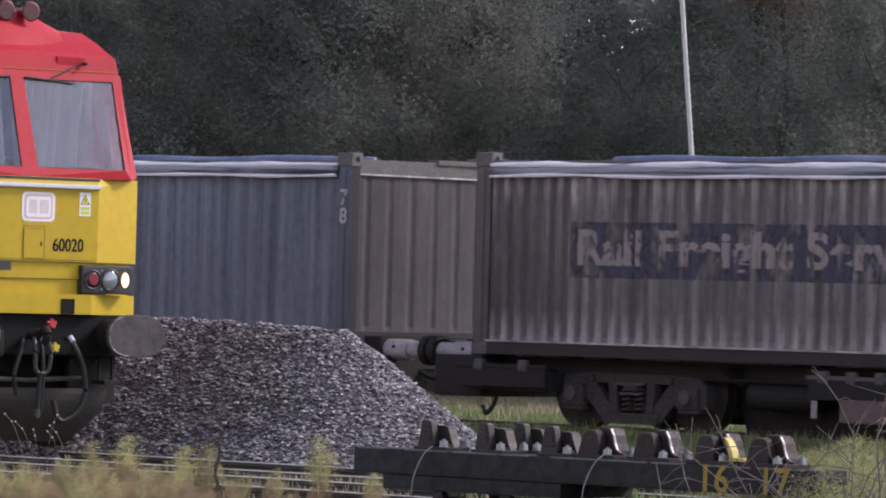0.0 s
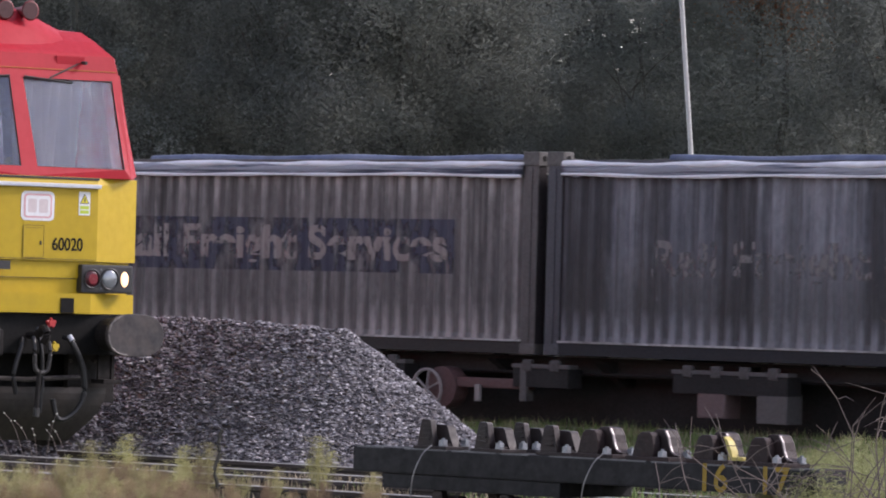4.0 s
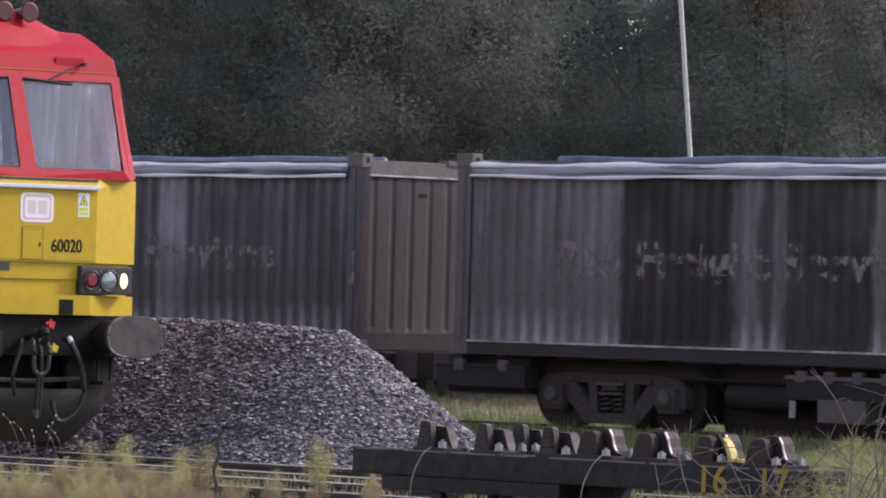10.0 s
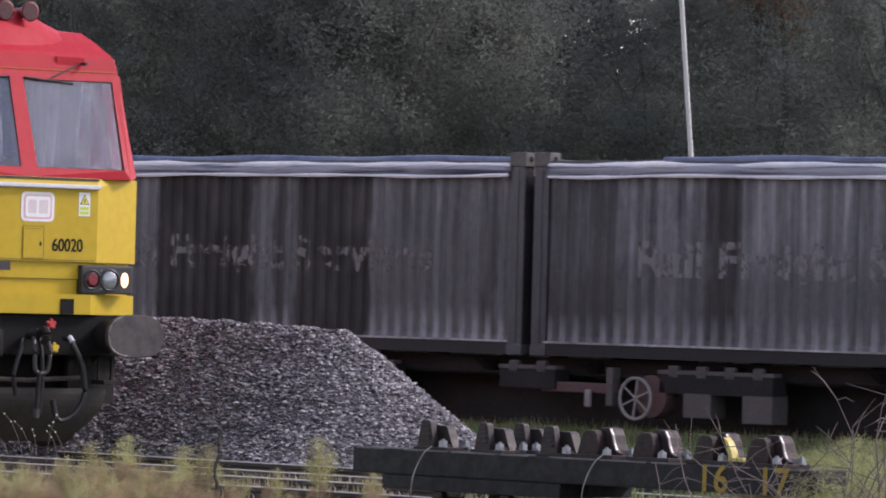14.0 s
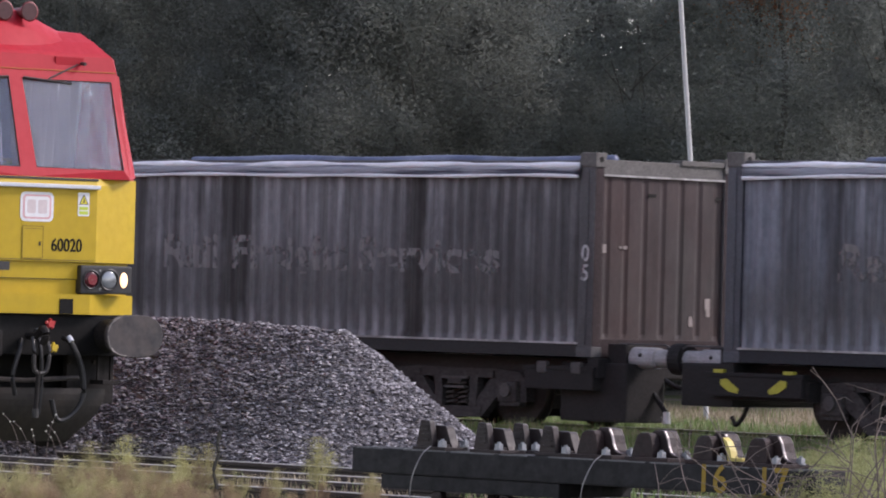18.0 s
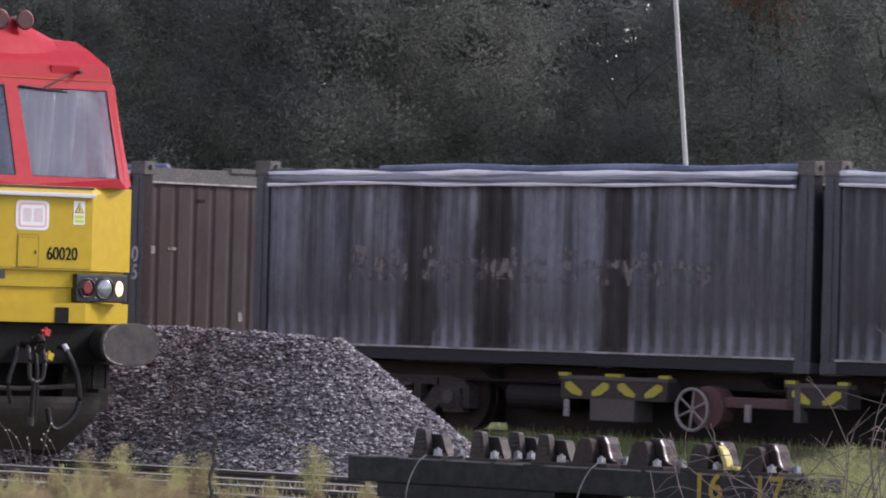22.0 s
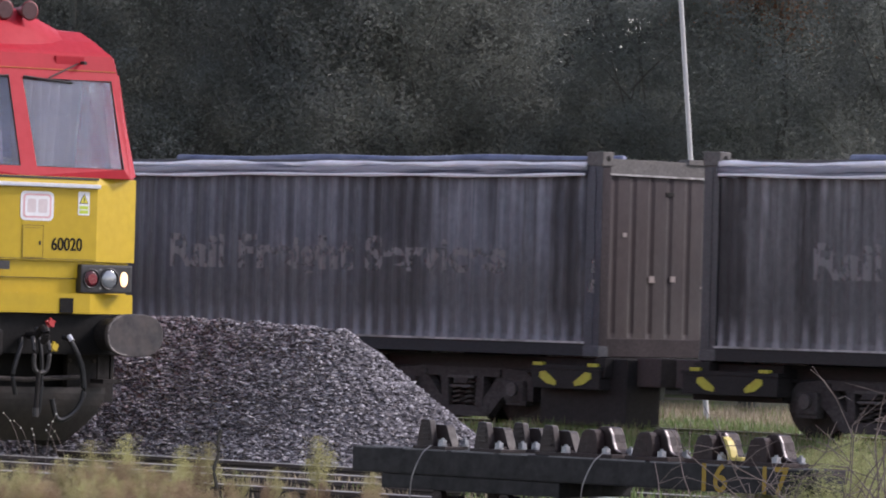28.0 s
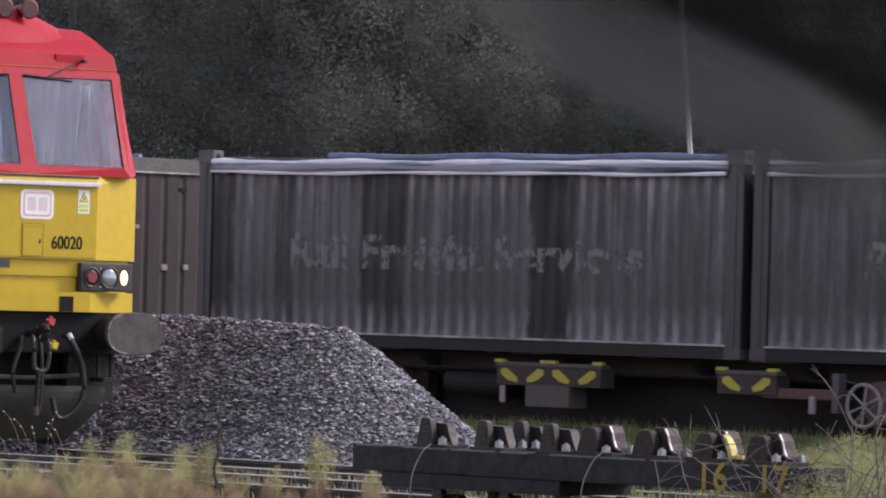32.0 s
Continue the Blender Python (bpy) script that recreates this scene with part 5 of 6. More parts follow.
# ---- running line and the near siding ----
x, y = along(-62.0, 1.25)
track("running_line", "running line with worn rails on ballast", pose(x, y, 0, 0, 0, -ANGLE), 118.0, 0.0, sleepers=False)
def yard(s, p):
    return DX * s + NX * p, DY * s + NY * p
x, y = yard(-36.5, 32.38)
track("siding_track", "overgrown siding track with rusty rails", pose(x, y, 0, 0, 0, -ANGLE), 16.0, 0.0)
x, y = yard(-38.0, 29.73)
track("siding_track", "overgrown siding track with rusty rails", pose(x, y, 0.0, 0, 0, -ANGLE), 18.0, 0.0)


# ---- heap of ballast ----
RIDGE_A, RIDGE_B = Vector((-3.7, 53.2)), Vector((-0.985, 50.805))


def heap_z(x, y):
    p = Vector((x, y))
    ab = RIDGE_B - RIDGE_A
    k = max(0, min(1, (p - RIDGE_A).dot(ab) / ab.length_squared))
    d = (p - (RIDGE_A + ab * k)).length
    top = 1.25 - 0.08 * k + 0.05 * noise.noise((x * 1.3, y * 1.3, 2))
    d = math.sqrt(d * d + 0.02) - 0.14
    z = top - d * (0.80 + 0.06 * noise.noise((x * 0.9, y * 0.9, 7)))
    return z + 0.03 * noise.noise((x * 5, y * 5, 1)) + 0.045 * noise.noise((x * 1.9, y * 1.9, 12)) * min(1.0, max(0.0, d * 2))


def stone_mesh(bm, c, r, rnd):
    """One crushed stone: a squashed, cut octahedron."""
    q = Euler((rnd.uniform(0, 6.3), rnd.uniform(0, 6.3), rnd.uniform(0, 6.3))).to_matrix()
    pts, long = [], rnd.uniform(0.9, 1.5)
    for v in ((1, 0, 0), (-1, 0, 0), (0, 1, 0), (0, -1, 0), (0, 0, 1), (0, 0, -1)):
        w = q @ (Vector(v) * r * rnd.uniform(0.55, 1.25))
        pts.append(bm.verts.new(Vector(c) + Vector((w.x * long, w.y * 1.1, w.z * 0.55))))
    for a, b, d in ((0, 2, 4), (2, 1, 4), (1, 3, 4), (3, 0, 4), (2, 0, 5), (1, 2, 5), (3, 1, 5), (0, 3, 5)):
        bm.faces.new((pts[a], pts[b], pts[d]))


def stone_material(name, lo, mid, hi):
    m, t, b = nodes(name)
    geo = t.nodes.new("ShaderNodeNewGeometry")
    col = ramp(t, geo.outputs["Random Per Island"], [(0.0, lo), (0.6, mid), (1.0, hi)])
    fine = noise_out(t, 60, 4)
    col = mixed(t, ramp(t, fine, [(0.35, (0.4,)), (0.65, (0,))]), col, lo)
    t.links.new(col, b.inputs["Base Color"])
    b.inputs["Roughness"].default_value = 0.75
    return m


STONE = stone_material("crushed_stone", (0.040, 0.037, 0.042), (0.180, 0.168, 0.183), (0.54, 0.52, 0.54))


def build_heap():
    rnd = random.Random(5)
    bm = bmesh.new()
    n, mx = 60, []
    for j in range(n + 1):
        row = []
        for i in range(n + 1):
            x, y = -6.2 + 7.6 * i / n, 48.0 + 7.6 * j / n
            row.append(bm.verts.new((x, y, max(heap_z(x, y) - 0.03, ground_z(x, y) - 0.06))))
        mx.append(row)
    for a, b in zip(mx, mx[1:]):
        for i in range(n):
            bm.faces.new((a[i], a[i + 1], b[i + 1], b[i]))
    heap = thing("ballast_heap", Matrix.Identity(4), "heap of loose grey crushed ballast stone", "heap")
    part("heap_core", bm, BALLAST, heap)
    bm = bmesh.new()
    made = 0
    while made < 36000:
        x, y = rnd.uniform(-4.6, 1.1), rnd.uniform(48.0, 53.6)
        z = heap_z(x, y)
        g = ground_z(x, y)
        # the face towards the yard carries the visible stones
        if z < g + 0.0 or (y > 51.3 - 0.88 * (x + 0.92) + 0.5):
            continue
        stone_mesh(bm, (x, y, z + rnd.uniform(-0.012, 0.012)), rnd.uniform(0.012, 0.029) * (1.3 if rnd.random() < 0.12 else 1), rnd)
        made += 1
    tagged(part("loose_stone", bm, STONE, heap), kind="stuff")
    bm = bmesh.new()
    for k in range(3500):
        x, y = rnd.uniform(-5.0, 3.4), rnd.uniform(42.5, 50.0)
        g = ground_z(x, y)
        if heap_z(x, y) > g:
            continue
        stone_mesh(bm, (x, y, g + 0.012), rnd.uniform(0.016, 0.04), rnd)
    st = part("scattered_ballast", bm, STONE, None)
    tagged(st, "scattered grey ballast stones on the yard ground", "stones", kind="stuff")


build_heap()

# ---- stack of turnout bearers with their iron chairs ----
BEARER = surface("tarred_bearer", (0.0085, 0.0085, 0.0095), 0.7, dark=0.5, stain=(0.030, 0.028, 0.030), grain=22, broad=9, amount=0.65, relief=0.4, gloss=0.25)
CHAIR = surface("rusty_chair_iron", (0.030, 0.0135, 0.013), 0.6, dark=0.45, stain=(0.018, 0.015, 0.016), grain=30, broad=6, amount=0.9, relief=0.35, random=True, gloss=0.25)
CHAIR_GREY = surface("grey_chair_iron", (0.019, 0.017, 0.0185), 0.5, dark=0.5, stain=(0.025, 0.013, 0.0125), grain=30, broad=6, amount=0.9, relief=0.3, random=True, gloss=0.25)
BOLT = surface("zinc_bolt", (0.27, 0.285, 0.31), 0.4, 0.5, dark=0.75, relief=0.1)
PAINTY = surface("yellow_crayon_paint", (0.34, 0.215, 0.016), 0.75, dark=0.6, stain=(0.12, 0.08, 0.02), grain=40, broad=14, relief=0.1)
CLIP = surface("dull_yellow_paint", (0.52, 0.43, 0.11), 0.6, dark=0.8, stain=(0.30, 0.25, 0.10), broad=12, relief=0.1)
EDGE_GLINT = surface("worn_bright_iron", (0.25, 0.23, 0.23), 0.4, 0.4, dark=0.55, stain=(0.16, 0.13, 0.13), grain=40, broad=14, amount=0.9, relief=0.2)


ARRIS_GLINT = surface("worn_tar_edge", (0.16, 0.16, 0.17), 0.6, dark=0.5, stain=(0.05, 0.05, 0.05), broad=9, amount=0.9, relief=0.2)
JAW = [(0.055, 0.158), (0.076, 0.125), (0.088, 0.080), (0.102, 0.048), (0.128, 0.034)]   # the flared right flank


def chair_mesh():
    """A cast rail chair seen across the rail: base plate, a blunt near jaw and a far jaw that flares to its foot."""
    bm = bmesh.new()
    box(-0.14, 0.16, -0.11, 0.11, 0.0, 0.022, 0.004, bm)
    prism([(-0.112, 0.02), (0.036, 0.02), (0.034, 0.09), (0.024, 0.132), (0.006, 0.149), (-0.050, 0.149), (-0.074, 0.134), (-0.092, 0.085)], -0.088, -0.025, bm, bevel=0.006)
    prism([(-0.06, 0.02), (0.15, 0.02), (0.148, 0.028), *JAW[::-1], (0.036, 0.165), (-0.012, 0.165), (-0.032, 0.150)], -0.015, 0.085, bm, bevel=0.005)
    for z in (0.055, 0.080, 0.105):
        box(-0.098 + z * 0.2, -0.005, -0.092, -0.086, z - 0.004, z + 0.004, 0, bm)
    return bm


def low_chair_mesh():
    """The other pattern of chair: a tall ribbed near jaw and a lower flat-topped far jaw."""
    bm = bmesh.new()
    box(-0.11, 0.13, -0.10, 0.09, 0.0, 0.018, 0.004, bm)
    prism([(-0.090, 0.016), (0.030, 0.016), (0.022, 0.080), (0.006, 0.150), (-0.002, 0.160), (-0.055, 0.162), (-0.062, 0.150), (-0.078, 0.080)], -0.090, -0.045, bm, bevel=0.005)
    for z in (0.056, 0.082, 0.108, 0.134):
        box(-0.070 + z * 0.14, 0.010 - z * 0.08, -0.097, -0.088, z - 0.005, z + 0.005, 0.002, bm)
    prism([(-0.035, 0.016), (0.112, 0.016), (0.092, 0.060), (0.070, 0.120), (0.058, 0.132), (-0.03, 0.134)], -0.020, 0.045, bm, bevel=0.005)
    box(0.0, 0.10, -0.05, -0.015, 0.016, 0.032, 0.004, bm)
    return bm


def bolt_mesh():
    """A square nut on a washer with the bolt's end above it."""
    bm = bmesh.new()
    disc((0, 0, 0.004), (0, 0, 1), 0.023, 0.008, 12, bm)
    box(-0.015, 0.015, -0.015, 0.015, 0.008, 0.028, 0.002, bm)
    disc((0, 0, 0.032), (0, 0, 1), 0.009, 0.010, 8, bm)
    return bm


STACK = Vector((-0.377, 29.408))


def bearer(origin, length, spots, label, rz=-ANGLE):
    root = thing("turnout_bearer", pose(*origin, 0, 0, rz), label, "bearer", "stacked turnout bearers")
    part("beam", box(0, length, -0.13, 0.13, 0.0, 0.140, 0.012), BEARER, root, "black tarred beam")
    if length > 3:
        # the highlight along the beam's top edge, laid on as pale strips
        for k in range(9):
            part("worn_arris", box(0.03 + k * 0.36, 0.03 + k * 0.36 + 0.20 + 0.14 * abs(math.sin(k * 2.1)), -0.131, -0.122, 0.1335, 0.1415), ARRIS_GLINT, root, "pale strip for the highlight on the top edge")
    for i, (s, grey, big) in enumerate(spots):
        global CHAIR_OB, BOLT_OB, EDGE_OB
        if CHAIR_OB is None:
            CHAIR_OB = part("chair", chair_mesh(), CHAIR, root, "rusty iron rail chair")
            ch = CHAIR_OB
        else:
            ch = again(CHAIR_OB, Matrix.Identity(4), root)
            ch["label"] = "rusty iron rail chair"
        if grey:
            ch.data = CHAIR_OB.data.copy() if CHAIR_GREY_ME[0] is None else CHAIR_GREY_ME[0]
            if CHAIR_GREY_ME[0] is None:
                ch.data.materials[0] = CHAIR_GREY
                CHAIR_GREY_ME[0] = ch.data
        if big < 1.0:
            if LOW_ME[0] is None:
                bm = low_chair_mesh()
                LOW_ME[0] = bpy.data.meshes.new("chair")
                bm.to_mesh(LOW_ME[0])
                bm.free()
                LOW_ME[0].materials.append(CHAIR_GREY)
            ch.data = LOW_ME[0]
        ch.matrix_basis = pose(s, 0, 0.141, 0, 0, 2 * math.sin(i * 2.3)) @ Matrix.Diagonal((1.0 if big < 1.0 else big, 1, 1.0, 1))
        if big < 1.0:
            pass
        elif EDGE_OB is None:
            # pale strip that paints the highlight on the jaw's right flank
            bm = prism([(x + 0.003, z + 0.002) for x, z in JAW] + [(x - 0.005, z - 0.003) for x, z in JAW[::-1]], -0.0185, -0.004)
            EDGE_OB = part("worn_edge", bm, EDGE_GLINT, ch, "pale strip for the highlight on the edge")
        else:
            again(EDGE_OB, Matrix.Identity(4), ch)
        for bx, by in ((0.078, -0.062), (0.118, 0.075) if big < 1.0 else (0.148, 0.055)):
            if BOLT_OB is None:
                BOLT_OB = part("bolt", bolt_mesh(), BOLT, ch, "bright zinc bolt")
                bo = BOLT_OB
            else:
                bo = again(BOLT_OB, Matrix.Identity(4), ch)
            bo.matrix_basis = Matrix.Translation((bx, by, 0.018)) @ Matrix.Diagonal((1.1, 1.1, 1.2, 1))
    return root


CHAIR_OB = BOLT_OB = EDGE_OB = None
CHAIR_GREY_ME, LOW_ME = [None], [None]


def build_stack():
    lab = "black tarred turnout bearer with iron chairs in a stack"
    z = 0.677 - 0.14
    d = Vector((DX, DY))
    nn = Vector((NX, NY))
    spots = [(1.74, 0, 1.0), (0.54, 1, 0.9), (0.97, 1, 0.9), (1.45, 1, 0.9), (2.13, 0, 1.0), (2.55, 0, 1.0), (2.91, 0, 1.0)]
    top = bearer((STACK.x, STACK.y, z), 3.30, spots, "black tarred bearer with rusty iron chairs and yellow numbers")
    for s, ch in ((2.62, "16"), (3.03, "17")):
        for k, digit in enumerate(ch):
            bm = text_mesh(digit, 0.20, 0.001, 0.0035)
            bmesh.ops.translate(bm, verts=bm.verts, vec=(s - 0.055 + 0.11 * k, -0.1325, 0.065))
            part("painted_digit", bm, PAINTY, top, "yellow painted digit")
    clip = part("yellow_clip", prism([(2.655, 0.165), (2.685, 0.165), (2.672, 0.215), (2.645, 0.265), (2.615, 0.287), (2.638, 0.24)], -0.05, 0.0), CLIP, top, "yellow painted clip")
    part("clip_foot", box(2.66, 2.75, -0.05, 0.0, 0.163, 0.182, 0.005), CLIP, clip)
    # a second beam just behind, so that further chairs peep out between the first ones
    o = STACK + nn * 0.34 + d * 0.12
    bearer((o.x, o.y, z - 0.005), 2.65, [(0.80, 0, 0.9)], lab)
    level = z
    o = STACK + d * 0.22
    pk = thing("timber_packing", pose(o.x, o.y, level - 0.08, 0, 0, -ANGLE), "dark tarred packing plank between the stacked bearers", "plank")
    part("plank", box(0, 1.32, -0.12, 0.46, 0.0, 0.078, 0.008), BEARER, pk)
    level -= 0.385
    for row in range(2):
        o = STACK + nn * (0.34 * row) + d * (0.42 + 0.1 * row)
        bearer((o.x, o.y, level), 2.5, [(0.22, 1, 0.9), (0.72, 1, 0.9), (1.15, 1, 0.9), (1.45, 0, 1.0), (1.85, 1, 1.0), (2.25, 1, 1.0)], lab)
    level -= 0.15
    for s in (0.5, 2.4):
        o = STACK + d * s
        bt = thing("timber_batten", pose(o.x, o.y, level, 0, 0, -ANGLE), "rough timber batten under the stack", "batten")
        part("batten_beam", box(-0.08, 0.08, -0.25, 0.6, -0.30, 0.149, 0.01), SLEEPER, bt)
    return level


build_stack()
# wires that bound the stack
for s, h in ((0.55, 0.0), (1.80, 0.0)):
    o = STACK + Vector((DX, DY)) * s - Vector((NX, NY)) * 0.15
    bm = tube(curve_pts([(o.x + 0.05, o.y, 0.70), (o.x, o.y - 0.03, 0.65), (o.x - 0.05, o.y - 0.02, 0.52), (o.x - 0.06, o.y, 0.36)], 5), 0.004, 5)
    wob = part("binding_wire", bm, STEEL, None)
    tagged(wob, "loose steel binding wire over the stacked bearers", "wire")

# ---- leaning pole behind the train ----
pl = thing("lighting_pole", pose(3.80, 75.0, -0.2, 0, -5.0, 0), "slim pale metal pole leaning slightly behind the train", "pole")
POLE = surface("pale_pole_metal", (0.48, 0.48, 0.47), 0.6, 0.0, dark=0.75, stain=(0.40, 0.39, 0.37), broad=3, relief=0.1)
part("shaft", rod((0, 0, 0), (0, 0, 9.5), 0.038, 0.032, sides=14), POLE, pl)
part("base_plate", box(-0.2, 0.2, -0.2, 0.2, 0, 0.03, 0.005), POLE, pl)

# ---- trees: a dense dark wood beyond the line ----
LEAF = leafy("dark_leaves", (0.097, 0.109, 0.098), (0.111, 0.124, 0.111), (0.129, 0.144, 0.126), 0.62, 0.9, 1.62)
LEAF_GREY = leafy("grey_green_leaves", (0.112, 0.126, 0.117), (0.136, 0.150, 0.139), (0.158, 0.172, 0.158), 0.62, 0.9, 1.62)
WOOD = surface("mossy_bark", (0.085, 0.090, 0.075), 0.9, dark=0.6, stain=(0.06, 0.065, 0.052), grain=22, broad=4, relief=0.5)
LEAF_RUST = leafy("autumn_leaves", (0.08, 0.036, 0.018), (0.14, 0.060, 0.03), (0.22, 0.095, 0.05))
BARK = surface("dark_bark", (0.060, 0.056, 0.047), 0.9, dark=0.5, stain=(0.035, 0.034, 0.028), grain=22, broad=4, relief=0.6)


def tree_meshes(seed, height, spread, leaves, size, low=0.10):
    rnd = random.Random(seed)
    wood = bmesh.new()
    tube(curve_pts([(0, 0, 0), (rnd.uniform(-.2, .2), rnd.uniform(-.2, .2), height * 0.3), (rnd.uniform(-.5, .5), rnd.uniform(-.5, .5), height * 0.62), (rnd.uniform(-.6, .6), rnd.uniform(-.6, .6), height * 0.93)], 3),
         [0.15, 0.13, 0.115, 0.10, 0.09, 0.08, 0.065, 0.05, 0.035, 0.02], 7, wood)
    clumps = []
    for k in range(46):
        a, h = rnd.uniform(0, 6.283), rnd.uniform(low, 0.97) ** 0.9
        prof = math.sin(min(1, h * 1.25 + 0.15) * math.pi * 0.62 + 0.35)
        r = spread * prof * rnd.uniform(0.10, 1.08)
        tip = Vector((r * math.cos(a), r * math.sin(a), height * h))
        root_z = max(0.3, height * h - rnd.uniform(0.6, 1.8))
        if k % 4 == 0:
            tube(curve_pts([(0, 0, root_z), (tip.x * 0.5, tip.y * 0.5, (root_z + tip.z) / 2 + 0.1), tip], 3), [0.022, 0.02, 0.017, 0.014, 0.011, 0.008, 0.005], 5, wood)
        clumps.append((tip, rnd.uniform(0.45, 0.95)))
    # each clump is made of a few sprays of small pointed leaves
    gen = np.random.default_rng(seed)
    tips = np.array([list(t) for t, r in clumps])
    size_of = np.array([r for t, r in clumps])
    sprays = np.repeat(tips, 9, 0) + gen.normal(0, 1, (len(clumps) * 9, 3)) * np.array([0.55, 0.55, 0.45]) * np.repeat(size_of, 9)[:, None]
    reach = gen.uniform(0.14, 0.36, len(sprays))
    which = gen.integers(0, len(sprays), leaves)
    spots = sprays[which] + gen.normal(0, 1, (leaves, 3)) * reach[which][:, None] * np.array([1, 1, 0.8])
    out = (spots - tips[which // 9]) / size_of[which // 9][:, None] + 0.35 * (spots - sprays[which]) / reach[which][:, None]
    out += 0.35 * spots * np.array([1, 1, 0]) / spread + np.array([0, 0, 0.35])
    return wood, leaf_mesh(gen, spots, size, out)


def leaf_mesh(gen, centres, size, out=None):
    """Many small leaves, each a small pointed blade, as one mesh; they face outwards from their clump, so that it shades as one soft body."""
    n = len(centres)
    s = size * gen.uniform(0.6, 1.35, n)[:, None]   # size: one number or a column
    a = gen.normal(0, 1, (n, 3)) * np.array([1, 1, 0.6])
    a /= np.linalg.norm(a, axis=1)[:, None]
    b = np.cross(a, gen.normal(0, 1, (n, 3)))
    b /= np.linalg.norm(b, axis=1)[:, None]
    if out is not None:
        out = out / np.linalg.norm(out, axis=1)[:, None]
        b = np.where((np.cross(b, a) * out).sum(1)[:, None] > 0, b, -b)
    v = np.stack([centres - a * 0.5 * s - b * 0.32 * s, centres - a * 0.5 * s + b * 0.32 * s, centres + a * 0.55 * s], 1).reshape(-1, 3)
    tri = np.arange(n * 3).reshape(-1, 3)
    me = bpy.data.meshes.new("crown")
    me.vertices.add(len(v))
    me.vertices.foreach_set("co", v.ravel().astype(np.float32))
    me.loops.add(tri.size)
    me.loops.foreach_set("vertex_index", tri.ravel().astype(np.int32))
    me.polygons.add(len(tri))
    me.polygons.foreach_set("loop_start", np.arange(0, tri.size, 3, dtype=np.int32))
    me.update()
    me.validate()
    if out is not None:
        me.normals_split_custom_set_from_vertices(np.repeat(out, 3, 0))
    return me


def foliage(name, me, material, parent):
    me.materials.append(material)
    ob = new(name, me)
    ob.parent = parent
    return ob


def build_trees():
    kinds = []
    for seed, h, sp, size in ((11, 9.5, 2.6, 0.055), (12, 10.5, 2.8, 0.053), (13, 8.5, 2.5, 0.052), (14, 9.8, 2.7, 0.057)):
        wood, crown = tree_meshes(seed, h, sp, 76000, size)
        root = thing("tree", pose(0, 0, -0.22), "dense dark green broadleaf tree beyond the line", "tree", "trees of the wood")
        part("trunk", wood, WOOD, root)
        foliage("crown", crown, LEAF if seed != 13 else LEAF_GREY, root)
        kinds.append(root)
    rnd = random.Random(3)
    spots = []
    for row, (y0, step, span) in enumerate(((85.0, 3.1, 9.2), (89.5, 3.3, 9.8), (94.5, 3.3, 10.4), (99.5, 3.3, 11.0))):
        x = -span
        while x < span:
            spots.append((x + rnd.uniform(-0.6, 0.6), y0 - 0.25 * x + rnd.uniform(-0.9, 0.9)))
            x += step
    for i, (x, y) in enumerate(spots):
        low = abs(x / y - 0.041) < 0.021
        m = pose(x, y, -0.22, 0, 0, rnd.uniform(0, 360)) @ Matrix.Diagonal((0.85, 0.85, 0.66 + 0.04 * math.sin(i * 1.9), 1) if low else (1, 1, 1, 1))
        if i < 4:
            kinds[i].matrix_basis = m
        else:
            copy_thing(kinds[2 if x > 2.5 and rnd.random() < 0.55 else rnd.randrange(4)], m)


build_trees()
wood, crown = tree_meshes(17, 7.6, 0.65, 7000, 0.055, 0.82)
rt = thing("tree", pose(4.85, 83.5, -0.2), "slim tree with rust-brown autumn leaves at its top", "tree", "trees of the wood")
part("trunk", wood, WOOD, rt)
bare, green = tree_meshes(18, 6.9, 1.7, 40000, 0.052)
bare.free()
foliage("crown", green, LEAF, rt)
foliage("crown", crown, LEAF_RUST, rt)


def far_wood():
    """The unbroken wood behind, joined: dark foliage with a ragged top and two ragged gaps."""
    gen = np.random.default_rng(8)
    n = 120000
    x = gen.uniform(-17, 17, n)
    z = gen.uniform(-0.2, 1.0, n) * (12 + 1.5 * np.sin(x * 0.7) + np.sin(x * 2.1))
    x2, z2 = gen.uniform(0.2, 8.0, 70000), gen.uniform(4.0, 9.5, 70000)
    size = np.concatenate([gen.uniform(0.25, 0.45, n), gen.uniform(0.10, 0.20, 70000)])
    x, z = np.concatenate([x, x2]), np.concatenate([z, z2])
    gap = (size > 0.22) & (x > 1.2) & (x < 6.6) & (z > 5.6) & (z < 8.6)
    for gx, gz, rx, rz in ((3.72, 7.02, 0.27, 0.25), (4.98, 7.10, 0.30, 0.22)):
        d = ((x - gx) / rx) ** 2 + ((z - gz) / rz) ** 2
        speck = np.sin(x * 31 + 3 * np.sin(z * 17)) + np.sin(z * 37 + 2 * np.sin(x * 23))
        gap |= (d < 2.6) & (size > 0.2) | (d < 0.75 + 0.6 * speck) & (gen.uniform(0, 1, len(x)) < 0.97)
    spots = np.stack([x, 106 - 0.25 * x + gen.uniform(-2.5, 2.5, len(x)), z], 1)[~gap]
    me = leaf_mesh(gen, spots, size[~gap][:, None])
    me.materials.append(LEAF)
    tagged(new("far_wood", me), "dark unbroken wood in the background", "wood", kind="stuff")


far_wood()

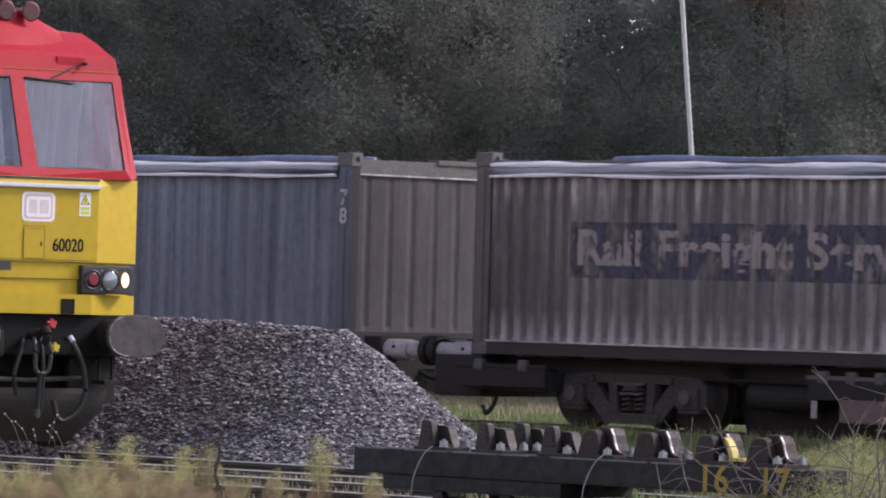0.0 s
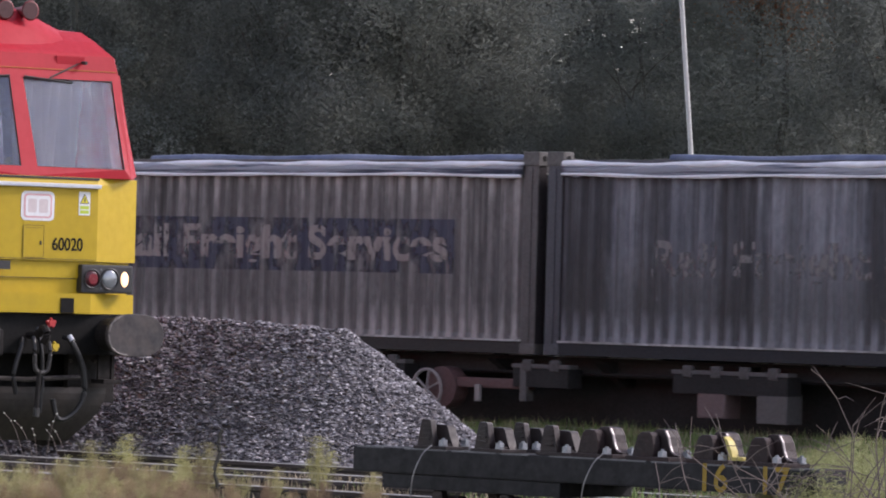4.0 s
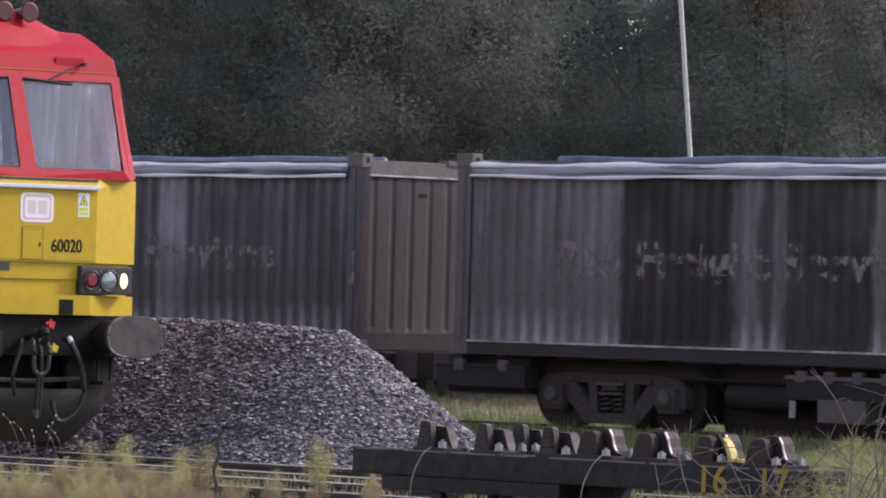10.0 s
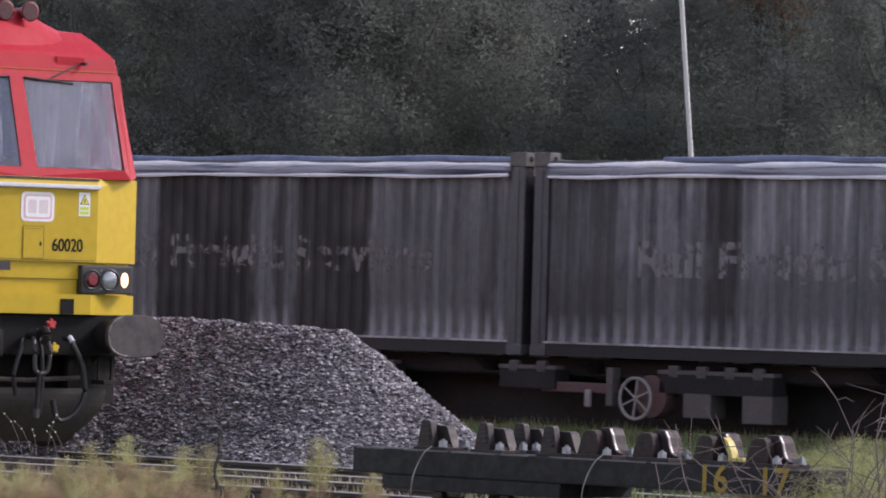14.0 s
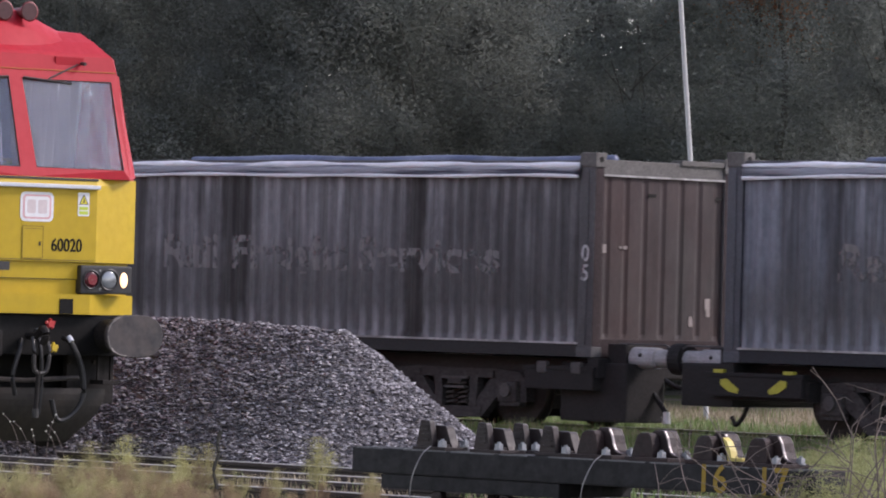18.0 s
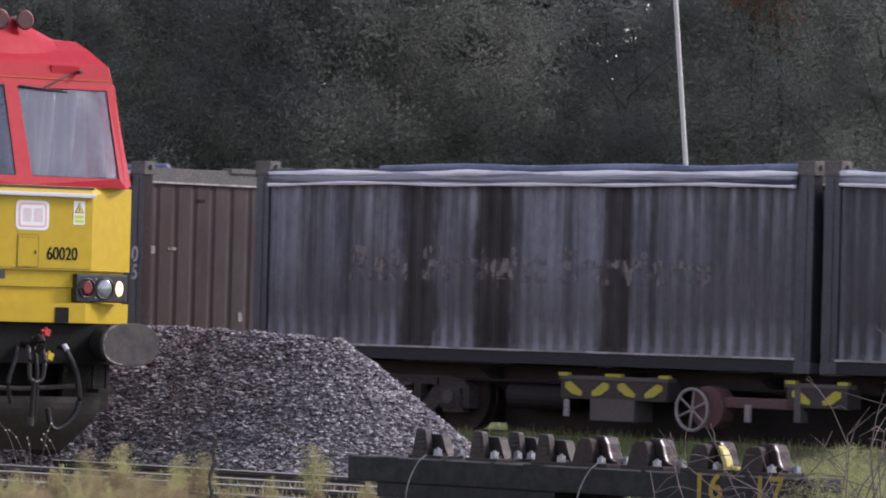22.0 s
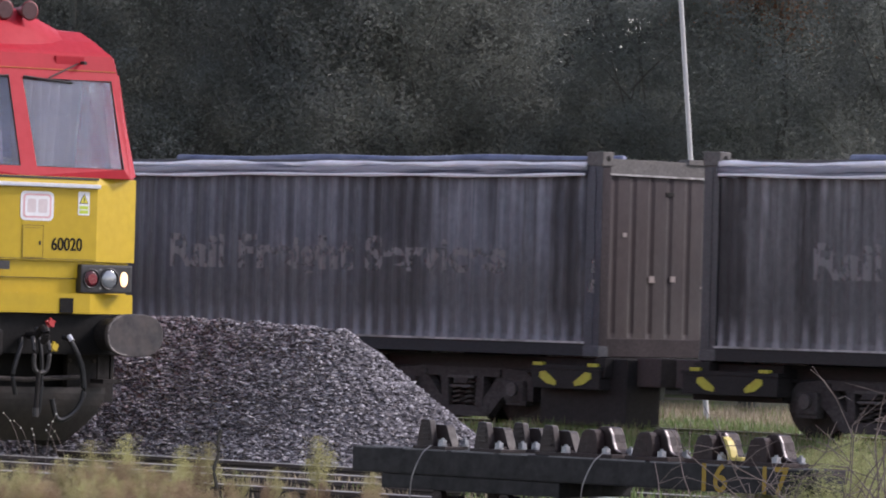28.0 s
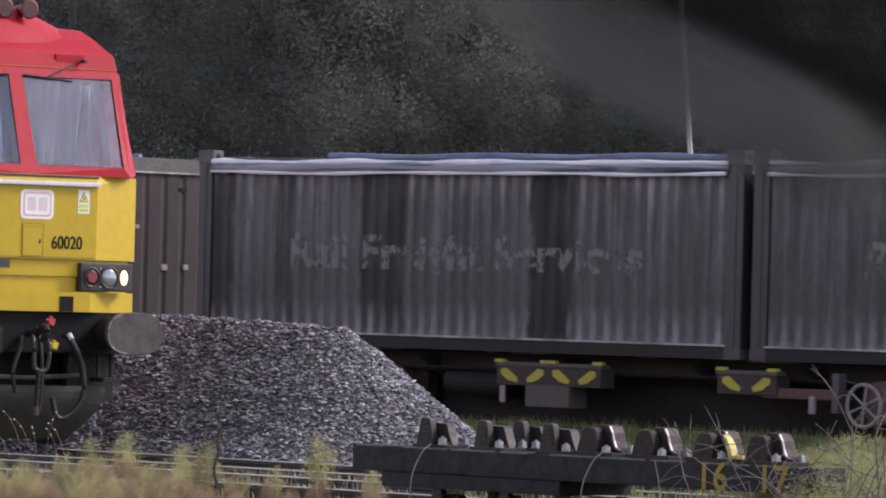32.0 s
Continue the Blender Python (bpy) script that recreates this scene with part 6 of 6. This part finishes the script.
# ---- weeds, grass and dead stems ----
WEED = leafy("feathery_weed", (0.21, 0.20, 0.085), (0.30, 0.275, 0.13), (0.40, 0.355, 0.20), 0.4, 0.9)
WEED_GREEN = leafy("green_weed", (0.15, 0.165, 0.068), (0.225, 0.235, 0.105), (0.33, 0.32, 0.17), 0.4, 0.9)
SCRUB = leafy("withered_weed", (0.17, 0.125, 0.075), (0.26, 0.19, 0.115), (0.36, 0.27, 0.17), 0.35, 0.9)
GRASS = leafy("rough_grass", (0.070, 0.112, 0.030), (0.115, 0.165, 0.048), (0.19, 0.225, 0.085), 0.35)
STRAW = leafy("dry_grass", (0.18, 0.145, 0.09), (0.30, 0.245, 0.155), (0.42, 0.355, 0.24), 0.3)
TWIG = surface("dead_twig", (0.205, 0.165, 0.148), 0.9, dark=0.5, stain=(0.085, 0.062, 0.055), grain=30, broad=9, amount=0.9, relief=0.3)


def feather_weed(seed, r, plumes, needles):
    """A weed one metre high: stems that end in soft rounded plumes of fine short needles."""
    rnd = random.Random(seed)
    stems, fine = bmesh.new(), bmesh.new()
    for s in range(plumes):
        a = rnd.uniform(0, 6.3)
        k = rnd.uniform(0.1, 1) if s else 0.0
        top = Vector((r * math.cos(a) * k, r * math.sin(a) * k, rnd.uniform(0.62, 0.93) if s else 0.98))
        line = curve_pts([(top.x * 0.2, top.y * 0.2, 0), (top.x * 0.5 + rnd.gauss(0, 0.03), top.y * 0.5, top.z * 0.5), top], 5)
        tube(line, [0.005 - 0.0003 * i for i in range(len(line))], 4, stems)
        tall, wide = rnd.uniform(0.30, 0.50), rnd.uniform(0.085, 0.16)
        for k in range(needles // plumes):
            f = rnd.uniform(-1, 1)
            ring = wide * (0.25 + math.sqrt(max(0, 1 - f * f))) * abs(rnd.gauss(0, 0.62))
            b = rnd.uniform(0, 6.3)
            z = top.z - tall * 0.5 + f * tall * 0.5
            base = line[max(0, min(len(line) - 1, int(z / top.z * (len(line) - 1))))]
            p = Vector((base.x + ring * math.cos(b), base.y + ring * math.sin(b), z))
            d = Vector((rnd.gauss(0, 1) + math.cos(b), rnd.gauss(0, 1) + math.sin(b), rnd.gauss(0.5, 0.7))).normalized()
            sd = d.cross(Vector((rnd.gauss(0, 1), rnd.gauss(0, 1), rnd.gauss(0, 1)))).normalized() * 0.0022
            e = p + d * rnd.uniform(0.02, 0.055)
            fine.faces.new([fine.verts.new(p - sd), fine.verts.new(p + sd), fine.verts.new(e)])
    return stems, fine


def blades(bm, x, y, z, h, n, rnd, spread=0.08):
    for _ in range(n):
        a, t = rnd.uniform(0, 6.3), rnd.uniform(0.1, 0.6)
        b = Vector((x + rnd.gauss(0, spread), y + rnd.gauss(0, spread), z))
        hh = h * rnd.uniform(0.5, 1.15)
        m_ = b + Vector((math.cos(a) * t * hh * 0.35, math.sin(a) * t * hh * 0.35, hh * 0.6))
        e = b + Vector((math.cos(a) * t * hh, math.sin(a) * t * hh, hh))
        w = Vector((-math.sin(a), math.cos(a), 0)) * 0.005
        v = [bm.verts.new(p) for p in (b - w, b + w, m_ + w * 0.8, m_ - w * 0.8, e)]
        bm.faces.new((v[0], v[1], v[2], v[3]))
        bm.faces.new((v[3], v[2], v[4]))


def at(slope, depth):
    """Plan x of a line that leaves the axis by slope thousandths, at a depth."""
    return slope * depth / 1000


def build_weeds():
    rnd = random.Random(21)
    kinds = []
    for k, (r, plumes, needles, mt) in enumerate(((0.24, 6, 4600, WEED), (0.38, 11, 6500, WEED), (0.42, 16, 11000, WEED_GREEN), (0.40, 12, 5200, SCRUB))):
        st, fi = feather_weed(40 + k, r, plumes, needles)
        root = thing("weed", Matrix.Identity(4), ("feathery pale green weed growing in the ballast" if k < 2 else "feathery fresh green weed growing beside the stack" if k == 2 else "withered brown weed between the rails"), "weed", "weeds along the siding")
        me = bpy.data.meshes.new("stalks")
        st.to_mesh(me)
        st.free()
        fi.from_mesh(me)
        tagged(part("spray", fi, mt, root), kind="stuff")
        kinds.append(root)
    used = [False] * 4
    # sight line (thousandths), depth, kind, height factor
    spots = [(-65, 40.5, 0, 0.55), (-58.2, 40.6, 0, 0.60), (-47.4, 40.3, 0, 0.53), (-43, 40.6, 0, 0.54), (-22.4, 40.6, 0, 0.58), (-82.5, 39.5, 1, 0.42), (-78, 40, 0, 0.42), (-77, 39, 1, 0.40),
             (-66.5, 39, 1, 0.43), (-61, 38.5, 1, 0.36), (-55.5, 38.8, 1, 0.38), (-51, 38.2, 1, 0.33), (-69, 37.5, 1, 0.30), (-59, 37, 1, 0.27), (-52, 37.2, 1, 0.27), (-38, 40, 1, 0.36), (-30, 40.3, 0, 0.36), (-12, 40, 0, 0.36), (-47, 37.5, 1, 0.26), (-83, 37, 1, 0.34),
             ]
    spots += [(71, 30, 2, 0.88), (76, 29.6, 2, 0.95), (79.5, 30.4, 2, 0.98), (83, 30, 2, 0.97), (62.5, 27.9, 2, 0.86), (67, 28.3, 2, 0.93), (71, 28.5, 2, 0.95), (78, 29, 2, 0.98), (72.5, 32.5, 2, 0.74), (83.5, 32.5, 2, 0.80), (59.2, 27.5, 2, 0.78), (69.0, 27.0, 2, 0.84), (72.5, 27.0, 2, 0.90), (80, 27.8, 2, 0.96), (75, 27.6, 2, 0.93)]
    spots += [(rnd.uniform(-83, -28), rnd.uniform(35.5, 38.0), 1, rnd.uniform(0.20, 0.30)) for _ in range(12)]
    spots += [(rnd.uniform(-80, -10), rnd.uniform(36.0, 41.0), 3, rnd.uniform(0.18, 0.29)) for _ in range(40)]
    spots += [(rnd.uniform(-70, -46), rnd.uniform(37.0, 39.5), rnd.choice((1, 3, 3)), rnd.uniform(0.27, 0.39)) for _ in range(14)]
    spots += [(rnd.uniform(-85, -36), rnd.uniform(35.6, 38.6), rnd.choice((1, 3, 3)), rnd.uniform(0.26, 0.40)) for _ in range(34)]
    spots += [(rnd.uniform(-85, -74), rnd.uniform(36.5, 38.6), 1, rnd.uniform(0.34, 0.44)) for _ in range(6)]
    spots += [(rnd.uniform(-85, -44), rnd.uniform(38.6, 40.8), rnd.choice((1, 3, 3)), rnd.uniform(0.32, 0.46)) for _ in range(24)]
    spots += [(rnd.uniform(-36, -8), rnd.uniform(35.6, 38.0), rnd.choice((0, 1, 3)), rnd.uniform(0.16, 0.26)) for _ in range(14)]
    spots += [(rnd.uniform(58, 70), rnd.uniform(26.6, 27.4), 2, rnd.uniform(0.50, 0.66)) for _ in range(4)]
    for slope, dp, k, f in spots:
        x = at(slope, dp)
        m = pose(x, dp, ground_z(x, dp) - 0.02, 0, 0, rnd.uniform(0, 360)) @ Matrix.Diagonal((1, 1, 1, 1))
        if not used[k]:
            kinds[k].matrix_basis, used[k] = m, True
            ob = kinds[k]
        else:
            ob = copy_thing(kinds[k], m)
        ob.scale = (f, f, f)
    bm, dry = bmesh.new(), bmesh.new()
    for _ in range(900):
        dp = rnd.uniform(35, 39.5) if rnd.random() < 0.6 else rnd.uniform(39.5, 45.5)
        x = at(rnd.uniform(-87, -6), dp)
        blades(dry if rnd.random() < 0.93 else bm, x, dp, ground_z(x, dp), rnd.uniform(0.05, 0.13), 14, rnd)
    for _ in range(10500):
        s, off = rnd.uniform(-16, 26), rnd.choice((rnd.uniform(-9.0, -0.9), rnd.uniform(2.6, 9.5), rnd.uniform(9.0, 17.0)))
        x, y = along(s, off)
        if heap_z(x, y) > ground_z(x, y):
            continue
        blades(bm if rnd.random() < (0.85 if off < 9.0 else 0.12) else dry, x, y, ground_z(x, y), rnd.uniform(0.08, 0.19) if off < 0 else rnd.uniform(0.08, 0.20), 14, rnd, 0.18)
    for _ in range(2600):
        s, off = rnd.uniform(-4, 24), rnd.uniform(-0.9, 0.38)
        x, y = along(s, off)
        if heap_z(x, y) < ground_z(x, y):
            blades(bm if rnd.random() < 0.75 else dry, x, y, ground_z(x, y), rnd.uniform(0.13, 0.24), 12, rnd, 0.12)
    for _ in range(700):
        dp = rnd.uniform(33, 52)
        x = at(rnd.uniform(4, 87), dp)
        blades(bm if rnd.random() < 0.7 else dry, x, dp, ground_z(x, dp), rnd.uniform(0.08, 0.20), 14, rnd, 0.14)
    tagged(part("grass", bm, GRASS, None), "rough green grass along the line", "grass", kind="stuff")
    tagged(part("dry_grass", dry, STRAW, None), "dry straw-coloured grass in the yard", "grass", kind="stuff")


build_weeds()


def bramble(slope, dp, h, seed, n=5):
    rnd = random.Random(seed)
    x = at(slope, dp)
    root = thing("dead_bramble", pose(x, dp, ground_z(x, dp) - 0.02), "bare brown bramble beside the stacked bearers", "bramble", "dead brambles")
    for k in range(n):
        bm = bmesh.new()
        p = Vector((rnd.uniform(-0.12, 0.12), rnd.uniform(-0.05, 0.05), 0))
        d = Vector((rnd.uniform(-0.6, 0.6), rnd.uniform(-0.3, 0.3), 1)).normalized()
        pts = [p.copy()]
        L = h * rnd.uniform(0.6, 1.1)
        for i in range(7):
            d = (d + Vector((rnd.gauss(0, 0.34), rnd.gauss(0, 0.2), rnd.gauss(-0.06, 0.16)))).normalized()
            p = p + d * L / 7
            pts.append(p.copy())
        tube(pts, [0.0056, 0.0053, 0.0049, 0.0044, 0.0038, 0.0032, 0.0025, 0.0017], 5, bm)
        side = []
        for i in range(2, 7):
            for _ in range(2):
                if rnd.random() < 0.65:
                    q = pts[i] + Vector((rnd.gauss(0, 0.13), rnd.gauss(0, 0.1), rnd.uniform(-0.03, 0.16))) * 1.3
                    side.append(tube([pts[i], (pts[i] + q) / 2 + Vector((0, 0, 0.02)), q], [0.0027, 0.0022, 0.0013], 4))
        cane = part("cane", bm, TWIG, root)
        for s in side:
            part("twig", s, TWIG, cane)


for i, (slope, dp, h, n) in enumerate(((51.0, 26.6, 1.42, 4), (54.5, 26.5, 1.25, 4), (57.0, 26.3, 1.0, 4), (62.0, 26.6, 1.38, 4), (66, 26.8, 1.05, 5), (73, 26.7, 1.25, 6), (79, 26.4, 1.5, 8), (82.5, 26.4, 1.7, 9), (86, 26.4, 1.7, 6), (70.0, 26.4, 1.1, 5), (76.5, 26.3, 1.35, 5))):
    bramble(slope, dp, h, 60 + i, n)

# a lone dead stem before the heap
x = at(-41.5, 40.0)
bm = tube(curve_pts([(0, 0, 0), (0.01, 0, 0.2), (-0.015, 0, 0.34), (0.02, 0, 0.46), (0.01, 0, 0.54), (0.03, 0, 0.64)], 4), 0.015, 6)
ds = thing("dead_weed", pose(x, 40.0, ground_z(x, 40.0) - 0.02), "single dead brown weed with a bent stalk", "weed")
part("stalk", bm, BARK, ds)

# thin seeding stems under the locomotive's front
SEED = surface("pale_seed_head", (0.62, 0.60, 0.50), 0.9, dark=0.8, relief=0.2)
rnd = random.Random(31)
for slope, top in ((-81, 0.50), (-78.8, 0.62), (-75.5, 0.50), (-73.2, 0.62), (-70.5, 0.52), (-76.8, 0.56), (-71.6, 0.48)):
    dp = 42.6
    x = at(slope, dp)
    st = thing("dead_weed", pose(x, dp, ground_z(x, dp) - 0.01), "thin dry weed stem with pale seed heads", "weed", "seeding stems")
    lean = rnd.uniform(-0.16, 0.16)
    line = curve_pts([(-lean * 0.6, 0, 0), (-lean * 0.2, 0, top * 0.5), (lean * 0.4, 0, top * 0.85), (lean, 0, top)], 4)
    part("stalk", tube(line, 0.0022, 4), TWIG, st)
    for k in (-1, -4):
        p = line[k]
        part("seed_head", disc(p, (0.3, -1, 0.2), 0.0065, 0.010, 7), SEED, st)


# ---- a veil standing in for an unidentified blurred object, drifts in near the end, in rigid sheets ----
def veil_material(name, colour, most, falloff):
    m, t, b = nodes(name)
    b.inputs["Base Color"].default_value = (*colour, 1)
    b.inputs["Roughness"].default_value = 1.0
    b.inputs["Specular IOR Level"].default_value = 0.0
    tc = t.nodes.new("ShaderNodeTexCoord")
    mp = t.nodes.new("ShaderNodeMapping")
    mp.inputs["Scale"].default_value = falloff
    gr = t.nodes.new("ShaderNodeTexGradient")
    gr.gradient_type = "QUADRATIC_SPHERE"
    t.links.new(tc.outputs["Object"], mp.inputs["Vector"])
    t.links.new(mp.outputs[0], gr.inputs[0])
    thin = noise_out(t, 1.1, 3, (1, 1, 2))
    mu = t.nodes.new("ShaderNodeMath")
    mu.operation = "MULTIPLY"
    t.links.new(ramp(t, gr.outputs["Fac"], [(0.0, (0.0,)), (0.12, (most * 0.75,)), (0.35, (most,))]), mu.inputs[0])
    t.links.new(ramp(t, thin, [(0.25, (0.75,)), (0.6, (1.0,))]), mu.inputs[1])
    tr = t.nodes.new("ShaderNodeBsdfTransparent")
    mx = t.nodes.new("ShaderNodeMixShader")
    t.links.new(mu.outputs[0], mx.inputs[0])
    t.links.new(tr.outputs[0], mx.inputs[1])
    t.links.new(b.outputs[0], mx.inputs[2])
    t.links.new(mx.outputs[0], t.nodes["Material Output"].inputs[0])
    return m


def veil_sheet(name, length, height, material, parent, m, seed):
    """A curved sheet of the veil, fading out towards its rim."""
    bm = bmesh.new()
    rows = []
    for j in range(13):
        v = -1 + j / 6
        rows.append([bm.verts.new((length * (-1 + i / 12), 0.25 * math.cos(i * 0.5 + seed) * math.cos(v), height * v)) for i in range(25)])
    for a, b in zip(rows, rows[1:]):
        for i in range(24):
            bm.faces.new((a[i], a[i + 1], b[i + 1], b[i]))
    o = part(name, bm, material, parent, smooth=True)
    o.matrix_basis = m
    return o


VEIL = thing("exhaust_smoke", Matrix.Identity(4), "dark soft-edged veil standing in for an unidentified blurred object", "smoke")
veil_sheet("dark_wisp", 2.2, 0.95, veil_material("dark_smoke", (0.012, 0.011, 0.011), 0.97, (1 / 2.2, 0.5, 1 / 0.95)), VEIL, pose(0.80, 0.3, 0.24, 0, 24.7, 0), 1)
veil_sheet("grey_wisp", 1.9, 0.34, veil_material("grey_smoke", (0.082, 0.078, 0.078), 0.90, (1 / 1.9, 0.5, 1 / 0.34)), VEIL, pose(0.15, -0.4, -0.13, 0, 24.7, 0), 2)


# ---- what moves: the train rolls off to the left ----
TRAVEL = [-32.226, -30.206, -28.21, -26.209, -24.181, -22.148, -20.115, -18.102, -16.072, -14.037, -12.015, -10.03, -8.072, -6.073, -4.055, -2.048, -0.027, 2.003, 4.02, 5.988, 7.926, 9.835, 11.73, 13.748, 15.864, 17.969, 20.058, 22.153, 24.255, 26.356, 28.471, 30.597, 32.713]


def travel(t):
    k = min(31, int(t))
    return TRAVEL[k] + (TRAVEL[k + 1] - TRAVEL[k]) * (t - k)


def motions():
    for ob, s, z in TRAIN:
        rows = []
        for t in range(33):
            x, y = along(s - TRAVEL[t])
            rows.append((t, pose(x, y, z, 0, 0, -ANGLE)))
        walk(ob, rows)
    # the veil drifts in from the right
    walk(VEIL, [(t, pose(1.05 + dx, 26.0, 2.68 + 0.2 * dx, 0, 0, 0)) for t, dx in ((0, 60), (15, 32), (28, 8), (31, 2.2), (31.5, 0.75), (32, 0))])
    for ws in WHEELS:
        place = ws.matrix_basis.translation.copy()
        rows = []
        for k in range(107):
            t = min(32.0, k * 0.3)
            rows.append((t, Matrix.Translation(place) @ Matrix.Rotation(-travel(t) / 0.455, 4, "Y")))
        walk(ws, rows)


motions()
